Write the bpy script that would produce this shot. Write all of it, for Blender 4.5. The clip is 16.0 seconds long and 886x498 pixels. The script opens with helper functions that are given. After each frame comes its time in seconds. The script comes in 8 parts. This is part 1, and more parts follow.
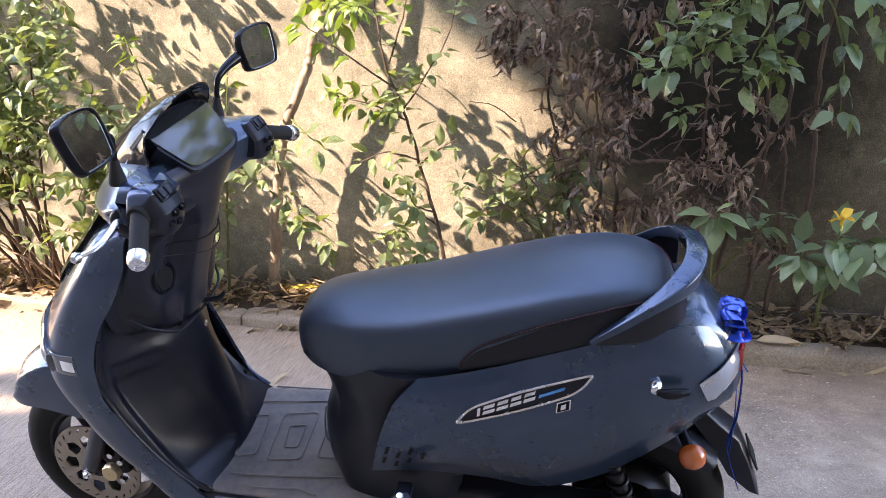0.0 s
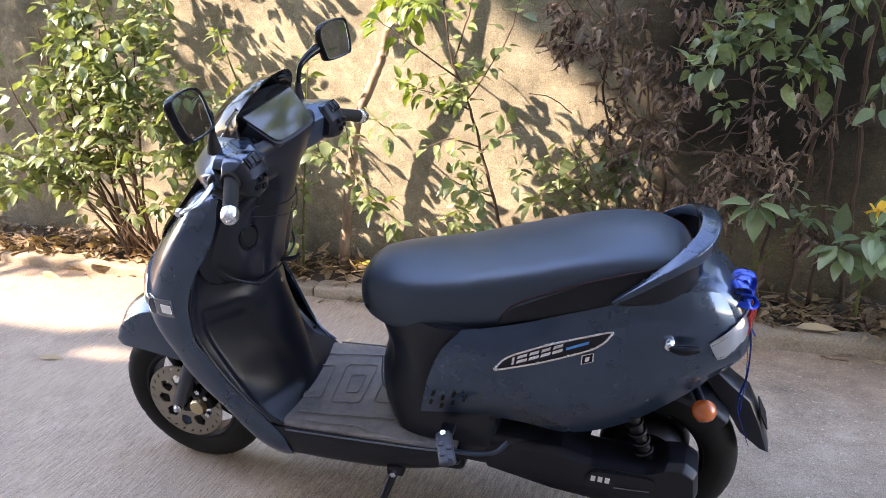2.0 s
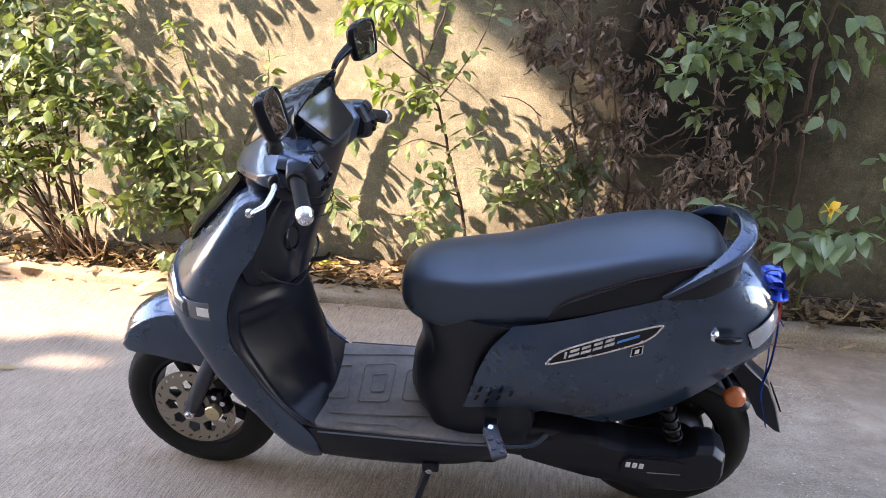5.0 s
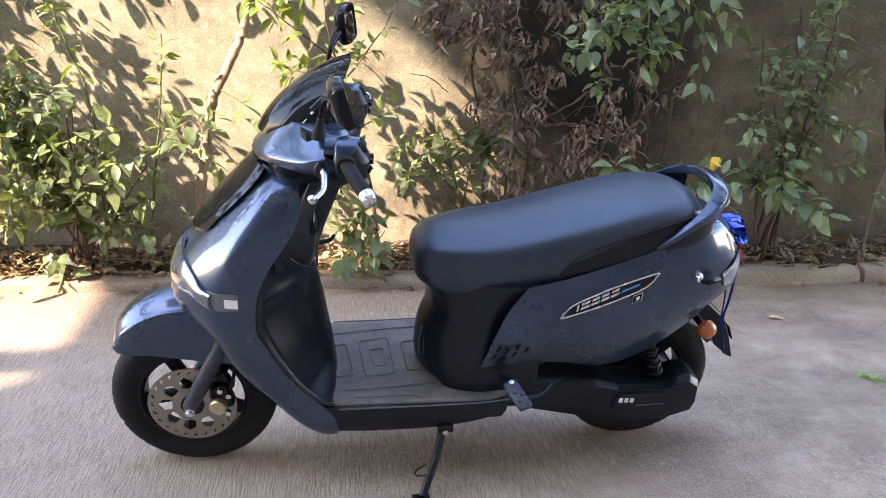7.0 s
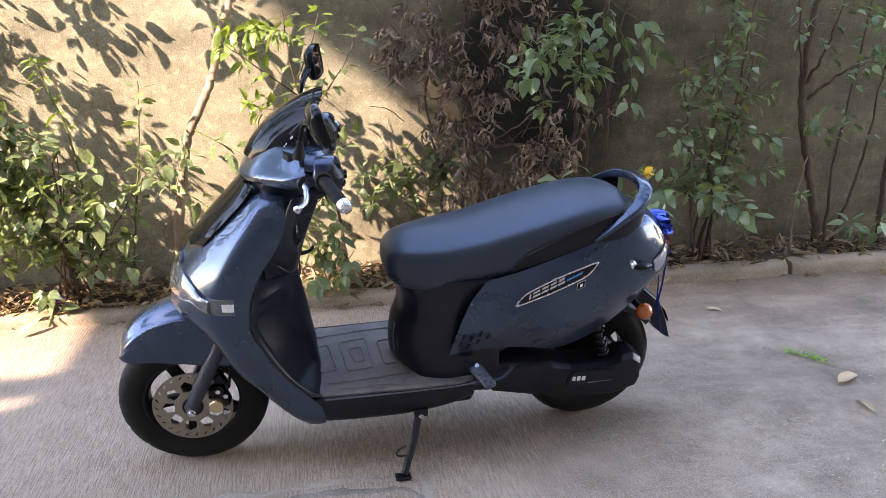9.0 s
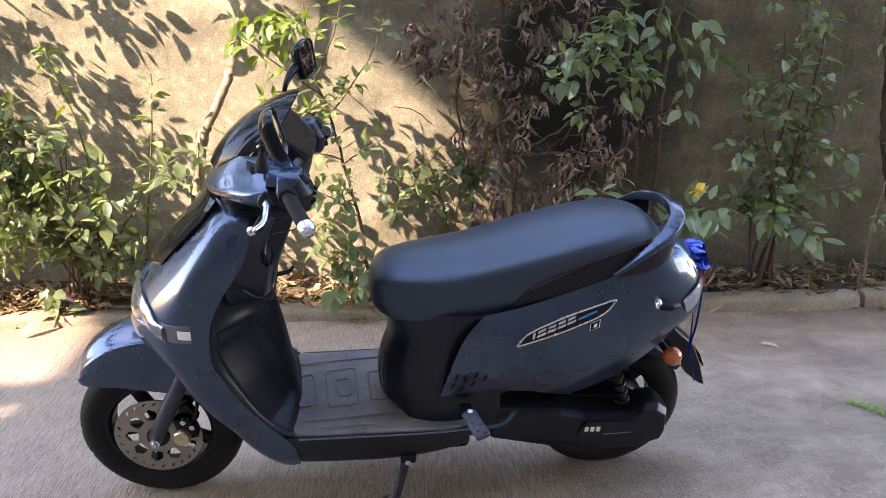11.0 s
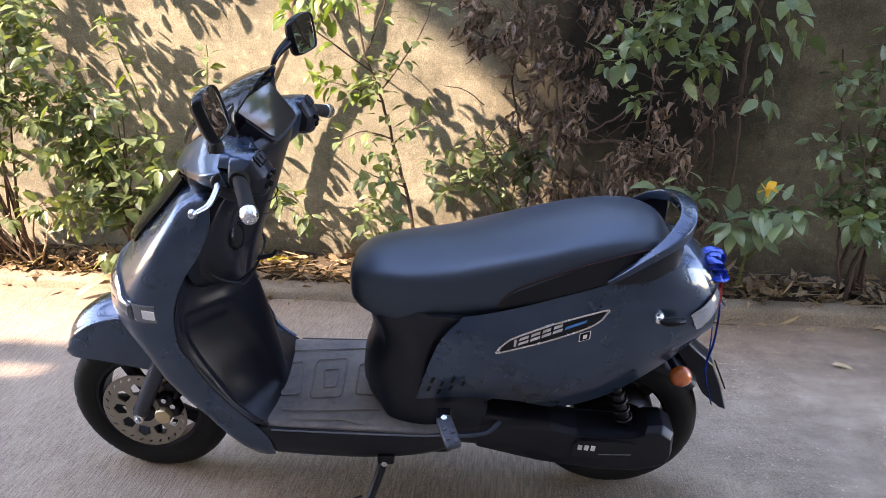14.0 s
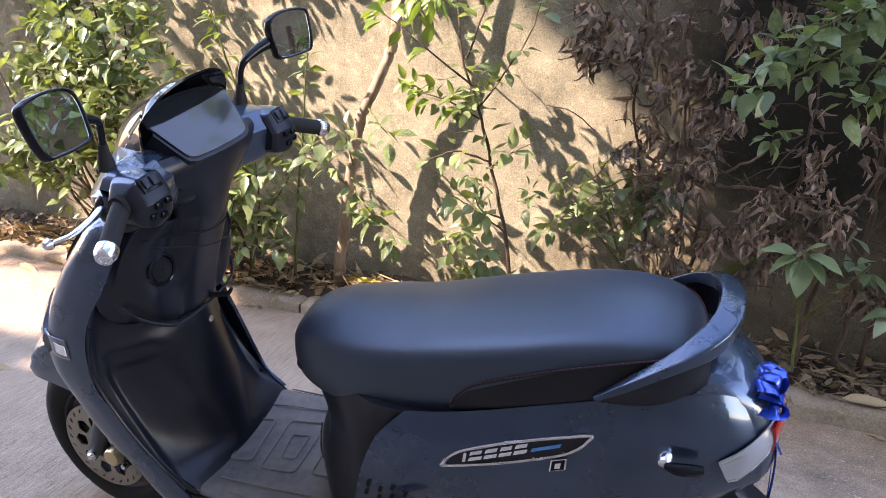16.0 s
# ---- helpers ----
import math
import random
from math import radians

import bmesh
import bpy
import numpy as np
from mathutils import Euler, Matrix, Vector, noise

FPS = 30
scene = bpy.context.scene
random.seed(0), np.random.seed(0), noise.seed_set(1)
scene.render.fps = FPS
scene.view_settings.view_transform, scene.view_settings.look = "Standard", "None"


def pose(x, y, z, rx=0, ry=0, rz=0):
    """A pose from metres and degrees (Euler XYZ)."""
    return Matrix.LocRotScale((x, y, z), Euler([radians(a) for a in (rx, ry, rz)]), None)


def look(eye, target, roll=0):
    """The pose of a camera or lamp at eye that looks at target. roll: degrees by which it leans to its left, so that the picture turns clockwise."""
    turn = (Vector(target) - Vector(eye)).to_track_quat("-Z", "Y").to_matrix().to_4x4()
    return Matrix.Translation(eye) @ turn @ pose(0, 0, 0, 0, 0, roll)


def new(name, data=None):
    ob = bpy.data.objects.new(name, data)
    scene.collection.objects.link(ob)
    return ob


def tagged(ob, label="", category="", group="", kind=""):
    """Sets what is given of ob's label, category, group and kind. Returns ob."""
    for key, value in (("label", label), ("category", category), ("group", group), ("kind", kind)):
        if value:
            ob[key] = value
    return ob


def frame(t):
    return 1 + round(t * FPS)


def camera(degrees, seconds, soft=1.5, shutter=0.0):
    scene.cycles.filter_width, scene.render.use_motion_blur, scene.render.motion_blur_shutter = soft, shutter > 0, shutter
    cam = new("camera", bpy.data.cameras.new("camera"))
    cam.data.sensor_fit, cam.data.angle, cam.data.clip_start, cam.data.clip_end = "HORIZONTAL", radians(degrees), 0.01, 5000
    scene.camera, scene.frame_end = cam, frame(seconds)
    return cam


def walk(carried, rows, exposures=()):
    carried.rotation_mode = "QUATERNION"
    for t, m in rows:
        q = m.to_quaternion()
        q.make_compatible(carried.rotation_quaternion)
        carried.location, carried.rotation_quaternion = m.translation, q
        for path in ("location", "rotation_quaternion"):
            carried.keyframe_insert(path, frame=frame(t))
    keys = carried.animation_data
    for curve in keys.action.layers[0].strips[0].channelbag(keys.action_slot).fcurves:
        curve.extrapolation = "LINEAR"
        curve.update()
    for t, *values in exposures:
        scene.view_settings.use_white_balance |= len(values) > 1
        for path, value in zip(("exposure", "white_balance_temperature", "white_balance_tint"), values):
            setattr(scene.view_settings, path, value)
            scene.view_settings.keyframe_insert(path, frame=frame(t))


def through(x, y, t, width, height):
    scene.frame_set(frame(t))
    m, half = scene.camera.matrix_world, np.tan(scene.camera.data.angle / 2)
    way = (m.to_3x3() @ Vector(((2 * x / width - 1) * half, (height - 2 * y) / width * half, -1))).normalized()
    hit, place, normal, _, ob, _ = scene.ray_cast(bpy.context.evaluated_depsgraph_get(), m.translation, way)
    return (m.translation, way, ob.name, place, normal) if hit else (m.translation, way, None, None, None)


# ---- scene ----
cam = camera(56.0, 16.0, soft=0.9)
PATH = [
    (0, (1.34, -1.581, 1.387), (0.88, 0.267, 0.777), -1.5),
    (0.5, (1.405, -1.405, 1.369), (0.837, 0.402, 0.729), -1.9),
    (1, (1.409, -1.416, 1.368), (0.78, 0.366, 0.714), -2.3),
    (1.5, (1.4, -1.623, 1.376), (0.781, 0.161, 0.716), -2.1),
    (2, (1.465, -1.815, 1.402), (0.84, -0.018, 0.786), -1.1),
    (2.5, (1.61, -2.013, 1.373), (0.919, -0.243, 0.748), -0.5),
    (3, (1.621, -2.076, 1.39), (0.927, -0.306, 0.77), -0.5),
    (3.5, (1.483, -2.074, 1.394), (0.905, -0.259, 0.784), 0.4),
    (4, (1.303, -2.012, 1.4), (0.822, -0.166, 0.799), 0.9),
    (6.5, (0.636, -1.95, 1.431), (0.7, -0.061, 0.776), 1.9),
    (7, (0.453, -2.1, 1.433), (0.669, -0.225, 0.772), 1.8),
    (7.5, (0.395, -2.26, 1.438), (0.687, -0.391, 0.788), 1.8),
    (8, (0.418, -2.45, 1.431), (0.756, -0.581, 0.803), 0.7),
    (8.5, (0.425, -2.489, 1.436), (0.786, -0.614, 0.842), -0.3),
    (9, (0.398, -2.431, 1.44), (0.709, -0.541, 0.863), -0.7),
    (11.5, (0.693, -2.009, 1.426), (0.798, -0.105, 0.824), 0.9),
    (12, (0.668, -1.905, 1.417), (0.752, -0.012, 0.777), 1.7),
    (12.5, (0.713, -1.942, 1.423), (0.766, -0.046, 0.788), 1.7),
    (13, (0.8, -2.116, 1.416), (0.755, -0.219, 0.786), 1.3),
    (13.5, (0.912, -2.163, 1.443), (0.756, -0.265, 0.832), 0.1),
    (14, (1.052, -1.965, 1.429), (0.861, -0.081, 0.785), 0.6),
    (14.5, (1.228, -1.852, 1.436), (0.736, -0.014, 0.822), 0.3),
    (15, (1.394, -1.737, 1.447), (0.684, 0.044, 0.876), 0.3),
    (15.5, (1.424, -1.512, 1.426), (0.699, 0.258, 0.841), 1.0),
    (16, (1.497, -1.345, 1.394), (0.766, 0.406, 0.761), 1.7),
]
STOPS = [(0, 3.76, 7300, 30), (0.5, 3.83, 7300, 30), (1.5, 3.82, 7400, 29), (2.5, 3.55, 7600, 27), (3.5, 3.46, 7600, 27), (4, 3.54, 7600, 27), (6.5, 3.77, 7560, 27), (7, 3.8, 7560, 27), (8, 3.67, 7560, 27), (9, 3.6, 7560, 27), (11.5, 3.59, 7560, 28), (12.5, 3.87, 7560, 28), (13.5, 3.55, 7560, 28), (14, 3.54, 7500, 28), (14.5, 3.78, 7420, 29), (15, 3.37, 7250, 30), (15.5, 3.27, 7250, 30), (16, 3.57, 7250, 30)]
walk(cam, [(t, look(eye, target, roll)) for t, eye, target, roll in PATH], STOPS)

# ---- sky, sun, exposure ----
SUN_WAY = Vector((0.60, 0.44, -0.67)).normalized()
world = bpy.data.worlds.new("sky")
scene.world = world
world.use_nodes = True
sky = world.node_tree.nodes.new("ShaderNodeTexSky")
sky.sky_type = "NISHITA"
sky.dust_density = 0.2
sky.ozone_density = 0.6
sky.sun_disc = False
sky.sun_elevation = math.asin(-SUN_WAY.z)
sky.sun_rotation = math.atan2(-SUN_WAY.x, -SUN_WAY.y)
world.node_tree.links.new(sky.outputs["Color"], world.node_tree.nodes["Background"].inputs["Color"])
world.node_tree.nodes["Background"].inputs["Strength"].default_value = 0.15
sun = new("sun", bpy.data.lights.new("sun", "SUN"))
sun.data.energy, sun.data.angle, sun.data.color = 1.85, radians(0.6), (1.0, 0.91, 0.78)
sun.matrix_world = look((-6, -5, 7), Vector((-6, -5, 7)) + SUN_WAY)


# ---- materials ----
class Nodes:
    """A principled material and short ways to add nodes to it."""

    def __init__(self, name, color=(0.5, 0.5, 0.5), rough=0.5, metal=0.0, coat=0.0, spec=0.5):
        self.mat = bpy.data.materials.new(name)
        self.mat.use_nodes = True
        self.tree = self.mat.node_tree
        self.p = self.tree.nodes["Principled BSDF"]
        self.p.inputs["Base Color"].default_value = (*color, 1)
        self.p.inputs["Roughness"].default_value = rough
        self.p.inputs["Metallic"].default_value = metal
        self.p.inputs["Coat Weight"].default_value = coat
        self.p.inputs["Coat Roughness"].default_value = 0.06
        self.p.inputs["Specular IOR Level"].default_value = spec
        self.coords = None

    def node(self, kind, **values):
        n = self.tree.nodes.new(kind)
        for key, value in values.items():
            n.inputs[key].default_value = value
        return n

    def link(self, a, b):
        self.tree.links.new(a, b)

    def place(self, stretch=(1, 1, 1), turn=(0, 0, 0)):
        if self.coords is None:
            self.coords = self.node("ShaderNodeTexCoord")
        m = self.node("ShaderNodeMapping", Scale=stretch, Rotation=turn)
        self.link(self.coords.outputs["Object"], m.inputs["Vector"])
        return m.outputs["Vector"]

    def noise(self, scale, detail=4.0, rough=0.55, stretch=(1, 1, 1), turn=(0, 0, 0)):
        n = self.node("ShaderNodeTexNoise", Scale=scale, Detail=detail, Roughness=rough)
        self.link(self.place(stretch, turn), n.inputs["Vector"])
        return n.outputs["Fac"]

    def ramp(self, fac, stops):
        r = self.node("ShaderNodeValToRGB")
        e = r.color_ramp.elements
        while len(e) < len(stops):
            e.new(0.5)
        for item, (at, color) in zip(e, stops):
            item.position, item.color = at, (*color, 1) if len(color) == 3 else color
        self.link(fac, r.inputs["Fac"])
        return r.outputs["Color"]

    def mix(self, fac, a, b, blend="MIX"):
        m = self.tree.nodes.new("ShaderNodeMix")
        m.data_type, m.blend_type = "RGBA", blend
        for value, slot in ((fac, 0), (a, 6), (b, 7)):
            if isinstance(value, (int, float)):
                m.inputs[slot].default_value = value
            elif isinstance(value, tuple):
                m.inputs[slot].default_value = (*value, 1)
            else:
                self.link(value, m.inputs[slot])
        return m.outputs[2]

    def color(self, out):
        self.link(out, self.p.inputs["Base Color"])
        return self

    def rough(self, fac, low, high):
        m = self.node("ShaderNodeMapRange")
        self.link(fac, m.inputs["Value"])
        m.inputs["To Min"].default_value, m.inputs["To Max"].default_value = low, high
        self.link(m.outputs["Result"], self.p.inputs["Roughness"])
        return self

    def bump(self, fac, strength, depth):
        b = self.node("ShaderNodeBump", Strength=strength, Distance=depth)
        self.link(fac, b.inputs["Height"])
        old = self.p.inputs["Normal"].links
        if old:
            self.link(old[0].from_socket, b.inputs["Normal"])
        self.link(b.outputs["Normal"], self.p.inputs["Normal"])
        return self


def paint():
    """Dark slate metallic lacquer under a clear coat that carries a film of dust."""
    n = Nodes("metallic paint", (0.03, 0.035, 0.05), 0.3, 0.62, 0.8, 0.1)
    n.color(n.ramp(n.noise(6, 5, 0.6), [(0.32, (0.030, 0.051, 0.087)), (0.68, (0.040, 0.066, 0.108))]))
    n.rough(n.noise(5, 6, 0.65), 0.22, 0.34)
    dust = n.node("ShaderNodeMapRange")
    n.link(n.noise(3.5, 7, 0.7), dust.inputs["Value"])
    dust.inputs["To Min"].default_value, dust.inputs["To Max"].default_value = 0.008, 0.03
    n.link(dust.outputs["Result"], n.p.inputs["Coat Roughness"])
    return n.mat


def plastic(name, color, low, high, grain=700, depth=0.0003, spec=0.3):
    n = Nodes(name, color, low, spec=spec)
    n.color(n.ramp(n.noise(5, 6), [(0.3, color), (0.75, tuple(c * 1.5 + 0.001 for c in color))]))
    n.rough(n.noise(9, 5), low, high)
    n.bump(n.noise(grain, 2), 0.25, depth)
    return n.mat


def dusty_mat():
    """Dark footboard rubber with trodden dust lying in patches."""
    n = Nodes("dusty rubber floor mat", rough=0.55, spec=0.35)
    rubber = n.ramp(n.noise(45, 4, 0.6), [(0.3, (0.086, 0.083, 0.084)), (0.7, (0.125, 0.121, 0.121))])
    n.color(n.mix(n.ramp(n.noise(7, 7, 0.72), [(0.42, (0, 0, 0)), (0.66, (0.85, 0.85, 0.85))]), rubber, (0.225, 0.196, 0.168)))
    n.rough(n.noise(9, 5), 0.40, 0.70)
    n.bump(n.noise(700, 2), 0.25, 0.0003)
    return n.mat


def metal(name, color, rough):
    n = Nodes(name, color, rough, 1.0)
    n.rough(n.noise(40, 4), rough * 0.7, rough * 1.4)
    return n.mat


def concrete():
    n = Nodes("broomed concrete", rough=0.85, spec=0.3)
    way = (0, 0, radians(-3))
    lines = n.noise(1.0, 3, 0.6, (165, 13, 1), way)
    broad = n.noise(1.0, 3, 0.6, (34, 5, 1), way)
    stain = n.noise(1.1, 6, 0.62)
    spots = n.noise(7, 5, 0.6)
    grit = n.noise(260, 2)
    blot = n.noise(2.2, 7, 0.72)
    base = n.ramp(stain, [(0.3, (0.225, 0.174, 0.130)), (0.52, (0.385, 0.302, 0.230)), (0.75, (0.485, 0.394, 0.312))])
    base = n.mix(0.4, base, n.ramp(spots, [(0.3, (0.18, 0.145, 0.112)), (0.7, (0.47, 0.405, 0.33))]))
    base = n.mix(n.ramp(blot, [(0.50, (0, 0, 0)), (0.72, (0.65, 0.65, 0.65))]), base, (0.145, 0.108, 0.078))
    fleck = n.noise(150, 2, 0.5)
    base = n.mix(n.ramp(fleck, [(0.70, (0, 0, 0)), (0.76, (0.8, 0.8, 0.8))]), base, (0.66, 0.60, 0.52))
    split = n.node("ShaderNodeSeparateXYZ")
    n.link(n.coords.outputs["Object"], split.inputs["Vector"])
    # ragged brown stain, painted dark enough to carry the scooter's ground shade too
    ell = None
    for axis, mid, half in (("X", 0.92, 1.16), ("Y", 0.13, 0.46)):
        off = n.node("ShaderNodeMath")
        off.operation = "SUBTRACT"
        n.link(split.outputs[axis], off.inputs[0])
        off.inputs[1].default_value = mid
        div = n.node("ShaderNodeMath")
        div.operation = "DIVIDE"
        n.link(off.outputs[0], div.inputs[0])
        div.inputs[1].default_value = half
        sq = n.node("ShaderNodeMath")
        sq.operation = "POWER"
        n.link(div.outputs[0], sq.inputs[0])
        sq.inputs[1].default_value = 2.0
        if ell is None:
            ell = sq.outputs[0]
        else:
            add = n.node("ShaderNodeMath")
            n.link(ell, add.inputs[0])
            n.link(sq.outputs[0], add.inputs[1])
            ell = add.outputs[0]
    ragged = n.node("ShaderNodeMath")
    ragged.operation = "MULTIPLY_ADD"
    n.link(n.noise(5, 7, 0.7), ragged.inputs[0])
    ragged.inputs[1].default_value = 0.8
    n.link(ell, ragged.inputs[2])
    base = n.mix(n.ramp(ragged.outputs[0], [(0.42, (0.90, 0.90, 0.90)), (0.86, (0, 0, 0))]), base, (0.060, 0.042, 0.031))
    # past the broomed slab the yard is rough, gritty cement, and brown dirt has washed up along the kerb
    def edge_of(axis, start, end, wander, scale):
        at = n.node("ShaderNodeMath")
        at.operation = "MULTIPLY_ADD"
        n.link(n.noise(scale, 6, 0.65), at.inputs[0])
        at.inputs[1].default_value = wander
        n.link(split.outputs[axis], at.inputs[2])
        spread = n.node("ShaderNodeMapRange")
        n.link(at.outputs[0], spread.inputs["Value"])
        spread.inputs["From Min"].default_value, spread.inputs["From Max"].default_value = start + wander / 2, end + wander / 2
        return spread.outputs["Result"]

    def times(a, b):
        m = n.node("ShaderNodeMath")
        m.operation = "MULTIPLY"
        for value, slot_in in ((a, m.inputs[0]), (b, m.inputs[1])):
            if isinstance(value, float):
                slot_in.default_value = value
            else:
                n.link(value, slot_in)
        return m.outputs[0]

    rough_part = edge_of("X", 1.15, 1.75, 1.1, 1.3)
    smooth_part = n.node("ShaderNodeMath")
    smooth_part.operation = "SUBTRACT"
    smooth_part.inputs[0].default_value = 1.0
    n.link(rough_part, smooth_part.inputs[1])
    patches = n.ramp(n.noise(3.1, 9, 0.74), [(0.36, (0.115, 0.092, 0.071)), (0.50, (0.30, 0.252, 0.20)), (0.66, (0.47, 0.415, 0.345))])
    base = n.mix(times(rough_part, 0.7), base, patches)
    dirt = edge_of("Y", 0.75, 1.45, 0.8, 2.4)
    bands = n.ramp(n.noise(1.0, 7, 0.7, (0.8, 2.6, 1)), [(0.40, (0.62, 0.60, 0.58)), (0.60, (1.16, 1.15, 1.13))])
    base = n.mix(times(rough_part, 0.8), base, n.mix(1.0, base, bands, "MULTIPLY"))
    base = n.mix(times(dirt, 0.85), base, n.mix(1.0, base, (0.80, 0.61, 0.43), "MULTIPLY"))
    grains = n.ramp(n.noise(85, 2, 0.5), [(0.68, (0, 0, 0)), (0.73, (0.9, 0.9, 0.9))])
    base = n.mix(times(rough_part, grains), base, (0.64, 0.58, 0.50))
    lines = times(lines, smooth_part.outputs[0])
    base = n.mix(times(smooth_part.outputs[0], 0.33), base, n.ramp(lines, [(0.36, (0.13, 0.104, 0.08)), (0.62, (0.56, 0.485, 0.40))]))
    base = n.mix(0.22, base, n.ramp(grit, [(0.36, (0.06, 0.05, 0.042)), (0.64, (0.68, 0.63, 0.56))]))
    base = n.mix(1.0, base, (0.965, 0.905, 0.832), "MULTIPLY")
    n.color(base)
    n.bump(broad, 0.6, 0.005)
    n.bump(lines, 1.0, 0.006)
    n.bump(grit, 0.5, 0.0015)
    return n.mat


def plaster():
    n = Nodes("rough ochre plaster", rough=0.9, spec=0.2)
    stain = n.noise(1.2, 6, 0.6)
    drip = n.noise(1.0, 5, 0.6, (3.2, 3.2, 0.35))
    grain = n.noise(180, 5, 0.7)
    pits = n.noise(420, 2)
    base = n.ramp(stain, [(0.3, (0.18, 0.148, 0.104)), (0.5, (0.30, 0.258, 0.185)), (0.72, (0.40, 0.352, 0.258))])
    base = n.mix(0.45, base, n.ramp(drip, [(0.36, (0.13, 0.115, 0.09)), (0.62, (0.37, 0.32, 0.235))]))
    base = n.mix(0.42, base, n.ramp(grain, [(0.36, (0.11, 0.094, 0.066)), (0.64, (0.50, 0.445, 0.335))]))
    # the wall turns darker and browner towards +x, across an uneven border
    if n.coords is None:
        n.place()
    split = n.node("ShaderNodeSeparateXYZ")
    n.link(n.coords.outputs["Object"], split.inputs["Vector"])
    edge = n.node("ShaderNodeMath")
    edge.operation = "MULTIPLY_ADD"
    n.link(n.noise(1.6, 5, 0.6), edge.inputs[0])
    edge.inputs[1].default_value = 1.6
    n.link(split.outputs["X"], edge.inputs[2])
    dark_side = n.ramp(edge.outputs[0], [(0.0, (0, 0, 0)), (1.0, (1, 1, 1))])
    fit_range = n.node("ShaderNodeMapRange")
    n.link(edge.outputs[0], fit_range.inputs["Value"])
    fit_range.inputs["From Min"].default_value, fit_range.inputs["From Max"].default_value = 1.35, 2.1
    n.link(fit_range.outputs["Result"], dark_side.node.inputs["Fac"])
    base = n.mix(dark_side, base, n.mix(1.0, base, (0.54, 0.495, 0.44), "MULTIPLY"))
    # ragged black patch behind the laurel shrub
    patch_dist = n.node("ShaderNodeVectorMath")
    patch_dist.operation = "DISTANCE"
    n.link(n.coords.outputs["Object"], patch_dist.inputs[0])
    patch_dist.inputs[1].default_value = (1.60, 1.87, 1.06)
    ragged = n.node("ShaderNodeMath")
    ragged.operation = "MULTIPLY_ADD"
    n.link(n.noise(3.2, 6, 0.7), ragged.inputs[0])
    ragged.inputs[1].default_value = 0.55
    n.link(patch_dist.outputs["Value"], ragged.inputs[2])
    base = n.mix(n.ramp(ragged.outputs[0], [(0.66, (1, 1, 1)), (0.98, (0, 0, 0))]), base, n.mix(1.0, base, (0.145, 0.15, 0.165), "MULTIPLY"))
    smear = n.noise(1.0, 6, 0.65, (2.2, 2.2, 6.0))
    base = n.mix(0.5, base, n.mix(1.0, base, n.ramp(smear, [(0.34, (0.38, 0.36, 0.34)), (0.66, (1.4, 1.37, 1.33))]), "MULTIPLY"))
    bloom = n.noise(24, 6, 0.72)
    base = n.mix(n.ramp(bloom, [(0.53, (0, 0, 0)), (0.70, (0.55, 0.55, 0.55))]), base, n.mix(1.0, base, (1.9, 1.85, 1.75), "MULTIPLY"))
    mould = n.noise(11, 7, 0.75, (1, 1, 0.6))
    base = n.mix(n.ramp(mould, [(0.50, (0, 0, 0)), (0.68, (0.6, 0.6, 0.6))]), base, n.mix(1.0, base, (0.42, 0.42, 0.40), "MULTIPLY"))
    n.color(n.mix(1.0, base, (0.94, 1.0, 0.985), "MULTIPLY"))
    n.bump(stain, 0.3, 0.02)
    n.bump(grain, 0.7, 0.005)
    n.bump(pits, 0.5, 0.0015)
    return n.mat


def stone(name, dark, light):
    n = Nodes(name, rough=0.9, spec=0.2)
    base = n.ramp(n.noise(3.5, 6, 0.6), [(0.3, dark), (0.7, light)])
    base = n.mix(0.25, base, n.ramp(n.noise(120, 3), [(0.35, tuple(c * 0.45 for c in dark)), (0.65, tuple(min(1, c * 1.3) for c in light))]))
    n.color(base)
    n.bump(n.noise(14, 5), 0.5, 0.006)
    n.bump(n.noise(160, 3), 0.5, 0.002)
    return n.mat


def leafy(name, dark, light, through=0.35, rough=0.42, by="object"):
    n = Nodes(name, light, rough, spec=0.6)
    if by == "object":
        fac = n.node("ShaderNodeObjectInfo").outputs["Random"]
    else:
        fac = n.node("ShaderNodeNewGeometry").outputs["Random Per Island"]
    base = n.ramp(fac, [(0.0, dark), (0.55, tuple((a + b) / 2 for a, b in zip(dark, light))), (1.0, light)])
    base = n.mix(0.3, base, n.ramp(n.noise(90, 4), [(0.3, tuple(c * 0.5 for c in dark)), (0.7, tuple(min(1, c * 1.4) for c in light))]))
    n.color(base)
    n.bump(n.noise(140, 3), 0.35, 0.001)
    t = n.node("ShaderNodeBsdfTranslucent")
    glow = n.mix(1.0, base, (1.0, 1.0, 0.35), "MULTIPLY")
    n.link(glow, t.inputs["Color"])
    m = n.node("ShaderNodeMixShader")
    m.inputs[0].default_value = through
    n.link(n.p.outputs[0], m.inputs[1])
    n.link(t.outputs[0], m.inputs[2])
    n.link(m.outputs[0], n.tree.nodes["Material Output"].inputs["Surface"])
    return n.mat


def bark(name, dark, light):
    n = Nodes(name, rough=0.9, spec=0.2)
    n.color(n.ramp(n.noise(22, 6, 0.65, (1, 1, 0.25)), [(0.3, dark), (0.7, light)]))
    n.bump(n.noise(60, 4, 0.6, (1, 1, 0.3)), 0.7, 0.004)
    return n.mat


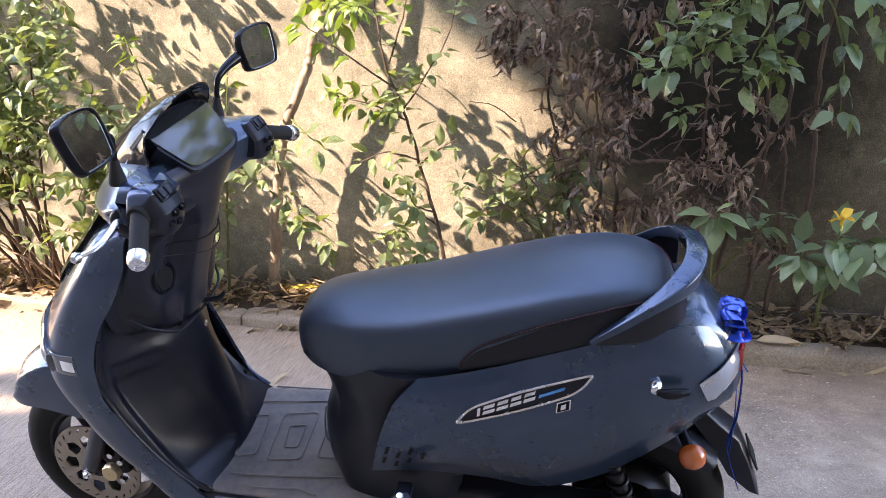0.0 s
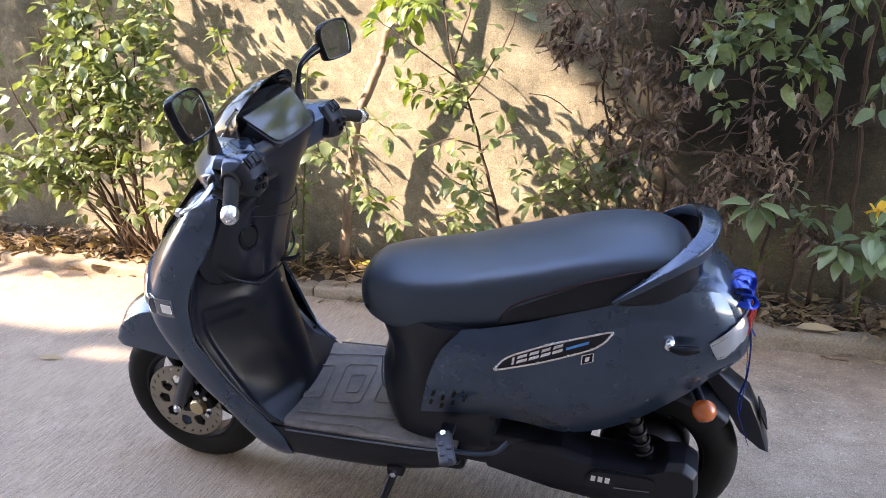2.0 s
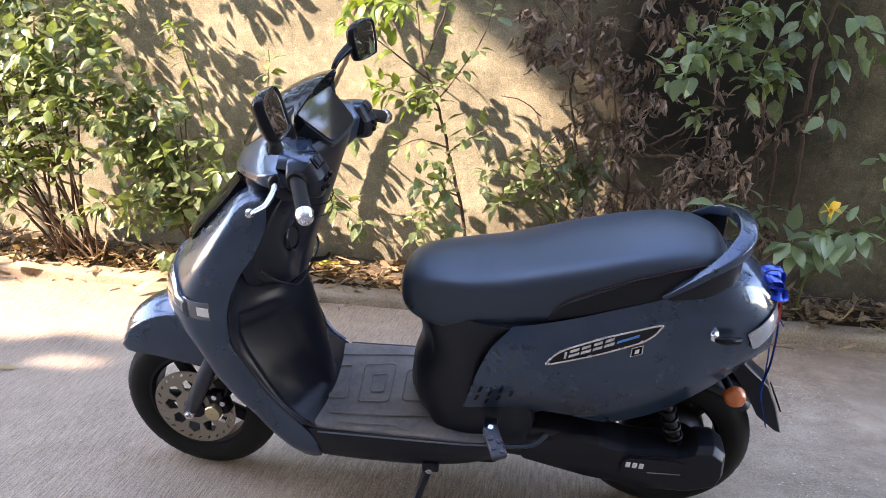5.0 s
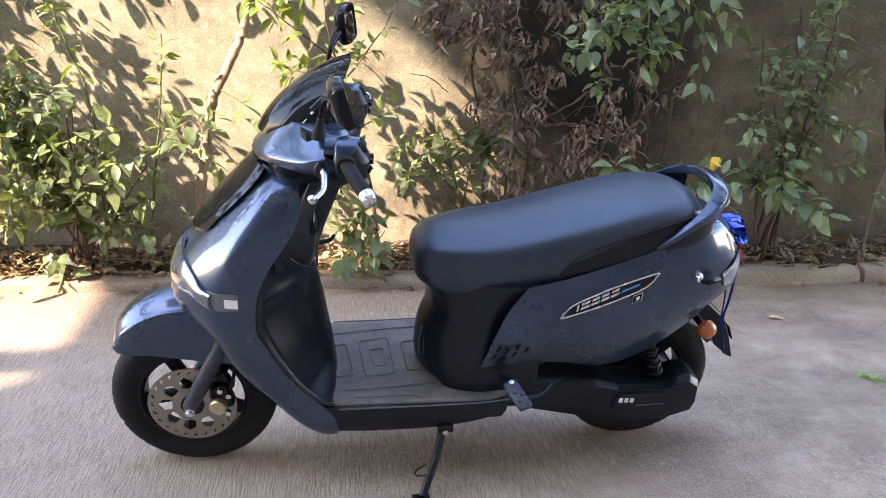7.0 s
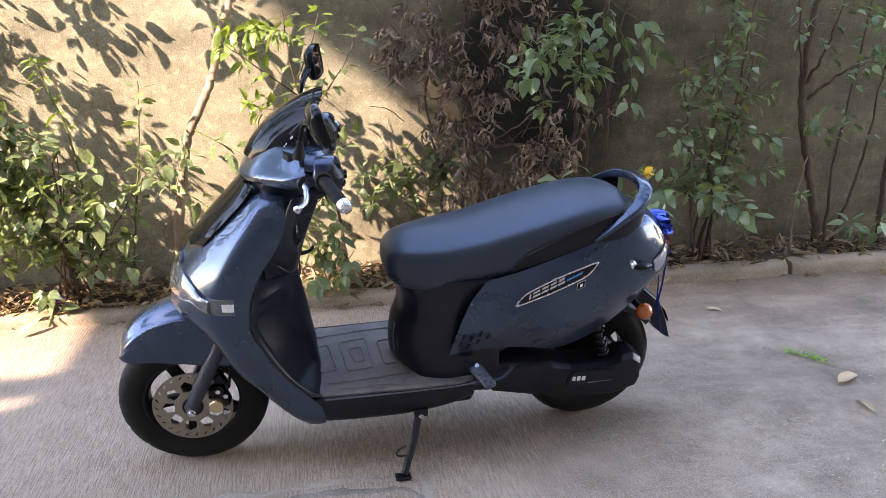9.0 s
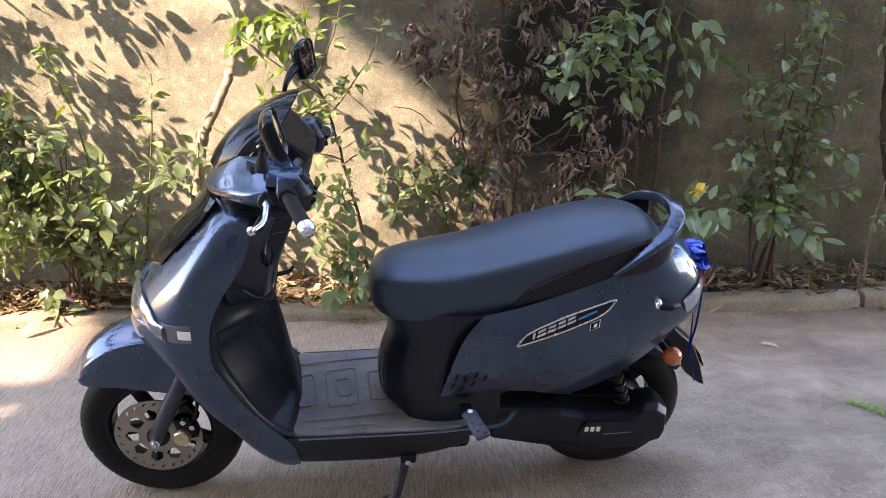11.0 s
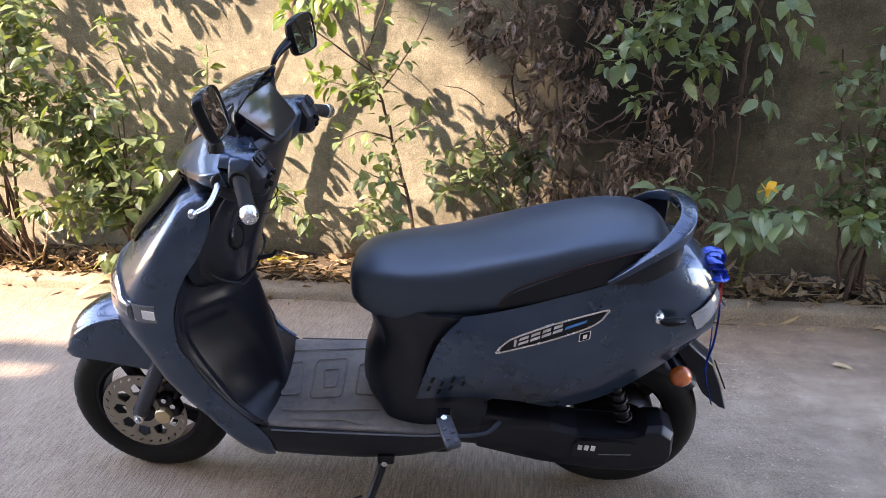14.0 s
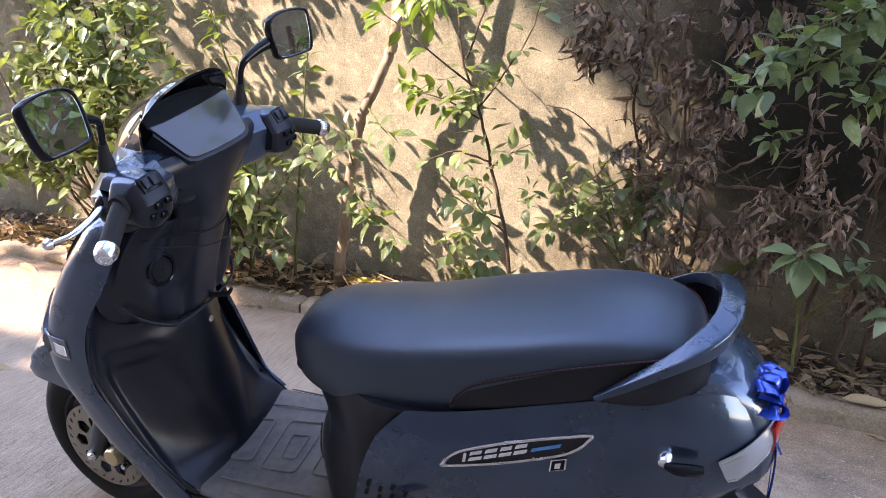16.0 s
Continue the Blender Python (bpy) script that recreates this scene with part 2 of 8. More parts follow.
PAINT = paint()
# flat black that paints the darkness inside slots, pockets and recesses
VOID = plastic("flat black opening", (0.002, 0.002, 0.002), 0.8, 0.95)
BLACK = plastic("black textured plastic", (0.0068, 0.0082, 0.0130), 0.27, 0.40)
GLOSS_BLACK = plastic("gloss black plastic", (0.005, 0.006, 0.008), 0.02, 0.06, depth=0.00005)
GLOSS_BLACK.node_tree.nodes["Principled BSDF"].inputs["Specular IOR Level"].default_value = 0.16
GREY_PLASTIC = plastic("grey weathered plastic", (0.10, 0.105, 0.12), 0.45, 0.7)
SEAT = plastic("dark leatherette", (0.0105, 0.0150, 0.0245), 0.36, 0.46, 1100, 0.0004, 0.55)
SEAT.node_tree.nodes["Principled BSDF"].inputs["Specular IOR Level"].default_value = 0.85
SEAT.node_tree.nodes["Principled BSDF"].inputs["Sheen Weight"].default_value = 0.07
SEAT.node_tree.nodes["Principled BSDF"].inputs["Sheen Roughness"].default_value = 0.4
SEAT.node_tree.nodes["Principled BSDF"].inputs["Sheen Tint"].default_value = (0.5, 0.72, 1.0, 1)
SEAT.node_tree.nodes["Principled BSDF"].inputs["Specular Tint"].default_value = (0.66, 0.84, 1.0, 1)
SEAT_SIDE = plastic("matt black leatherette", (0.005, 0.006, 0.009), 0.5, 0.65, 1100, 0.0005)
FOOT_GREY = plastic("dark grey footrest alloy", (0.035, 0.040, 0.052), 0.28, 0.42)
MAT_GREY = dusty_mat()
RUBBER = plastic("tyre rubber", (0.008, 0.008, 0.008), 0.7, 0.9)
CHROME = metal("chrome", (0.82, 0.82, 0.84), 0.12)
ALLOY = metal("cast alloy lever", (0.70, 0.71, 0.74), 0.24)
STEEL = metal("brake steel", (0.33, 0.295, 0.245), 0.38)
BRASS = metal("gold anodised caliper", (0.62, 0.50, 0.30), 0.4)
DARK_STEEL = metal("black painted steel", (0.03, 0.03, 0.034), 0.45)
RED_STITCH = Nodes("red stitching", (0.085, 0.018, 0.02), 0.75).mat
WHITE_MARK = Nodes("white print", (0.75, 0.75, 0.75), 0.4).mat
BLUE_MARK = Nodes("blue print", (0.05, 0.22, 0.5), 0.3).mat
GREY_MARK = Nodes("worn pale line", (0.165, 0.152, 0.14), 0.6).mat
RIBBON = Nodes("blue foil ribbon", (0.016, 0.085, 0.56), 0.16, 0.45, 0.6).mat
RED_LENS = Nodes("red lens", (0.45, 0.02, 0.02), 0.12, 0, 1.0).mat
PALE_LENS = Nodes("pale reflector", (0.11, 0.125, 0.145), 0.08, 0.3, 1.0).mat
CLEAR_GREY = Nodes("clear tail lens", (0.28, 0.305, 0.35), 0.08, 0.2, 1.0).mat
AMBER = Nodes("amber reflector", (0.46, 0.10, 0.015), 0.25, 0, 1.0).mat
SCREEN = Nodes("dark instrument glass", (0.012, 0.014, 0.016), 0.06, 0, 0.7, 0.3).mat
MIRROR = metal("mirror silver", (0.9, 0.91, 0.92), 0.015)
MIRROR.node_tree.nodes["Principled BSDF"].inputs["Roughness"].default_value = 0.015
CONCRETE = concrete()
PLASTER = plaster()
KERB = stone("pale kerb concrete", (0.17, 0.133, 0.094), (0.35, 0.285, 0.205))
SOIL = stone("dark soil", (0.03, 0.022, 0.016), (0.10, 0.075, 0.05))
LEAF = leafy("hibiscus leaf", (0.05, 0.082, 0.034), (0.28, 0.352, 0.165), 0.35, 0.32)
LEAF_YOUNG = leafy("young leaf", (0.09, 0.16, 0.03), (0.22, 0.30, 0.06), 0.4)
LEAF_SHADE = leafy("broad shade leaf", (0.065, 0.108, 0.052), (0.24, 0.33, 0.165), 0.25, 0.34)
LEAF_MASS = leafy("bush leaf", (0.045, 0.075, 0.032), (0.26, 0.33, 0.15), 0.35, 0.32, by="island")
LEAF_DRY = leafy("withered hanging leaf", (0.012, 0.009, 0.008), (0.36, 0.250, 0.18), 0.15, 0.55, by="island")
LITTER = leafy("fallen dry leaf", (0.035, 0.021, 0.011), (0.46, 0.33, 0.19), 0.15, 0.75, by="island")
LEAF_FALLEN = leafy("single fallen leaf", (0.36, 0.26, 0.14), (0.54, 0.41, 0.24), 0.1, 0.7)
LEAF_YELLOW = leafy("yellow fallen leaf", (0.50, 0.38, 0.05), (0.62, 0.48, 0.08), 0.25, 0.6)
PETAL_YELLOW = leafy("yellow petal", (0.70, 0.42, 0.04), (0.75, 0.48, 0.05), 0.3, 0.6)
PETAL_PURPLE = leafy("purple petal", (0.22, 0.04, 0.45), (0.30, 0.07, 0.55), 0.3, 0.5)
BARK_GREY = bark("grey brown bark", (0.15, 0.105, 0.07), (0.42, 0.33, 0.245))
BARK_RED = bark("dark twig bark", (0.045, 0.031, 0.024), (0.15, 0.105, 0.078))
BARK_GREEN = bark("green shoot", (0.06, 0.08, 0.025), (0.16, 0.18, 0.06))
GRASS = leafy("grass blade", (0.14, 0.30, 0.04), (0.30, 0.52, 0.09), 0.3, 0.5, by="island")
MORTAR = stone("smeared cement mortar", (0.24, 0.20, 0.158), (0.40, 0.345, 0.28))
GRAVEL = stone("coarse cement and grit", (0.13, 0.11, 0.09), (0.30, 0.262, 0.215))
# kept dark so the unseen house adds little bounce and reflection
FACADE = stone("dark unseen facade", (0.15, 0.128, 0.105), (0.23, 0.20, 0.165))

# ---- mesh tools ----
def mesh_of(name, verts, faces, smooth=True):
    me = bpy.data.meshes.new(name)
    me.from_pydata([tuple(v) for v in verts], [], faces)
    if smooth:
        me.polygons.foreach_set("use_smooth", [True] * len(me.polygons))
    me.update()
    return me


def from_bm(name, bm, smooth=True):
    me = bpy.data.meshes.new(name)
    bmesh.ops.recalc_face_normals(bm, faces=bm.faces)
    bm.to_mesh(me)
    bm.free()
    if smooth:
        me.polygons.foreach_set("use_smooth", [True] * len(me.polygons))
        me.set_sharp_from_angle(angle=radians(38))
    return me


def part(name, me, material, parent, label=""):
    """One mesh object under a thing or under a part."""
    if isinstance(me, bmesh.types.BMesh):
        me = from_bm(name, me)
    if material is not None and not me.materials:
        me.materials.append(material)
    ob = new(name, me)
    ob.parent = parent
    return tagged(ob, label)


def thing(name, me, material, label, category, group="", at=None):
    if isinstance(me, bmesh.types.BMesh):
        me = from_bm(name, me)
    if me is not None and material is not None and not me.materials:
        me.materials.append(material)
    ob = new(name, me)
    if at is not None:
        ob.matrix_basis = at
    return tagged(ob, label, category, group)


def curve(points, n, closed=False):
    """n points along a Catmull-Rom curve through the given ones."""
    p = np.array(points, float)
    m = len(p)
    if m == 2 and not closed:
        return p[0] + np.linspace(0, 1, n)[:, None] * (p[1] - p[0])
    if closed:
        q = np.vstack([p[-1], p, p[0], p[1]])
        s = np.linspace(0, m, n, endpoint=False)
    else:
        q = np.vstack([2 * p[0] - p[1], p, 2 * p[-1] - p[-2]])
        s = np.linspace(0, m - 1, n)
    i = np.minimum(s.astype(int), (m if closed else m - 1) - 1)
    f = (s - i)[:, None]
    a, b, c, d = q[i], q[i + 1], q[i + 2], q[i + 3]
    return 0.5 * (2 * b + (c - a) * f + (2 * a - 5 * b + 4 * c - d) * f**2 + (3 * b - a - 3 * c + d) * f**3)


def net(rows, nu, nv, closed=False):
    """A grid of nu x nv points over rows of control points."""
    fine = np.array([curve(r, nv, closed) for r in rows])
    return np.stack([curve(fine[:, k], nu) for k in range(fine.shape[1])], 1)


def skin(rows, nu=24, nv=16, thick=0.004, flip=False):
    """An open curved panel with thickness."""
    g = net(rows, nu, nv)
    du, dv = np.gradient(g, axis=0), np.gradient(g, axis=1)
    nrm = np.cross(du, dv)
    nrm /= np.linalg.norm(nrm, axis=2, keepdims=True) + 1e-12
    back = g + nrm * (thick if flip else -thick)
    verts = np.vstack([g.reshape(-1, 3), back.reshape(-1, 3)])
    k, faces = nu * nv, []
    for i in range(nu - 1):
        for j in range(nv - 1):
            a, b, c, d = i * nv + j, (i + 1) * nv + j, (i + 1) * nv + j + 1, i * nv + j + 1
            faces += [(a, b, c, d), (k + d, k + c, k + b, k + a)]
    rim = [i * nv for i in range(nu)] + [(nu - 1) * nv + j for j in range(1, nv)]
    rim += [i * nv + nv - 1 for i in range(nu - 2, -1, -1)] + list(range(nv - 2, 0, -1))
    for a, b in zip(rim, rim[1:] + rim[:1]):
        faces.append((b, a, k + a, k + b))
    bm = bmesh.new()
    vs = [bm.verts.new(v) for v in verts]
    for f in faces:
        bm.faces.new([vs[i] for i in f])
    return bm


def loft(loops, nu=24, nv=24, caps=True):
    """A closed body through closed loops of control points."""
    g = net(loops, nu, nv, True)
    bm = bmesh.new()
    vs = [[bm.verts.new(p) for p in ring] for ring in g]
    for i in range(nu - 1):
        for j in range(nv):
            bm.faces.new((vs[i][j], vs[i + 1][j], vs[i + 1][(j + 1) % nv], vs[i][(j + 1) % nv]))
    if caps:
        bm.faces.new(vs[0])
        bm.faces.new(vs[-1][::-1])
    return bm


def tube(bm, path, radius, sides=10, caps=True, flat=1.0, up=(0, 0, 1)):
    """Adds a tube along a path. radius: a number or one for each point. flat: height over width."""
    p = np.array(path, float)
    r = np.broadcast_to(np.array(radius, float), len(p)) if np.ndim(radius) == 0 else curve(np.array(radius, float)[:, None], len(p))[:, 0]
    tang = np.gradient(p, axis=0)
    tang /= np.linalg.norm(tang, axis=1, keepdims=True) + 1e-12
    rings, side = [], None
    for k in range(len(p)):
        if side is None:
            ref = np.array(up, float)
            if abs(tang[k] @ ref) > 0.95:
                ref = np.array((1.0, 0, 0))
            side = np.cross(tang[k], ref)
        side = side - tang[k] * (side @ tang[k])
        side /= np.linalg.norm(side)
        top = np.cross(side, tang[k])
        rings.append([bm.verts.new(p[k] + r[k] * (math.cos(a) * side + flat * math.sin(a) * top)) for a in np.linspace(0, 2 * math.pi, sides, endpoint=False)])
    for a, b in zip(rings, rings[1:]):
        for j in range(sides):
            bm.faces.new((a[j], a[(j + 1) % sides], b[(j + 1) % sides], b[j]))
    if caps:
        bm.faces.new(rings[0][::-1])
        bm.faces.new(rings[-1])
    return bm


def tubes(*paths, sides=10, flat=1.0):
    bm = bmesh.new()
    for path, radius in paths:
        tube(bm, path, radius, sides, True, flat)
    return bm


def box(size, bevel=0.0, segments=2, m=None):
    bm = bmesh.new()
    bmesh.ops.create_cube(bm, size=1.0)
    for v in bm.verts:
        v.co = Vector((v.co.x * size[0], v.co.y * size[1], v.co.z * size[2]))
    if bevel:
        bmesh.ops.bevel(bm, geom=bm.edges[:], offset=bevel, segments=segments, profile=0.5, affect="EDGES")
    if m is not None:
        bm.transform(m)
    return bm


def lathe(profile, n=48, axis="y", m=None):
    """A body turned round an axis from (radius, along) points; closed where the profile is."""
    bm = bmesh.new()
    rings = []
    for k in range(n):
        a = 2 * math.pi * k / n
        ring = []
        for r, h in profile:
            c, s = r * math.cos(a), r * math.sin(a)
            ring.append(bm.verts.new((c, h, s) if axis == "y" else (c, s, h)))
        rings.append(ring)
    for k in range(n):
        a, b = rings[k], rings[(k + 1) % n]
        for j in range(len(profile)):
            i = (j + 1) % len(profile)
            bm.faces.new((a[j], b[j], b[i], a[i]))
    if m is not None:
        bm.transform(m)
    return bm


def plate(outline, depth, holes=(), m=None):
    """A flat plate from an outline of (x, y), pulled to a depth, centred on z = 0."""
    bm = bmesh.new()
    edges = []
    for loop in (outline, *holes):
        vs = [bm.verts.new((x, y, -depth / 2)) for x, y in loop]
        edges += [bm.edges.new((a, b)) for a, b in zip(vs, vs[1:] + vs[:1])]
    bmesh.ops.triangle_fill(bm, edges=edges, use_beauty=True)
    out = bmesh.ops.extrude_face_region(bm, geom=bm.faces[:])
    for v in out["geom"]:
        if isinstance(v, bmesh.types.BMVert):
            v.co.z += depth
    if m is not None:
        bm.transform(m)
    return bm


def join(*bms):
    """Several bmeshes in one."""
    out = bmesh.new()
    for b in bms:
        me = bpy.data.meshes.new("tmp")
        b.to_mesh(me)
        b.free()
        out.from_mesh(me)
        bpy.data.meshes.remove(me)
    return out


def mirrored(bm):
    """The bmesh and its reflection across the middle plane."""
    other = bm.copy()
    other.transform(Matrix.Diagonal((1, -1, 1, 1)))
    bmesh.ops.reverse_faces(other, faces=other.faces[:])
    return other

# ---- the yard: ground, kerb, planting strip, walls ----
KERB_Y, KERB_BACK, WALL_Y = 1.43, 1.53, 1.87
rng = random.Random(7)


def ground_height(x, y):
    return 0.004 * noise.noise((x * 0.9, y * 0.9, 0)) + 0.0015 * noise.noise((x * 5, y * 5, 3))


def make_ground():
    """One sheet out to the horizon, finer near the scooter, with a worn repair seam."""
    xs = sorted(set([-400, -120, -40, -16, -8] + [round(-5 + 0.1 * k, 3) for k in range(111)] + [9, 16, 40, 120, 400]))
    ys = sorted(set([-400, -120, -40, -16, -8] + [round(-4 + 0.1 * k, 3) for k in range(55)] + [round(-0.75 + 0.02 * k, 3) for k in range(46)] + [KERB_Y + 0.03]))
    verts, faces = [], []
    for y in ys:
        for x in xs:
            z = ground_height(x, y) if abs(x) < 6 and abs(y) < 5 else 0.0
            verts.append((x, y, z - 0.004))
    w = len(xs)
    for j in range(len(ys) - 1):
        for i in range(w - 1):
            a = j * w + i
            faces.append((a, a + 1, a + w + 1, a + w))
    me = mesh_of("ground", verts, faces)
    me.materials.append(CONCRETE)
    return tagged(new("ground", me), "grey broom-finished concrete yard floor with worn cracks", "ground", kind="structure")


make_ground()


def patch_band(name, mat, inset, wide, high, seed, label):
    """A rough cement band along three sides of an old square cover let into the yard."""
    x0, x1, y0, y1 = 0.06 + inset, 0.70 - inset * 0.6, -0.95, -0.15 - inset
    line = curve([(x0 - 0.06, y0), (x0 - 0.04, -0.6), (x0 - 0.02, -0.35), (x0 - 0.005, y1 - 0.06), (x0, y1 - 0.004), (x0 + 0.05, y1 + 0.008), (x0 + 0.14, y1 + 0.004), (0.38, y1 + 0.02), (x1 - 0.08, y1 + 0.01), (x1, y1 - 0.03), (x1 + 0.01, -0.4), (x1 + 0.03, -0.7), (x1 + 0.03, y0)], 420)
    t = np.gradient(line, axis=0)
    t /= np.linalg.norm(t, axis=1, keepdims=True)
    side = np.stack([-t[:, 1], t[:, 0]], 1)
    verts, faces, m = [], [], 9
    for i in range(len(line)):
        q = line[i]
        w = wide * (0.75 + 0.7 * noise.noise((q[0] * 7, q[1] * 7, seed)) + 0.35 * noise.noise((q[0] * 26, q[1] * 26, seed + 3)))
        for k in range(m):
            f = k / (m - 1) * 2 - 1
            x, y = q + side[i] * f * w
            lift = high * (1 - f * f) * (0.55 + 1.3 * noise.noise((x * 9, y * 9, seed + 5)) + 0.8 * noise.noise((x * 34, y * 34, seed))) - 0.004 * f * f + 0.0018 * noise.noise((x * 110, y * 110, seed))
            q2 = 0.012 * noise.noise((x * 13, y * 13, seed + 7))
            verts.append((x + q2, y + q2, ground_height(x, y) - 0.0035 + lift))
    for i in range(len(line) - 1):
        for k in range(m - 1):
            a = i * m + k
            faces.append((a, a + m, a + m + 1, a + 1))
    me = mesh_of(name, verts, faces)
    me.materials.append(mat)
    return tagged(new(name, me), label, "ground", kind="structure")


patch_band("mortar_band", MORTAR, 0.0, 0.022, 0.005, 3.0, "smeared pale cement edge round an old ground cover")
patch_band("gravel_band", GRAVEL, 0.055, 0.026, 0.004, 8.0, "coarse gritty cement strip round an old ground cover")
patch_band("inner_band", GRAVEL, 0.115, 0.010, 0.004, 12.0, "thin raised cement line round an old ground cover")


def kerb_stone(x0, x1, height, sink):
    """A cast kerb length with worn, uneven edges."""
    nx = max(4, int((x1 - x0) / 0.03))
    prof = [(0.0, -0.06), (0.0, 0.55), (0.004, 0.85), (0.016, 1.0), (0.085, 1.06), (0.1, 0.98), (0.102, -0.06)]
    verts, faces = [], []
    for i in range(nx + 1):
        x = x0 + (x1 - x0) * i / nx
        end = 0.006 if i in (0, nx) else 0.0
        for k, (dy, dz) in enumerate(prof):
            z = dz * height if dz > 0 else dz
            n1 = noise.noise((x * 9, k * 3.1, 1.7)) * 0.004 + noise.noise((x * 30, k * 2.3, 5.1)) * 0.0022
            chip = max(0.0, noise.noise((x * 6, 4.0, 2.0)) - 0.35) * 0.04 if k in (2, 3) else 0.0
            verts.append((x, KERB_Y + dy + n1 + chip * 0.6 + (end if dy < 0.05 else -end), z + n1 * (dz > 0) - chip * 0.5 - (end if dz > 0.5 else 0) - sink))
    m = len(prof)
    for i in range(nx):
        for k in range(m - 1):
            a = i * m + k
            faces.append((a, a + m, a + m + 1, a + 1))
    faces += [tuple(range(m)), tuple(range(nx * m + m - 1, nx * m - 1, -1))]
    me = mesh_of("kerb_stone", verts, faces)
    me.set_sharp_from_angle(angle=radians(50))
    return me


kerb = tagged(new("kerb"), "low pale concrete kerb edging the planting strip", "kerb", kind="structure")
for x0, x1, h in ((-6.0, -4.1, 0.045), (-4.09, -2.2, 0.045), (-2.19, -0.32, 0.043), (-0.31, 1.30, 0.05), (1.31, 2.90, 0.064), (2.925, 4.6, 0.072), (4.61, 6.5, 0.07)):
    part("kerb_stone", kerb_stone(x0, x1, h, 0.0), KERB, kerb)


def make_soil():
    verts, faces, nx, ny = [], [], 260, 12
    for j in range(ny + 1):
        y = KERB_BACK - 0.012 + (WALL_Y + 0.03 - KERB_BACK) * j / ny
        for i in range(nx + 1):
            x = -6 + 12.5 * i / nx
            lift = 0.035 + 0.012 * min(1, max(0, (x + 1) / 3)) + 0.02 * noise.noise((x * 3, y * 3, 2)) + 0.012 * noise.noise((x * 11, y * 11, 5)) + 0.03 * j / ny
            verts.append((x, y, lift))
    for j in range(ny):
        for i in range(nx):
            a = j * (nx + 1) + i
            faces.append((a, a + 1, a + nx + 2, a + nx + 1))
    me = mesh_of("soil", verts, faces)
    me.materials.append(SOIL)
    return tagged(new("soil_strip", me), "dark soil planting strip between kerb and wall", "soil", kind="structure")


make_soil()


def make_wall():
    verts, faces, nx, nz = [], [], 200, 60
    for j in range(nz + 1):
        z = -0.05 + 2.15 * j / nz
        for i in range(nx + 1):
            x = -6 + 12.5 * i / nx
            verts.append((x, WALL_Y + 0.012 * noise.noise((x * 1.3, z * 1.3, 4)) + 0.004 * noise.noise((x * 6, z * 6, 8)), z))
    w = nx + 1
    for j in range(nz):
        for i in range(nx):
            a = j * w + i
            faces.append((a, a + 1, a + w + 1, a + w))
    k = len(verts)
    verts += [(-6, WALL_Y + 0.2, -0.05), (6.5, WALL_Y + 0.2, -0.05), (6.5, WALL_Y + 0.2, 2.10), (-6, WALL_Y + 0.2, 2.10)]
    faces += [(k, k + 3, k + 2, k + 1), (nz * w, nz * w + nx, k + 2, k + 3), (0, k, k + 1, nx), (0, nz * w, k + 3, k), (nx, k + 1, k + 2, nz * w + nx)]
    me = mesh_of("wall", verts, faces, True)
    me.set_sharp_from_angle(angle=radians(50))
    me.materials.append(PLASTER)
    return tagged(new("wall_north", me), "rough ochre plastered boundary wall with stains", "wall", kind="structure")


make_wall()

# ---- the scooter: x to its tail, y to its right side, z up, before it leans on its stand ----
SCOOTER = Matrix.Translation((0, 0.143, 0)) @ pose(0, 0, 0, 0, 0, 2.86) @ pose(0, 0, 0, 10.7, 0, 0)
STEER = Matrix.Translation((0.30, 0, 0.95)) @ Matrix.Rotation(radians(-3.9), 4, Vector((0.44, 0, 0.9)).normalized()) @ Matrix.Translation((-0.30, 0, -0.95))
# STEER turns the bars, the fork and the wheel together
scooter = tagged(new("scooter"), "dark blue-grey electric scooter leaning on its side stand", "scooter")
scooter.matrix_basis = SCOOTER


def both(name, bm, material, parent, label=""):
    """A part and its reflection on the other side."""
    other = mirrored(bm)
    return part(name, bm, material, parent, label), part(name, other, material, parent, label)


def turned(bm, m=None):
    if m is not None:
        bm.transform(m)
    bm.transform(STEER)
    return bm


def ring(cx, cz, r, n=20, start=0.0):
    return [(cx + r * math.cos(start + 2 * math.pi * k / n), cz + r * math.sin(start + 2 * math.pi * k / n)) for k in range(n)]


def slot(cx, cz, length, width, angle):
    c, s = math.cos(angle), math.sin(angle)
    pts = [(-length / 2, -width / 2), (length / 2, -width / 2), (length / 2, width / 2), (-length / 2, width / 2)]
    return [(cx + c * x - s * y, cz + s * x + c * y) for x, y in pts]


FACE_LEFT = Matrix(((1, 0, 0, 0), (0, 0, 1, 0), (0, 1, 0, 0), (0, 0, 0, 1)))  # flat (x, y) plates stood up on edge


def make_tyre(width, radius):
    """A road tyre with shallow slanted sipes over its shoulders."""
    h = width / 2
    prof = [(0.152, -h * 0.72), (0.165, -h * 0.93), (0.19, -h), (0.208, -h * 0.95), (0.219, -h * 0.80), (0.227, -h * 0.62), (radius - 0.002, -h * 0.36), (radius, -h * 0.08)]
    prof = prof + [(r, -a) for r, a in prof[::-1]]
    bm = lathe(prof, 160)
    m = len(prof)
    bm.verts.ensure_lookup_table()
    for i, v in enumerate(bm.verts):
        k, j = divmod(i, m)
        near = min(j, m - 1 - j)
        if near in (3, 4, 5, 6) and (k + near * 2) % 10 == 0:
            r = math.hypot(v.co.x, v.co.z)
            v.co.x *= 1 - 0.0045 / r
            v.co.z *= 1 - 0.0045 / r
    return bm


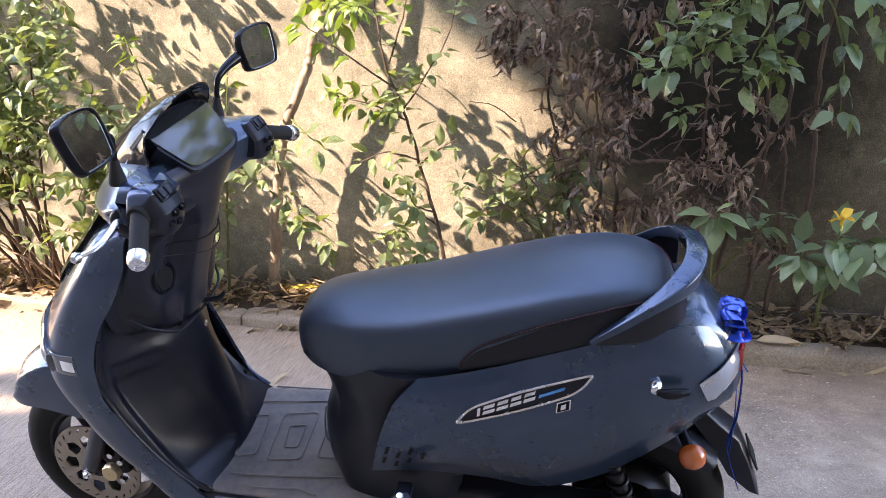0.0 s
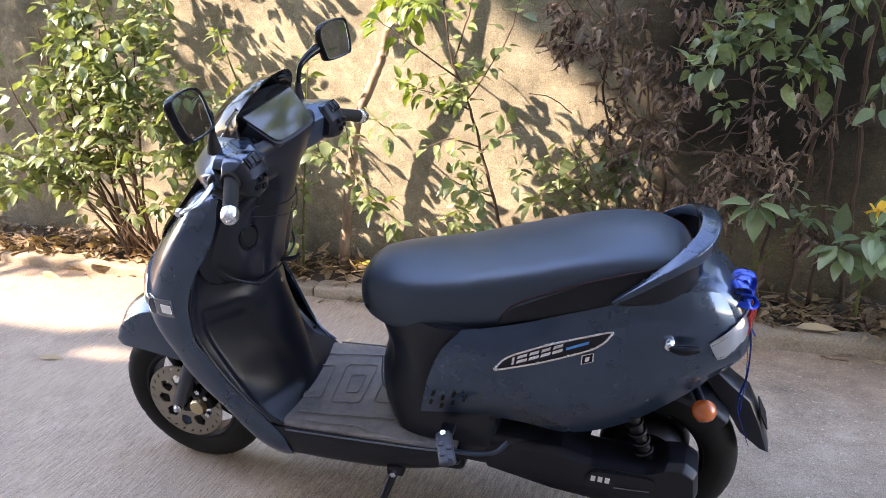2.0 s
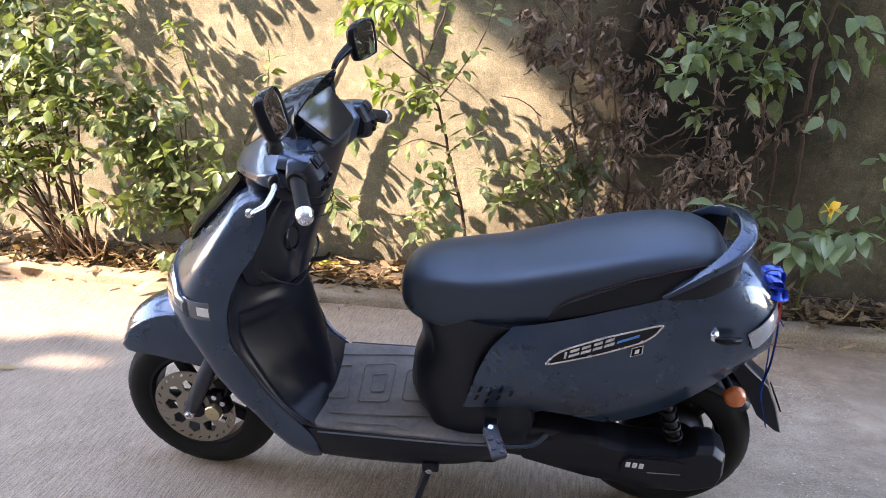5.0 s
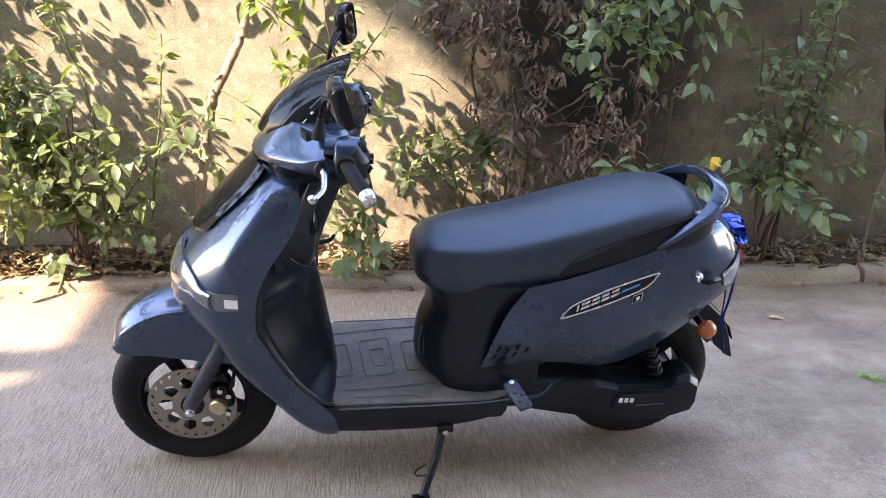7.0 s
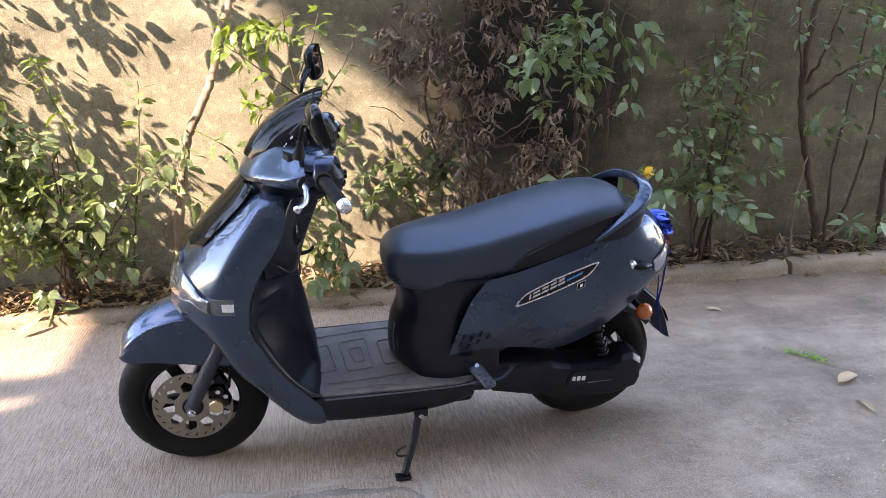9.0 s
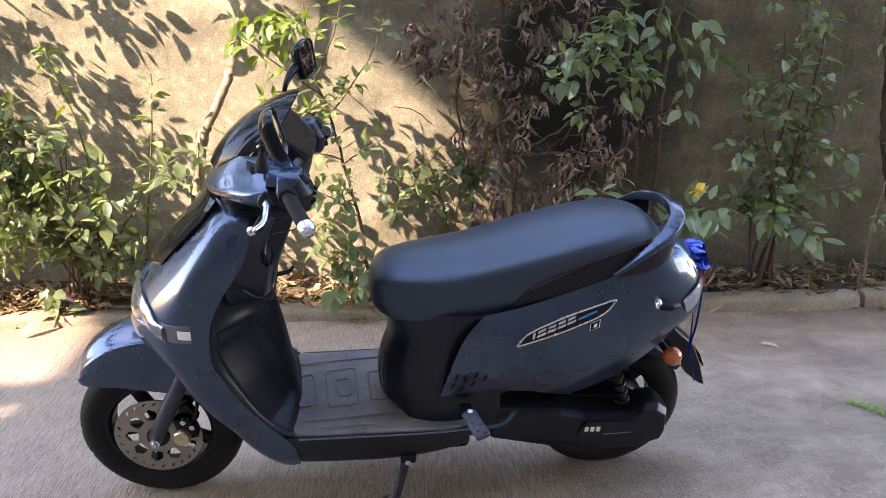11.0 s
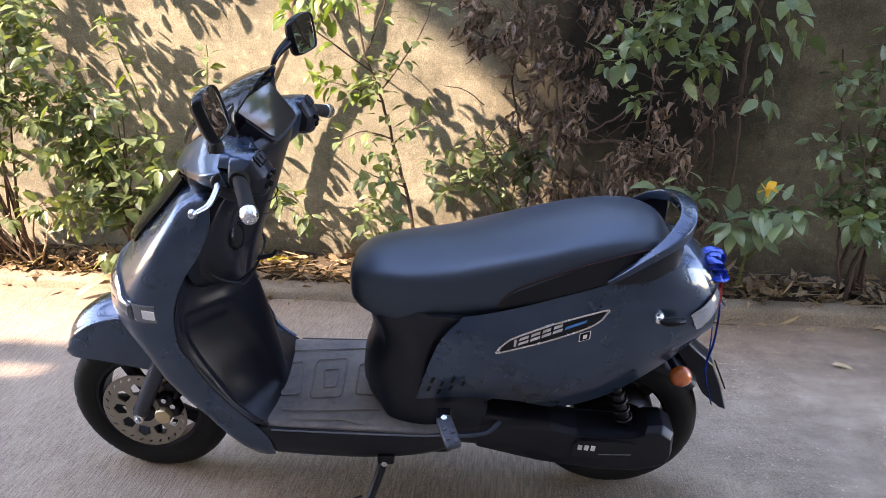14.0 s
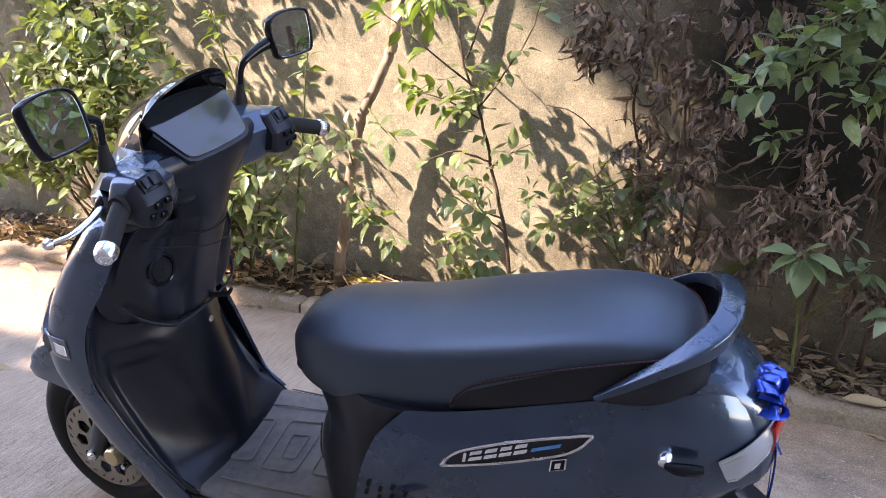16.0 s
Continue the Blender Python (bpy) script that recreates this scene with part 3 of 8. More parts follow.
def add_rim(spokes, hub, place, label):
    """A rim with its hub and broad cast spokes."""
    rim = part("rim", place(lathe([(0.158, -0.036), (0.158, 0.036), (0.149, 0.036), (0.140, 0.028), (0.138, 0.0), (0.140, -0.028), (0.149, -0.036)], 56)), DARK_STEEL, scooter, label)
    part("hub", place(lathe([(0.012, -0.045), (hub, -0.045), (hub + 0.006, -0.03), (hub + 0.006, 0.03), (hub, 0.045), (0.012, 0.045)], 28)), DARK_STEEL, rim)
    for k in range(spokes):
        a = 2 * math.pi * (k + 0.35) / spokes
        part("spoke", place(box((0.145 - hub, 0.024, 0.036), 0.006, 2, Matrix.Rotation(a, 4, "Y") @ Matrix.Translation(((0.145 + hub) / 2, 0, 0)))), DARK_STEEL, rim)
    return rim


def make_front_wheel():
    at = Matrix.Translation((0.0, 0, 0.235))
    wheel = add_rim(5, 0.04, lambda bm: turned(bm, at), "black five-spoke alloy front wheel rim")
    part("tyre", turned(make_tyre(0.09, 0.233), at), RUBBER, wheel, "black road tyre")
    holes = []
    for k in range(24):
        a = 2 * math.pi * k / 24
        holes.append(slot(0.110 * math.cos(a), 0.110 * math.sin(a), 0.0052, 0.0135, a + 0.7))
    for k in range(9):
        a = 2 * math.pi * (k + 0.5) / 9
        p = (0.074 * math.cos(a), 0.074 * math.sin(a))
        holes.append([(p[0] + 0.0255 * math.cos(a + q) * f, p[1] + 0.0255 * math.sin(a + q) * f) for q, f in ((0.0, 0.8), (1.2, 0.75), (2.4, 0.9), (3.14, 0.75), (3.9, 0.9), (5.1, 0.75))])
    disc = plate(ring(0, 0, 0.123, 72), 0.004, holes)
    disc.transform(FACE_LEFT)
    part("brake_disc", turned(disc, at @ Matrix.Translation((0, -0.062, 0))), STEEL, wheel, "slotted bronze-toned brake disc")
    carrier = lathe([(0.01, -0.07), (0.032, -0.07), (0.036, -0.045), (0.01, -0.045)], 24)
    part("disc_carrier", turned(carrier, at), DARK_STEEL, wheel)
    cal = join(
        box((0.052, 0.045, 0.075), 0.012, 3, Matrix.Translation((0.088, -0.075, 0.045)) @ Matrix.Rotation(radians(-18), 4, "Y")),
        box((0.03, 0.03, 0.06), 0.006, 2, Matrix.Translation((0.095, -0.06, 0.085)) @ Matrix.Rotation(radians(-30), 4, "Y")),
    )
    caliper = part("brake_caliper", turned(cal, at), DARK_STEEL, scooter, "black brake caliper")
    pist = lathe([(0.002, -0.012), (0.021, -0.012), (0.024, -0.007), (0.024, 0.01), (0.002, 0.01)], 24)
    part("piston_cover", turned(pist, at @ Matrix.Translation((0.078, -0.104, 0.026))), BRASS, caliper, "gold piston cover")
    bolts = [lathe([(0.001, -0.008), (0.008, -0.008), (0.008, 0.006), (0.001, 0.006)], 8, "y", Matrix.Translation(p)) for p in ((0.104, -0.1, 0.0), (0.086, -0.1, 0.077), (0.108, -0.098, 0.058))]
    for b in bolts:
        part("bolt", turned(b, at), ALLOY, caliper)
    hose = curve([(0.112, -0.09, 0.31), (0.125, -0.08, 0.36), (0.12, -0.07, 0.44), (0.13, -0.06, 0.52)], 16)
    part("brake_hose", turned(tubes((hose, 0.005))), RUBBER, scooter)


make_front_wheel()


def make_forks():
    for side in (-1, 1):
        low, high = np.array((-0.004, side * 0.083, 0.24)), np.array((0.15, side * 0.083, 0.56))
        d = high - low
        leg = tubes((np.array([low - d * 0.03, low, low + d * 0.35, low + d * 0.62, high]), [0.014, 0.021, 0.023, 0.021, 0.019]), sides=18)
        fork = part("fork_leg", turned(leg), FOOT_GREY, scooter, "dark grey telescopic fork leg")
        nut = lathe([(0.001, -0.012), (0.007, -0.014), (0.009, -0.008), (0.0135, -0.006), (0.0135, 0.012), (0.001, 0.012)], 12)
        part("axle_nut", turned(nut, Matrix.Translation((0, side * 0.1, 0.238)) @ Matrix.Rotation(0 if side < 0 else math.pi, 4, "Z")), ALLOY, fork, "bright axle nut")


make_forks()


def make_front_fender():
    """A narrow beaked guard close over the tyre."""
    rows = []
    for u, top, low, half in ((-0.196, 0.440, 0.424, 0.034), (-0.190, 0.468, 0.418, 0.054), (-0.176, 0.496, 0.414, 0.064), (-0.145, 0.530, 0.413, 0.071), (-0.09, 0.566, 0.414, 0.076), (-0.02, 0.588, 0.408, 0.081), (0.06, 0.588, 0.398, 0.083), (0.13, 0.56, 0.390, 0.081)):
        crest = top - 0.036 * min(1, half / 0.06)
        left = [(u, -half, low), (u - 0.004, -half * 1.03, low * 0.55 + crest * 0.45), (u, -half * 0.99, crest - 0.010), (u, -half * 0.93, crest), (u, -half * 0.80, crest + 0.007), (u, -half * 0.4, top - 0.006)]
        rows.append(left + [(u, 0, top)] + [(a, -b, c) for a, b, c in left[::-1]])
    part("front_fender", turned(skin(rows, 40, 73, 0.004, True)), PAINT, scooter, "blue-grey painted front mudguard")


make_front_fender()


def apron_row(w, front, side, edge, half, hollow=0.0, shoulder=0.62):
    """Half a cross section of the front shield at height w, mirrored to a full one: nose, shoulder, flank, rear edge."""
    left = [(edge, -half * 0.985, w), (edge * 0.55 + side * 0.45, -half, w), (side, -half * 0.93, w), (front * 0.62 + side * 0.38 + hollow * 0.1, -half * shoulder, w), (front + hollow, -half * 0.3, w)]
    return left + [(front + hollow * 1.2, 0, w)] + [(u, -v, z) for u, v, z in left[::-1]]


def make_apron():
    rows = [
        apron_row(0.968, 0.225, 0.285, 0.315, 0.135),
        apron_row(0.945, 0.205, 0.245, 0.312, 0.168),
        apron_row(0.90, 0.163, 0.215, 0.312, 0.192),
        apron_row(0.84, 0.108, 0.175, 0.285, 0.205),
        apron_row(0.77, 0.052, 0.135, 0.238, 0.214),
        apron_row(0.70, 0.008, 0.105, 0.207, 0.217),
        apron_row(0.64, -0.016, 0.09, 0.197, 0.217),
        apron_row(0.60, -0.012, 0.09, 0.196, 0.216),
        apron_row(0.565, 0.02, 0.10, 0.202, 0.214, 0.03),
        apron_row(0.52, 0.07, 0.118, 0.224, 0.21, 0.08),
        apron_row(0.46, 0.11, 0.142, 0.254, 0.206, 0.10),
        apron_row(0.40, 0.15, 0.182, 0.294, 0.204, 0.09),
        apron_row(0.345, 0.20, 0.228, 0.338, 0.203, 0.06),
        apron_row(0.29, 0.25, 0.272, 0.385, 0.2045, 0.03),
        apron_row(0.248, 0.292, 0.312, 0.398, 0.203, 0.01),
        apron_row(0.216, 0.33, 0.345, 0.40, 0.190, 0.0),
    ]
    part("front_apron", skin(rows, 64, 57, 0.005, False), PAINT, scooter, "blue-grey painted front shield")
    # gloss black middle panel on the nose
    rows = []
    for w, u, half in ((0.975, 0.218, 0.10), (0.94, 0.191, 0.112), (0.89, 0.146, 0.110), (0.84, 0.099, 0.102), (0.805, 0.070, 0.088), (0.785, 0.055, 0.05)):
        rows.append([(u + 0.022, -half, w), (u + 0.002, -half * 0.6, w), (u - 0.007, 0, w), (u + 0.002, half * 0.6, w), (u + 0.022, half, w)])
    part("nose_panel", skin(rows, 24, 21, 0.012, False), GLOSS_BLACK, scooter, "gloss black nose panel")
    # headlamp band round the nose, with the side markers
    rows = []
    for k, d in ((0.0, 0.0), (0.2, -0.010), (0.55, -0.013), (0.85, -0.006), (1.0, 0.003)):
        half = [(0.098 + d * 0.4, -0.204, 0.690 - 0.036 * k), (0.072 + d * 0.7, -0.178, 0.692 - 0.038 * k), (0.056 - 0.008 * k + d * 0.8, -0.145, 0.705 - 0.048 * k), (0.030 - 0.024 * k + d * 0.7, -0.09, 0.722 - 0.070 * k), (0.014 - 0.034 * k + d * 0.7, 0.0, 0.728 - 0.085 * k)]
        rows.append(half + [(u, -v, w) for u, v, w in half[-2::-1]])
    lamp = part("headlamp", skin(rows, 16, 49, 0.012, False), PALE_LENS, scooter, "clear wraparound headlamp lens")
    for k in (0.12, 0.45, 0.85):
        line = [(0.097, -0.207, 0.690 - 0.036 * k), (0.066, -0.183, 0.692 - 0.038 * k), (0.045 - 0.008 * k, -0.15, 0.705 - 0.048 * k), (0.020 - 0.024 * k, -0.09, 0.722 - 0.070 * k), (0.003 - 0.034 * k, 0.0, 0.728 - 0.085 * k)]
        part("lamp_bar", tubes((curve(line + [(u, -v, w) for u, v, w in line[-2::-1]], 50), 0.0032), sides=8), CHROME, lamp)
    for side in (-1, 1):
        flank = ((0.085, 0.1982), (0.10, 0.2091), (0.115, 0.2160), (0.135, 0.2203), (0.160, 0.2226))
        rows = [[(u, side * (v + g), w) for u, v in flank] for w, g in ((0.650, 0.0008), (0.656, 0.003), (0.696, 0.003), (0.702, 0.0008))]
        turn = part("turn_signal", skin(rows, 14, 16, 0.003, side < 0), PALE_LENS, lamp, "clear front turn signal lens")
        rows = [[(u, side * (v + 0.0066), w) for u, v in flank[2:]] for w in (0.664, 0.672, 0.680, 0.688)]
        part("signal_reflector", skin([[(u * 0.72 + 0.0425, v, w) for u, v, w in r] for r in rows], 8, 12, 0.002, side < 0), WHITE_MARK, turn)
    # black liner behind the wheel
    rows = []
    for w, u in ((0.62, 0.08), (0.52, 0.19), (0.42, 0.255), (0.32, 0.30), (0.24, 0.35)):
        rows.append([(u - 0.03, -0.17, w), (u, -0.09, w), (u + 0.01, 0, w), (u, 0.09, w), (u - 0.03, 0.17, w)])
    part("wheel_liner", skin(rows, 14, 13, 0.006, False), BLACK, scooter, "black inner mudguard liner")


make_apron()


def make_leg_shield():
    """The black shield that faces the rider's legs."""
    rows = []
    for w, edge, a, b, c, d, mid, half in (
        (0.80, 0.236, 0.242, 0.256, 0.285, 0.312, 0.322, 0.206), (0.735, 0.214, 0.222, 0.245, 0.285, 0.318, 0.330, 0.212), (0.69, 0.202, 0.213, 0.245, 0.282, 0.315, 0.335, 0.213), (0.655, 0.196, 0.212, 0.256, 0.294, 0.322, 0.343, 0.213), (0.625, 0.194, 0.213, 0.257, 0.298, 0.328, 0.350, 0.212),
        (0.595, 0.196, 0.212, 0.246, 0.293, 0.335, 0.356, 0.211), (0.545, 0.208, 0.226, 0.260, 0.302, 0.346, 0.366, 0.209), (0.48, 0.240, 0.256, 0.286, 0.322, 0.360, 0.377, 0.205), (0.42, 0.276, 0.288, 0.306, 0.336, 0.369, 0.387, 0.203),
        (0.37, 0.316, 0.320, 0.334, 0.354, 0.378, 0.391, 0.201), (0.34, 0.346, 0.352, 0.364, 0.376, 0.388, 0.394, 0.199), (0.316, 0.385, 0.388, 0.393, 0.397, 0.399, 0.40, 0.197)):
        left = [(edge - 0.006, -half, w), (edge + 0.006, -half + 0.006, w), (a, -0.188, w), (b, -0.150, w), (c, -0.105, w), (d, -0.05, w)]
        rows.append(left + [(mid, 0, w)] + [(u, -v, z) for u, v, z in left[::-1]])
    bm = skin(rows, 90, 121, 0.005, True)
    # rounded knee panels pressed a little into the shield on both sides of its middle rib
    step = lambda x: max(0.0, min(1.0, x)) ** 2 * (3 - 2 * max(0.0, min(1.0, x)))
    for vert in bm.verts:
        u, v, w = vert.co
        side_in = 0.030 + 0.058 * step((w - 0.34) / 0.32)
        a = (abs(v) - side_in) / 0.024
        b = (0.196 - abs(v)) / 0.02
        c = (0.665 - 7.0 * max(0.0, 0.125 - abs(v)) ** 1.7 - w) / 0.022
        d = (w - 0.335) / 0.03
        vert.co.x -= 0.013 * step(a) * step(b) * step(c) * step(d)
    shield = part("leg_shield", bm, BLACK, scooter, "black plastic leg shield with pressed knee panels")
    for side in (-1, 1):
        line = curve([(0.222, side * 0.211, 0.735), (0.199, side * 0.2135, 0.645), (0.201, side * 0.2125, 0.59), (0.230, side * 0.209, 0.51), (0.268, side * 0.206, 0.44), (0.312, side * 0.203, 0.378), (0.36, side * 0.200, 0.326)], 40)
        rim = part("shield_rim", tubes((line, 0.0042), sides=8), BLACK, shield, "raised black edge of the leg shield")
        if side > 0:
            rows = []
            for w, u0, u1 in ((0.70, 0.205, 0.232), (0.66, 0.198, 0.238), (0.60, 0.200, 0.252), (0.55, 0.212, 0.270), (0.495, 0.236, 0.290), (0.43, 0.272, 0.312), (0.365, 0.318, 0.340), (0.325, 0.365, 0.385)):
                rows.append([(u0, 0.211, w), (u0 * 0.5 + u1 * 0.5, 0.209, w), (u1, 0.203, w), (u1 - 0.004, 0.196, w)])
            part("edge_flange", skin(rows, 26, 10, 0.003, True), PAINT, shield, "painted inner edge of the front shield")
            for u, w in ((0.318, 0.367), (0.245, 0.60)):
                part("rim_screw", lathe([(0.001, -0.004), (0.007, -0.004), (0.007, 0.004), (0.001, 0.004)], 10, "z", Matrix.Translation((u + 0.006, 0.192, w)) @ Matrix.Rotation(radians(90), 4, "Y")), DARK_STEEL, rim)
    # upper box: a middle rib that carries the column, a shelf with a round pocket on each side, and a sloping underside
    loops = []
    for w, mid, shelf, edge, half in ((0.690, 0.338, 0.326, 0.30, 0.088), (0.702, 0.350, 0.340, 0.306, 0.112), (0.722, 0.357, 0.344, 0.296, 0.142), (0.752, 0.364, 0.346, 0.282, 0.164), (0.785, 0.374, 0.349, 0.280, 0.174), (0.81, 0.383, 0.346, 0.286, 0.176), (0.84, 0.394, 0.344, 0.296, 0.174), (0.872, 0.406, 0.350, 0.306, 0.166), (0.905, 0.418, 0.362, 0.318, 0.152), (0.93, 0.427, 0.378, 0.330, 0.132), (0.945, 0.430, 0.388, 0.34, 0.115)):
        left = [(0.24, -half, w), (edge - 0.015, -half - 0.002, w), (edge, -half + 0.004, w), (shelf - 0.012, -half * 0.84, w), (shelf, -half * 0.66, w), (shelf + 0.002, -0.076, w), (mid - 0.014, -0.058, w), (mid - 0.003, -0.040, w)]
        loops.append(left + [(mid, 0, w)] + [(u, -v, z) for u, v, z in left[::-1]])
    glove = part("glove_box", loft(loops, 60, 84), BLACK, shield, "black upper box with round pockets")
    for side in (-1, 1):
        at = Matrix.Translation((0.3475, side * 0.108, 0.838)) @ Matrix.Rotation(radians(8 * side), 4, "Z") @ Matrix.Rotation(radians(84), 4, "Y")
        part("pocket_rim", lathe([(0.025, -0.004), (0.0275, 0.0045), (0.031, 0.0055), (0.0345, 0.003), (0.036, -0.004)], 36, "z", at), GLOSS_BLACK, glove)
        # black disc paints the pocket's dark inside; it has no depth
        part("pocket", lathe([(0.001, 0.0), (0.0255, 0.0), (0.0255, 0.0028), (0.001, 0.0028)], 32, "z", at), VOID, glove)
    lip = curve([(0.284, -0.174, 0.772), (0.312, -0.160, 0.742), (0.343, -0.122, 0.710), (0.350, -0.085, 0.697), (0.352, 0, 0.6915), (0.350, 0.085, 0.697), (0.343, 0.122, 0.710), (0.312, 0.160, 0.742), (0.284, 0.174, 0.772)], 60)
    part("box_lip", tubes((lip, 0.0032), sides=8), BLACK, glove)
    screw = lathe([(0.001, -0.004), (0.007, -0.004), (0.008, 0.0), (0.008, 0.004), (0.001, 0.004)], 12, "z", Matrix.Translation((0.347, 0.007, 0.648)) @ Matrix.Rotation(radians(90), 4, "Y"))
    part("hook_screw", screw, CHROME, shield)
    seam = curve([(0.340, -0.140, 0.915), (0.374, -0.090, 0.912), (0.405, -0.060, 0.905), (0.421, -0.03, 0.900), (0.424, 0, 0.899), (0.421, 0.03, 0.900), (0.405, 0.060, 0.905), (0.374, 0.090, 0.912), (0.340, 0.140, 0.915)], 40)
    part("seam", tubes((seam, 0.0016), sides=6), VOID, glove)


make_leg_shield()


def make_floor():
    rows = []
    for u, half in ((0.335, 0.185), (0.40, 0.194), (0.55, 0.198), (0.70, 0.202), (0.80, 0.205), (0.87, 0.205)):
        rise = 0.03 * max(0.0, (0.40 - u) / 0.065) ** 2
        rows.append([(u, -half, 0.309), (u, -half + 0.012, 0.321 + rise), (u, -half * 0.5, 0.323 + rise), (u, 0, 0.324 + rise), (u, half * 0.5, 0.323 + rise), (u, half - 0.012, 0.321 + rise), (u, half, 0.309)])
    floor = part("floorboard", skin(rows, 30, 37, 0.012, False), MAT_GREY, scooter, "dusty dark grey ribbed footboard mat")
    z, r = 0.3262, 0.0024

    def line(points, n=40):
        bm = bmesh.new()
        return tube(bm, curve([(u, v, z) for u, v in points], n), r, 6, True, 0.7)

    def frame_rib(a, b, c, d):
        f = lambda p, q, k: (p[0] + (q[0] - p[0]) * k, p[1] + (q[1] - p[1]) * k)
        pts = []
        for p, q in ((a, b), (b, c), (c, d), (d, a)):
            pts += [f(p, q, 0.1), f(p, q, 0.5), f(p, q, 0.9)]
        part("floor_rib", line(pts + pts[:1], 70), GREY_MARK, floor)

    frame_rib((0.385, 0.062), (0.433, 0.071), (0.449, -0.072), (0.40, -0.082))
    frame_rib((0.469, 0.081), (0.559, 0.094), (0.566, -0.077), (0.483, -0.087))
    frame_rib((0.498, 0.036), (0.541, 0.043), (0.544, -0.037), (0.511, -0.042))
    frame_rib((0.596, 0.068), (0.67, 0.08), (0.675, -0.064), (0.604, -0.066))
    part("floor_rib", line([(0.395, 0.122), (0.47, 0.132), (0.552, 0.141), (0.65, 0.147)]), GREY_MARK, floor)
    part("floor_rib", line([(0.415, -0.141), (0.52, -0.139), (0.60, -0.133), (0.687, -0.124)]), GREY_MARK, floor)
    part("floor_rib", line([(0.45, -0.176), (0.532, -0.176), (0.585, -0.172), (0.61, -0.178), (0.64, -0.19)]), GREY_MARK, floor)
    # side skirts and belly
    for side in (-1, 1):
        rows = []
        for u, top, low, half in ((0.345, 0.310, 0.222, 0.198), (0.37, 0.309, 0.211, 0.2005), (0.40, 0.308, 0.207, 0.2025), (0.43, 0.308, 0.205, 0.2035), (0.52, 0.308, 0.203, 0.206), (0.66, 0.308, 0.205, 0.208), (0.78, 0.310, 0.222, 0.21), (0.87, 0.318, 0.25, 0.21)):
            rows.append([(u, side * (half - 0.012), top + 0.004), (u, side * half, top), (u, side * (half + 0.001), (top + low) / 2 + 0.02), (u, side * (half - 0.014), low + 0.012), (u, side * (half - 0.05), low)])
        skirt = part("side_skirt", skin(rows, 36, 17, 0.005, side < 0), BLACK, scooter, "dark glossy floor skirt")
        bead = curve([(0.40, side * 0.2065, 0.311), (0.55, side * 0.2085, 0.311), (0.70, side * 0.2105, 0.312), (0.80, side * 0.2125, 0.315), (0.87, side * 0.2125, 0.321)], 30)
        part("skirt_bead", tubes((bead, 0.0022), sides=6), GREY_PLASTIC, skirt, "pale line along the floor edge")
    belly = box((0.56, 0.35, 0.07), 0.02, 3, Matrix.Translation((0.60, 0, 0.25)))
    part("battery_tray", belly, BLACK, scooter, "black underfloor tray")
    trim = curve([(0.86, -0.207, 0.318), (0.92, -0.203, 0.315), (0.97, -0.195, 0.322), (1.0, -0.18, 0.345)], 14)
    part("floor_trim", tubes((trim, 0.007)), PAINT, scooter)


make_floor()


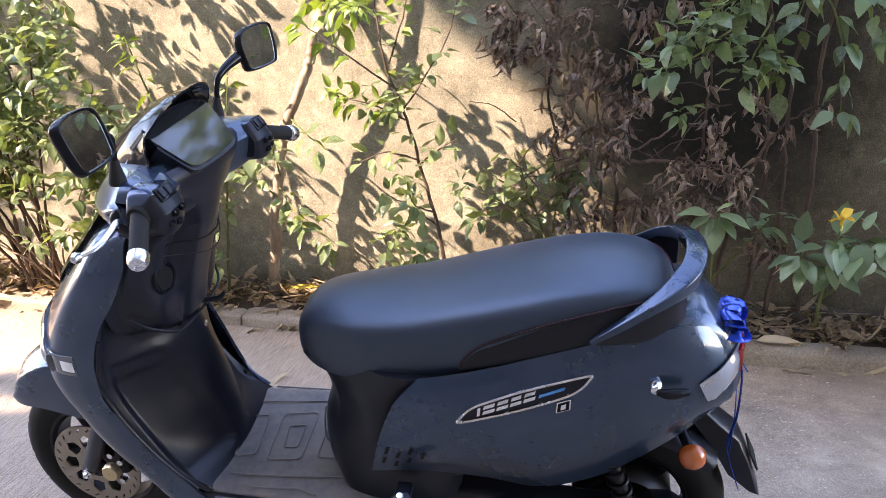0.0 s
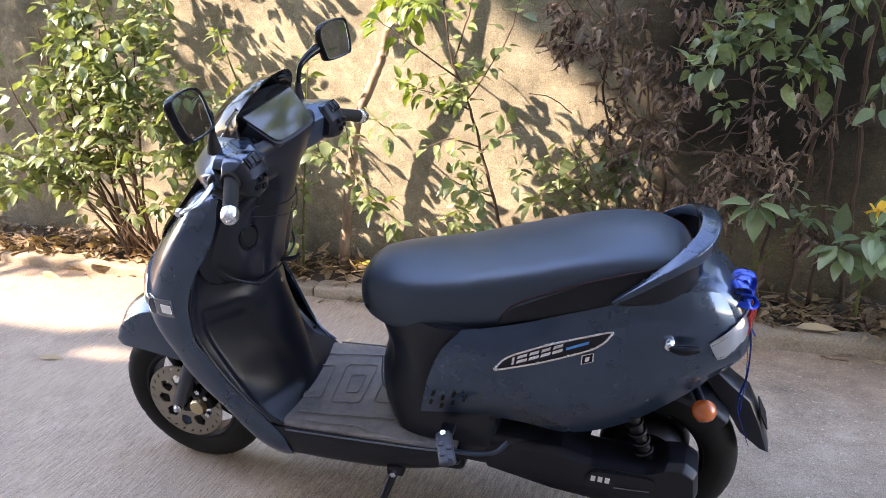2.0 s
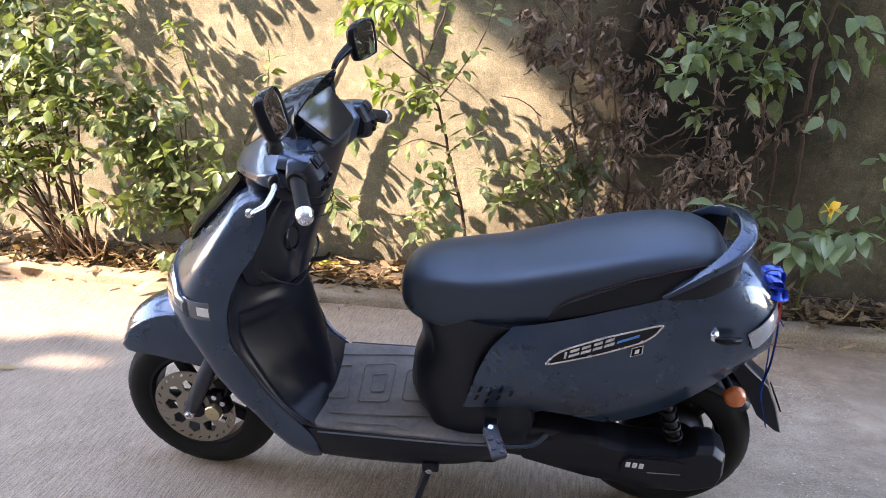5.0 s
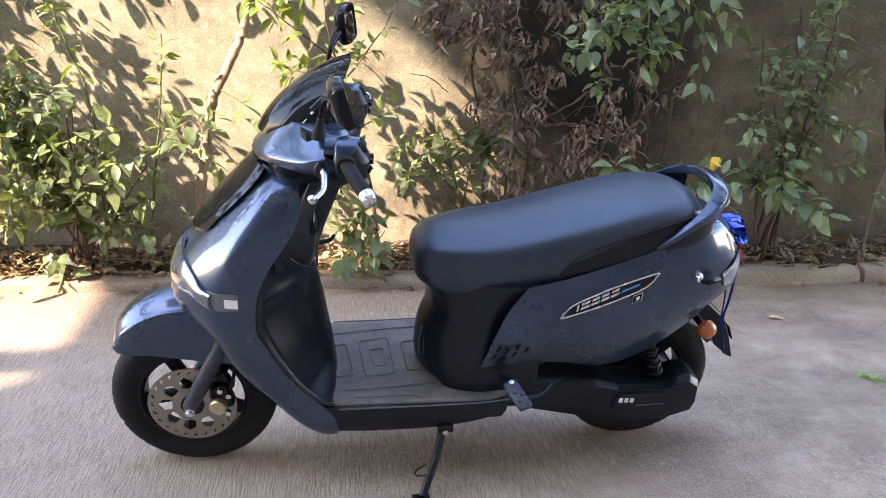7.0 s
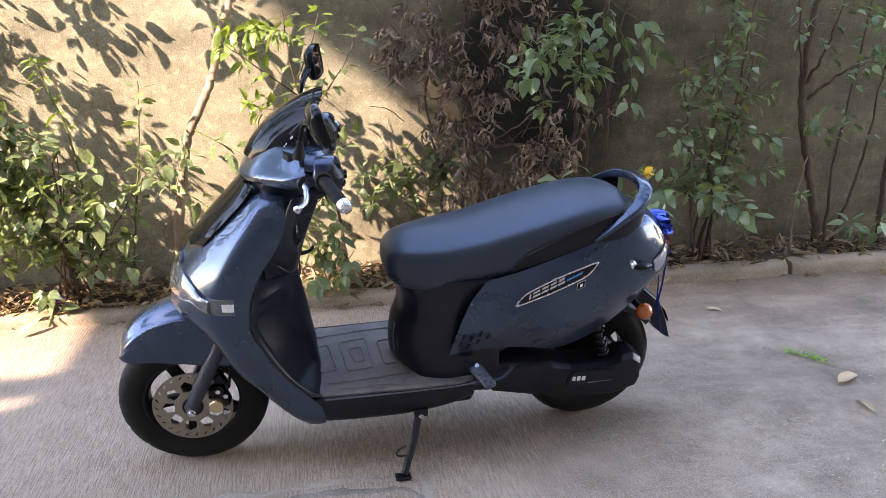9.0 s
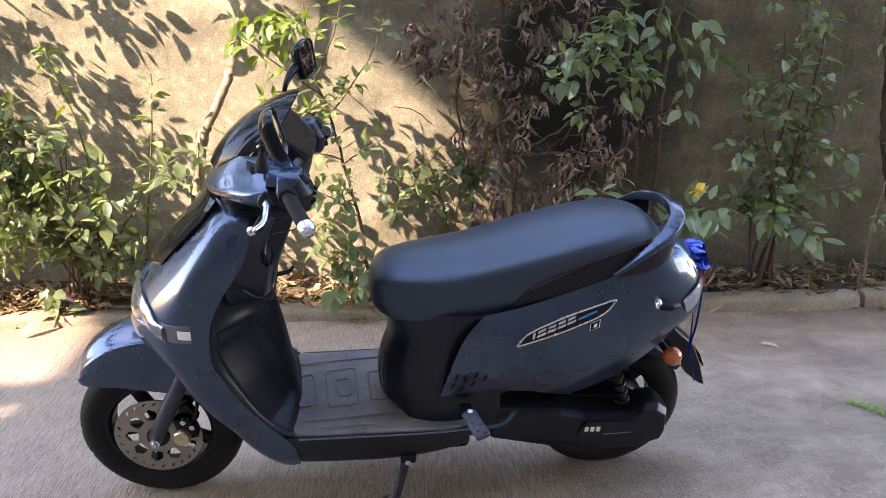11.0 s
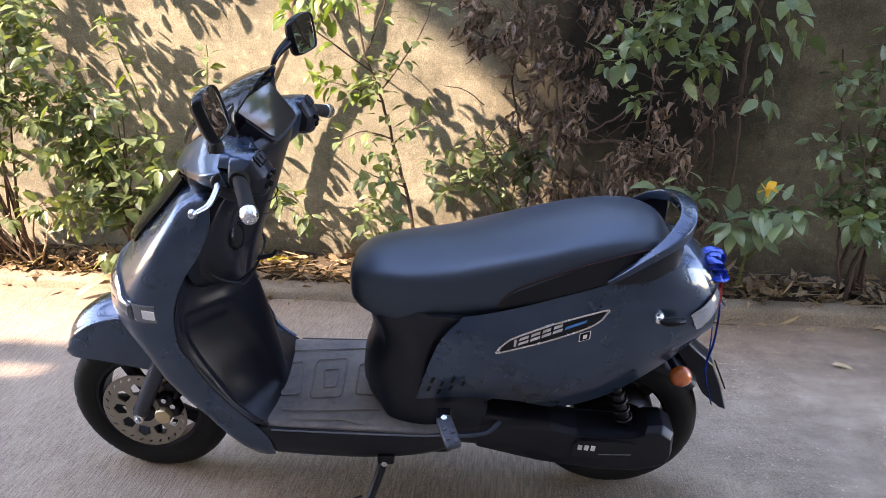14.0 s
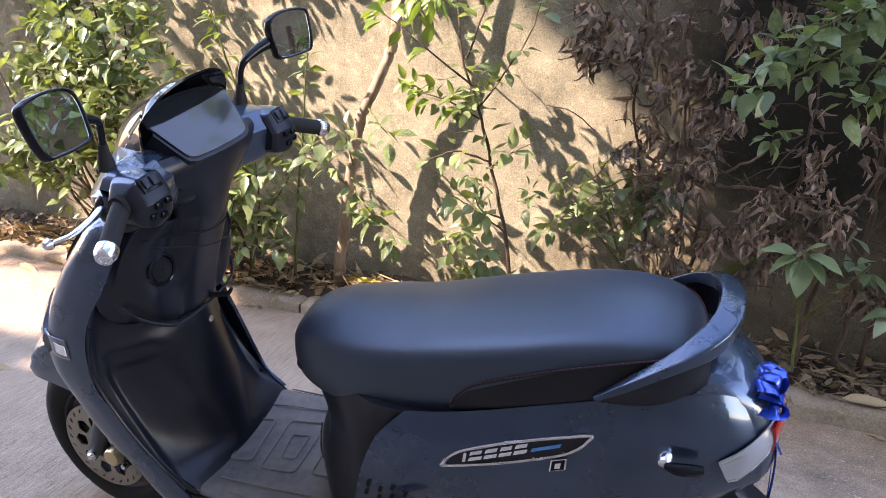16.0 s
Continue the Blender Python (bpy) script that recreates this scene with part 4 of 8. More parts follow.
def make_seat():
    """A long seat: a nearly flat top, tight shoulders and tall upright sides, dished where the rider sits."""
    stations = (
        (0.604, 0.030, 0.672, 0.692, 0.006), (0.610, 0.062, 0.652, 0.708, 0.010), (0.622, 0.084, 0.636, 0.724, 0.014), (0.650, 0.108, 0.622, 0.738, 0.020), (0.700, 0.130, 0.612, 0.747, 0.024),
        (0.780, 0.150, 0.61, 0.756, 0.024), (0.87, 0.155, 0.618, 0.770, 0.022), (0.97, 0.160, 0.64, 0.796, 0.020), (1.07, 0.163, 0.668, 0.822, 0.018), (1.17, 0.160, 0.695, 0.847, 0.018),
        (1.26, 0.152, 0.72, 0.861, 0.018), (1.325, 0.138, 0.742, 0.861, 0.016), (1.370, 0.114, 0.764, 0.850, 0.012), (1.392, 0.085, 0.780, 0.836, 0.008), (1.404, 0.045, 0.795, 0.822, 0.004),
    )
    loops = []
    for u, h, bot, s, crown in stations:
        tall = s - bot
        half = [(0.0, bot), (-0.6 * h, bot), (-0.90 * h, bot + 0.05 * tall), (-0.985 * h, bot + 0.19 * tall), (-1.0 * h, bot + 0.42 * tall), (-0.985 * h, bot + 0.62 * tall), (-0.945 * h, bot + 0.80 * tall), (-0.87 * h, bot + 0.93 * tall), (-0.75 * h, s + crown * 0.05), (-0.55 * h, s + crown * 0.48), (-0.28 * h, s + crown * 0.86), (0.0, s + crown)]
        loops.append([(u, v, w) for v, w in half] + [(u, -v, w) for v, w in half[-2:0:-1]])
    seat = part("seat", loft(loops, 84, 88), SEAT, scooter, "long dark grey stepped leatherette seat")
    # matt side panel below the red seam, and the seam that goes on round the tail
    for side in (-1, 1):
        rows = []
        for u, hi, lo, h in ((0.985, 0.692, 0.672, 0.1615), (1.005, 0.722, 0.665, 0.1625), (1.03, 0.744, 0.668, 0.163), (1.10, 0.776, 0.682, 0.163), (1.18, 0.806, 0.705, 0.159), (1.26, 0.828, 0.728, 0.1515), (1.32, 0.838, 0.746, 0.139)):
            rows.append([(u, side * (h - 0.005), hi), (u, side * (h + 0.0012), hi * 0.75 + lo * 0.25), (u, side * (h + 0.0016), hi * 0.3 + lo * 0.7), (u, side * (h - 0.012), lo)])
        panel = part("seat_side_panel", skin(rows, 34, 12, 0.006, side < 0), SEAT_SIDE, seat, "matt black seat side with red seam")
        line = [(0.985, 0.160, 0.694), (0.998, 0.1615, 0.716), (1.03, 0.1625, 0.746), (1.10, 0.1625, 0.778), (1.18, 0.158, 0.808), (1.26, 0.150, 0.831), (1.325, 0.1345, 0.842), (1.368, 0.112, 0.840), (1.392, 0.080, 0.833), (1.405, 0.03, 0.826)]
        path = curve([(u, side * (v + 0.0012), w) for u, v, w in line], 140)
        for k in range(0, 138, 2):
            part("stitch", tubes((path[k:k + 2], 0.0013), sides=5), RED_STITCH, panel)
        welt = curve([(u, side * (v - 0.0006), w - 0.003) for u, v, w in line], 70)
        part("welt", tubes((welt, 0.0026), sides=6), SEAT_SIDE, panel, "black seat welt")


make_seat()


PANEL_ROWS = [
    [(0.900, -0.178, 0.667), (0.852, -0.199, 0.618), (0.822, -0.207, 0.555), (0.802, -0.208, 0.49), (0.785, -0.197, 0.425)],
    [(0.965, -0.178, 0.68), (0.94, -0.206, 0.618), (0.92, -0.214, 0.55), (0.91, -0.209, 0.49), (0.90, -0.187, 0.428)],
    [(1.05, -0.172, 0.70), (1.045, -0.203, 0.635), (1.04, -0.213, 0.565), (1.035, -0.206, 0.485), (1.03, -0.178, 0.415)],
    [(1.15, -0.165, 0.73), (1.15, -0.194, 0.66), (1.15, -0.204, 0.58), (1.15, -0.197, 0.48), (1.15, -0.165, 0.390)],
    [(1.26, -0.156, 0.762), (1.265, -0.178, 0.70), (1.27, -0.186, 0.62), (1.275, -0.176, 0.52), (1.28, -0.145, 0.422)],
    [(1.37, -0.14, 0.785), (1.385, -0.158, 0.725), (1.395, -0.163, 0.65), (1.40, -0.153, 0.57), (1.40, -0.125, 0.50)],
    [(1.435, -0.115, 0.785), (1.455, -0.13, 0.735), (1.47, -0.136, 0.67), (1.475, -0.127, 0.60), (1.47, -0.105, 0.555)],
    [(1.475, -0.09, 0.768), (1.50, -0.10, 0.72), (1.52, -0.104, 0.665), (1.525, -0.096, 0.61), (1.515, -0.08, 0.58)],
]


def make_rear_body():
    left, right = both("side_panel", skin(PANEL_ROWS, 60, 28, 0.005, True), PAINT, scooter, "blue-grey painted rear side panel")
    rows = []
    for u, w, h in ((1.395, 0.802, 0.125), (1.43, 0.797, 0.12), (1.465, 0.783, 0.112), (1.50, 0.748, 0.106), (1.525, 0.70, 0.103), (1.537, 0.655, 0.10), (1.535, 0.60, 0.092), (1.51, 0.565, 0.085)):
        rows.append([(u - 0.035, -h, w - 0.014), (u - 0.006, -h * 0.75, w), (u + 0.006, -h * 0.35, w + 0.004), (u + 0.008, 0, w + 0.005), (u + 0.006, h * 0.35, w + 0.004), (u - 0.006, h * 0.75, w), (u - 0.035, h, w - 0.014)])
    tail = part("tail_cowl", skin(rows, 30, 25, 0.005, True), PAINT, scooter, "blue-grey painted tail cowl")
    rows = []
    for k, g in ((0.0, 0.0), (0.3, 0.010), (0.7, 0.010), (1.0, 0.0)):
        half = [(1.452 + 0.02 * k, -0.146 + 0.01 * k - g * 0.3, 0.672 - 0.046 * k), (1.492 + g, -0.124, 0.696 - 0.066 * k), (1.525 + g, -0.07, 0.712 - 0.078 * k), (1.538 + g, 0, 0.714 - 0.08 * k)]
        rows.append(half + [(u, -v, w) for u, v, w in half[-2::-1]])
    lens_rows = rows
    lamp = part("tail_lamp", skin(rows, 14, 37, 0.003, True), CLEAR_GREY, scooter, "clear wraparound tail lamp")
    for f in (0.12, 0.36, 0.62, 0.88):
        line = [np.array(lens_rows[0][k]) * (1 - f) + np.array(lens_rows[3][k]) * f + np.array((0.003, -0.002, 0.0)) for k in range(4)]
        part("lens_rib", tubes((curve(line, 20), 0.0022), sides=6), CHROME, lamp)
    for k in range(5):
        f = 0.12 + 0.15 * k
        top = np.array(lens_rows[0][0]) * (1 - f) + np.array(lens_rows[0][1]) * f
        low = np.array(lens_rows[3][0]) * (1 - f) + np.array(lens_rows[3][1]) * f
        part("lens_flute", tubes((np.array([top * 0.85 + low * 0.15, top * 0.2 + low * 0.8]) + np.array((0.0, -0.002, 0)), 0.0035), sides=6), WHITE_MARK, lamp)
    rows = []
    for w, g in ((0.712, 0.003), (0.700, 0.010), (0.680, 0.012), (0.664, 0.008)):
        rows.append([(1.527 + g * 0.6, -0.078, w - 0.004), (1.535 + g * 0.6, -0.045, w - 0.001), (1.543 + g * 0.6, 0, w), (1.535 + g * 0.6, 0.045, w - 0.001), (1.527 + g * 0.6, 0.078, w - 0.004)])
    part("tail_lens", skin(rows, 8, 21, 0.006, True), RED_LENS, lamp, "red tail lens")
    # black waisted pedestal under the seat nose
    loops = []
    for w, front, h70, h80, back in ((0.315, 0.648, 0.150, 0.186, 0.96), (0.345, 0.630, 0.150, 0.188, 0.96), (0.40, 0.626, 0.145, 0.190, 0.96), (0.46, 0.632, 0.136, 0.190, 0.96), (0.525, 0.652, 0.124, 0.188, 0.97), (0.57, 0.650, 0.122, 0.184, 0.98), (0.61, 0.638, 0.122, 0.176, 0.99), (0.66, 0.626, 0.125, 0.162, 1.0)):
        left = [(front + 0.012, -0.055, w), (front + 0.038, -0.098, w), (0.71, -h70, w), (0.785, -h80 + 0.012, w), (0.85, -0.172, w), (back, -0.16, w)]
        loops.append([(front, 0, w)] + left + [(back, 0, w)] + [(u, -v, z) for u, v, z in left[::-1]])
    pedestal = part("seat_pedestal", loft(loops, 40, 72), BLACK, scooter, "black plastic waisted seat pedestal")
    for k in range(2):
        f = 0.012 * k
        groove = curve([(0.640 + f, -0.050 - f, 0.47), (0.634 + f, -0.054 - f, 0.43), (0.633 + f, -0.058 - f, 0.40), (0.637 + f, -0.06 - f, 0.375)], 14)
        part("groove", tubes((groove, 0.002), sides=6), GREY_PLASTIC, pedestal)
    lip = curve([(0.70, -0.112, 0.652), (0.655, -0.098, 0.655), (0.632, -0.085, 0.657), (0.615, 0, 0.664), (0.632, 0.085, 0.657), (0.655, 0.098, 0.655), (0.70, 0.112, 0.652)], 40)
    part("seat_lip", tubes((lip, 0.009), sides=8), BLACK, pedestal)
    # frame and tub behind the side panels
    loops = []
    for u, h, lo, hi in ((0.90, 0.17, 0.34, 0.66), (1.05, 0.160, 0.42, 0.68), (1.2, 0.145, 0.47, 0.71), (1.34, 0.12, 0.52, 0.75), (1.46, 0.085, 0.58, 0.76)):
        m = (lo + hi) / 2
        loops.append([(u, 0, lo), (u, -h * 0.9, lo + 0.01), (u, -h, m - 0.05), (u, -h * 0.98, m + 0.06), (u, -h * 0.9, hi - 0.01), (u, 0, hi), (u, h * 0.9, hi - 0.01), (u, h * 0.98, m + 0.06), (u, h, m - 0.05), (u, h * 0.9, lo + 0.01)])
    part("under_seat_tub", loft(loops, 24, 40), BLACK, scooter, "black under-seat tub")
    # grab rail: two arms that rise beside the seat and a broad loop across behind it
    line = [((1.243, -0.158, 0.764), 0.003, 0.005), ((1.262, -0.158, 0.779), 0.006, 0.006), ((1.30, -0.156, 0.807), 0.0085, 0.008), ((1.34, -0.150, 0.835), 0.0105, 0.009), ((1.375, -0.137, 0.857), 0.0145, 0.010), ((1.405, -0.112, 0.872), 0.0185, 0.014), ((1.426, -0.080, 0.882), 0.020, 0.014), ((1.437, -0.042, 0.888), 0.0205, 0.014), ((1.441, 0.0, 0.890), 0.021, 0.014)]
    centre = np.array([c for c, _, _ in line])
    way = np.gradient(centre, axis=0)
    way[-1] = (0, 1, 0)
    loops = []
    for (c, wide, deep), d in zip(line, way):
        out = np.array((abs(d[1]), -abs(d[0]), 0.0))
        out /= np.linalg.norm(out)
        up = np.array((-0.45, 0.0, 0.9)) if c[1] < -0.10 else np.array((-0.1, 0.0, 1.0))
        up = up - out * (up @ out)
        up /= np.linalg.norm(up)
        out = out - up * 0.22
        c = np.array(c)
        loops.append([c + out * wide * a + up * deep * b for a, b in ((-1, 0.55), (-0.86, 0.92), (0, 1.0), (0.86, 0.92), (1, 0.55), (1.0, -0.7), (0.8, -1.0), (0, -1.0), (-0.8, -1.0), (-1, -0.7))])
    loops += [[p * (1, -1, 1) for p in r] for r in loops[-2::-1]]
    rail = part("grab_rail", loft(loops, 110, 40), PAINT, scooter, "blue-grey painted pillion grab rail")
    for side in (-1, 1):
        rows = []
        for u, v, top, low in ((1.252, 0.157, 0.764, 0.752), (1.29, 0.159, 0.790, 0.758), (1.33, 0.155, 0.816, 0.762), (1.365, 0.146, 0.838, 0.768), (1.395, 0.130, 0.855, 0.775), (1.418, 0.106, 0.866, 0.785)):
            rows.append([(u, side * v, top), (u + 0.002, side * (v + 0.001), top * 0.6 + low * 0.4), (u, side * (v - 0.004), low), (u, side * (v - 0.03), low - 0.004)])
        part("rail_bracket", skin(rows, 26, 14, 0.004, side < 0), BLACK, rail, "black flank under the grab rail")


make_rear_body()


def make_drive():
    at = Matrix.Translation((1.322, 0, 0.235))

    def set_back(bm):
        bm.transform(at)
        return bm

    wheel = add_rim(5, 0.075, set_back, "black rear wheel rim with hub motor")
    bm = make_tyre(0.10, 0.233)
    bm.transform(at)
    part("tyre", bm, RUBBER, wheel, "black road tyre")
    motor = lathe([(0.01, -0.075), (0.10, -0.07), (0.115, -0.05), (0.115, 0.05), (0.10, 0.07), (0.01, 0.075)], 40, "y", at)
    part("hub_motor", motor, DARK_STEEL, wheel)
    # swing arm cover on the near side
    side_view = [(0.93, 0.25), (1.10, 0.215), (1.27, 0.186), (1.375, 0.186), (1.448, 0.215), (1.458, 0.25), (1.455, 0.316), (1.425, 0.340), (1.385, 0.338), (1.362, 0.318), (1.337, 0.312), (1.205, 0.318), (1.13, 0.342), (1.0, 0.335), (0.93, 0.31)]
    cu, cw = 1.22, 0.265
    cover = bmesh.new()
    rings = [[cover.verts.new((cu + (u - cu) * f, v + (0.012 if u < 1.08 else 0.0), cw + (w - cw) * f2)) for u, w in side_view] for v, f, f2 in ((-0.085, 0.99, 0.94), (-0.105, 1.0, 1.0), (-0.165, 1.0, 1.0), (-0.188, 0.955, 0.83))]
    for a, b in zip(rings, rings[1:]):
        for k in range(len(side_view)):
            n = (k + 1) % len(side_view)
            cover.faces.new((a[k], a[n], b[n], b[k]))
    cover.faces.new(rings[0][::-1])
    cover.faces.new(rings[-1])
    bmesh.ops.bevel(cover, geom=cover.edges[:], offset=0.0035, segments=2, affect="EDGES", profile=0.6)
    cover = part("drive_cover", cover, BLACK, scooter, "black faceted drive cover")
    raised = [(1.187, 0.247), (1.195, 0.285), (1.212, 0.303), (1.335, 0.302), (1.358, 0.296), (1.366, 0.262), (1.352, 0.243), (1.27, 0.240)]
    boss = plate(raised, 0.012, (), Matrix.Translation((0, -0.186, 0)) @ FACE_LEFT)
    bmesh.ops.bevel(boss, geom=[e for e in boss.edges if abs(e.verts[0].co.y + 0.192) < 1e-4 and abs(e.verts[1].co.y + 0.192) < 1e-4 and len(e.link_faces) == 2 and e.calc_face_angle(0) > 0.5], offset=0.003, segments=2, affect="EDGES")
    part("cover_boss", boss, BLACK, cover, "raised panel on the drive cover")
    part("cover_line", tubes((np.array([(1.262, -0.1925, 0.256), (1.346, -0.1925, 0.258)]), 0.0015), sides=6), GREY_PLASTIC, cover)
    frame_arm = box((0.36, 0.28, 0.11), 0.03, 3, Matrix.Translation((0.93, -0.03, 0.295)) @ Matrix.Rotation(radians(4), 4, "Y"))
    part("swing_arm", frame_arm, BLACK, scooter, "black swing arm housing")
    low = np.array((1.345, -0.131, 0.28))
    high = np.array((1.255, -0.12, 0.55))
    shock = part("shock_absorber", tubes((np.array([low, low + (high - low) * 0.5, high]), 0.017), sides=14), DARK_STEEL, scooter, "black rear shock absorber")
    coil = [low + (high - low) * (0.12 + 0.8 * k / 120) + 0.021 * np.array((math.cos(k * 0.42), math.sin(k * 0.42), 0)) for k in range(121)]
    part("spring", tubes((np.array(coil), 0.0045), sides=6), DARK_STEEL, shock)
    bolt = lathe([(0.001, -0.01), (0.009, -0.01), (0.011, -0.004), (0.016, -0.002), (0.016, 0.01), (0.001, 0.01)], 12, "y", Matrix.Translation((1.345, -0.152, 0.278)))
    part("shock_bolt", bolt, DARK_STEEL, shock)
    # inner guard close over the tyre, and the plate carrier behind it
    rows = []
    for k in range(10):
        a = radians(42 + 115 * k / 9)
        rows.append([(1.322 + r * math.cos(a), v, 0.235 + r * math.sin(a)) for v, r in ((-0.085, 0.235), (-0.075, 0.258), (0.0, 0.266), (0.075, 0.258), (0.085, 0.235))])
    part("inner_mudguard", skin(rows, 30, 17, 0.004, False), BLACK, scooter, "black inner rear mudguard")
    outline = [(1.44, 0.565), (1.475, 0.53), (1.51, 0.495), (1.567, 0.445), (1.598, 0.372), (1.622, 0.297), (1.604, 0.303), (1.55, 0.348), (1.508, 0.422), (1.46, 0.49), (1.43, 0.53)]
    carrier = bmesh.new()
    rings = []
    for v, f in ((-0.052, 0.90), (-0.046, 0.97), (0.0, 1.0), (0.046, 0.97), (0.052, 0.90)):
        rings.append([carrier.verts.new((1.525 + (u - 1.525) * f, v * (0.55 + 0.45 * (0.565 - w) / 0.27), 0.42 + (w - 0.42) * f)) for u, w in outline])
    for a, b in zip(rings, rings[1:]):
        for k in range(len(outline)):
            n = (k + 1) % len(outline)
            carrier.faces.new((a[k], a[n], b[n], b[k]))
    carrier.faces.new(rings[0][::-1])
    carrier.faces.new(rings[-1])
    guard = part("plate_carrier", carrier, BLACK, scooter, "black angular number plate carrier")
    # black slab painted as the dark of a recess
    part("carrier_recess", box((0.004, 0.07, 0.05), 0.001, 1, Matrix.Translation((1.6, 0.0, 0.385)) @ Matrix.Rotation(radians(-24), 4, "Y")), VOID, guard)
    for side in (-1, 1):
        arm = tubes((curve([(1.43, side * 0.06, 0.50), (1.445, side * 0.10, 0.485), (1.452, side * 0.125, 0.478)], 8), 0.011))
        stalk = part("indicator_stalk", arm, BLACK, guard)
        dome = lathe([(0.001, -0.022), (0.014, -0.020), (0.024, -0.012), (0.028, -0.002), (0.028, 0.008), (0.02, 0.014), (0.001, 0.016)], 24, "y", Matrix.Translation((1.456, side * 0.138, 0.478)) @ Matrix.Rotation(0 if side < 0 else math.pi, 4, "Z"))
        part("rear_reflector", dome, AMBER, stalk, "round amber reflector")


make_drive()


def make_headset():
    """Handlebar cover, instrument, grips, levers and mirrors, all turned with the fork."""
    def section(v, n, nw, top, rear, low):
        return [(n, v, nw), (n + 0.006, v, nw + 0.014), (n + 0.040, v, nw * 0.45 + top * 0.55), (n + 0.072, v, top - 0.014), (n + 0.086, v, top - 0.007), (0.385, v, top), (rear - 0.034, v, top - 0.004), (rear - 0.022, v, top - 0.009), (rear - 0.001, v, top - 0.034), (rear, v, top - 0.05), (rear - 0.016, v, low + 0.008), (rear - 0.04, v, low), (n + 0.08, v, low - 0.002), (n + 0.030, v, low * 0.7 + nw * 0.3 - 0.004), (n + 0.006, v, nw - 0.012)]

    loops = []
    for v, n, nw, top, rear, low in ((-0.236, 0.372, 1.040, 1.068, 0.440, 1.022), (-0.225, 0.346, 1.034, 1.084, 0.458, 1.010), (-0.20, 0.316, 1.026, 1.097, 0.468, 1.000), (-0.15, 0.270, 1.015, 1.103, 0.458, 0.992), (-0.09, 0.224, 1.004, 1.10, 0.442, 0.99), (-0.03, 0.202, 0.999, 1.098, 0.43, 0.99), (0.0, 0.200, 0.998, 1.098, 0.43, 0.99)):
        loops.append(section(v, n, nw, top, rear, low))
    loops += [[(u, -v, w) for u, v, w in r] for r in loops[-2::-1]]
    head = part("handlebar_cover", turned(loft(loops, 84, 105)), PAINT, scooter, "blue-grey painted handlebar cover")
    # rear cover: broad under the instrument, drawn in to the column below
    loops = []
    for w, mid, edge, half in ((0.885, 0.408, 0.372, 0.064), (0.915, 0.424, 0.388, 0.067), (0.950, 0.438, 0.404, 0.074), (0.985, 0.449, 0.418, 0.088), (1.015, 0.459, 0.430, 0.110), (1.040, 0.466, 0.440, 0.136), (1.062, 0.469, 0.444, 0.156), (1.080, 0.466, 0.440, 0.162), (1.092, 0.456, 0.430, 0.158)):
        left = [(0.33, -half * 0.96, w), (edge - 0.025, -half, w), (edge - 0.004, -half * 0.97, w), (edge + 0.006, -half * 0.86, w), (mid - 0.010, -half * 0.62, w), (mid - 0.002, -half * 0.3, w)]
        loops.append(left + [(mid, 0, w)] + [(u, -v, z) for u, v, z in left[::-1]])
    part("rear_cover", turned(loft(loops, 44, 64)), BLACK, head, "dark rear handlebar cover")
    neck = loft([[(0.27, -0.11, 0.90), (0.27, 0.11, 0.90), (0.352, 0.075, 0.90), (0.352, -0.075, 0.90)], [(0.275, -0.115, 0.95), (0.275, 0.115, 0.95), (0.37, 0.08, 0.95), (0.37, -0.08, 0.95)], [(0.262, -0.13, 0.985), (0.262, 0.13, 0.985), (0.42, 0.10, 0.985), (0.42, -0.10, 0.985)], [(0.28, -0.14, 1.02), (0.28, 0.14, 1.02), (0.43, 0.13, 1.02), (0.43, -0.13, 1.02)]], 14, 36)
    part("steering_neck", turned(neck), BLACK, scooter, "black steering neck cover")
    # instrument housing and glass
    out = [(-0.078, 0.0), (-0.06, -0.004), (0.0, -0.006), (0.06, -0.004), (0.078, 0.0), (0.090, 0.010), (0.104, 0.050), (0.117, 0.092), (0.116, 0.104), (0.10, 0.112), (0.0, 0.120), (-0.10, 0.112), (-0.116, 0.104), (-0.117, 0.092), (-0.104, 0.050), (-0.090, 0.010)]
    fine = [tuple(p) for p in curve(out, 80, True)]
    tilt = Matrix.Translation((0.4655, 0, 1.083)) @ Matrix(((0, -0.707, 0.707, 0), (1, 0, 0, 0), (0, 0.707, 0.707, 0), (0, 0, 0, 1)))
    pod = plate([(x * (1.075 if y < 0.07 else 0.97), 0.055 + (y - 0.055) * 1.13) for x, y in fine], 0.05, (), tilt @ Matrix.Translation((0, 0, -0.025)))
    pod = part("instrument_pod", turned(pod), BLACK, scooter, "black instrument housing")
    part("display", turned(plate(fine, 0.005, (), tilt @ Matrix.Translation((0, 0, 0.001)))), SCREEN, pod, "dark glossy instrument display")
    # smoked flyscreen wrapped round the pod
    rows = []
    for u, w, h, back, drop in ((0.218, 1.046, 0.080, 0.12, 0.012), (0.236, 1.080, 0.098, 0.13, 0.022), (0.268, 1.120, 0.108, 0.115, 0.034), (0.31, 1.158, 0.111, 0.082, 0.042), (0.36, 1.190, 0.110, 0.038, 0.045), (0.405, 1.209, 0.107, -0.010, 0.041), (0.442, 1.219, 0.105, -0.042, 0.039)):
        half = [(u + back * 1.05, -h * 1.2, w - drop * 1.75), (u + back * 0.72, -h * 1.08, w - drop * 1.2), (u + back * 0.34, -h * 0.83, w - drop * 0.52), (u + back * 0.08, -h * 0.42, w - drop * 0.1)]
        rows.append(half + [(u, 0, w)] + [(a, -b, c) for a, b, c in half[::-1]])
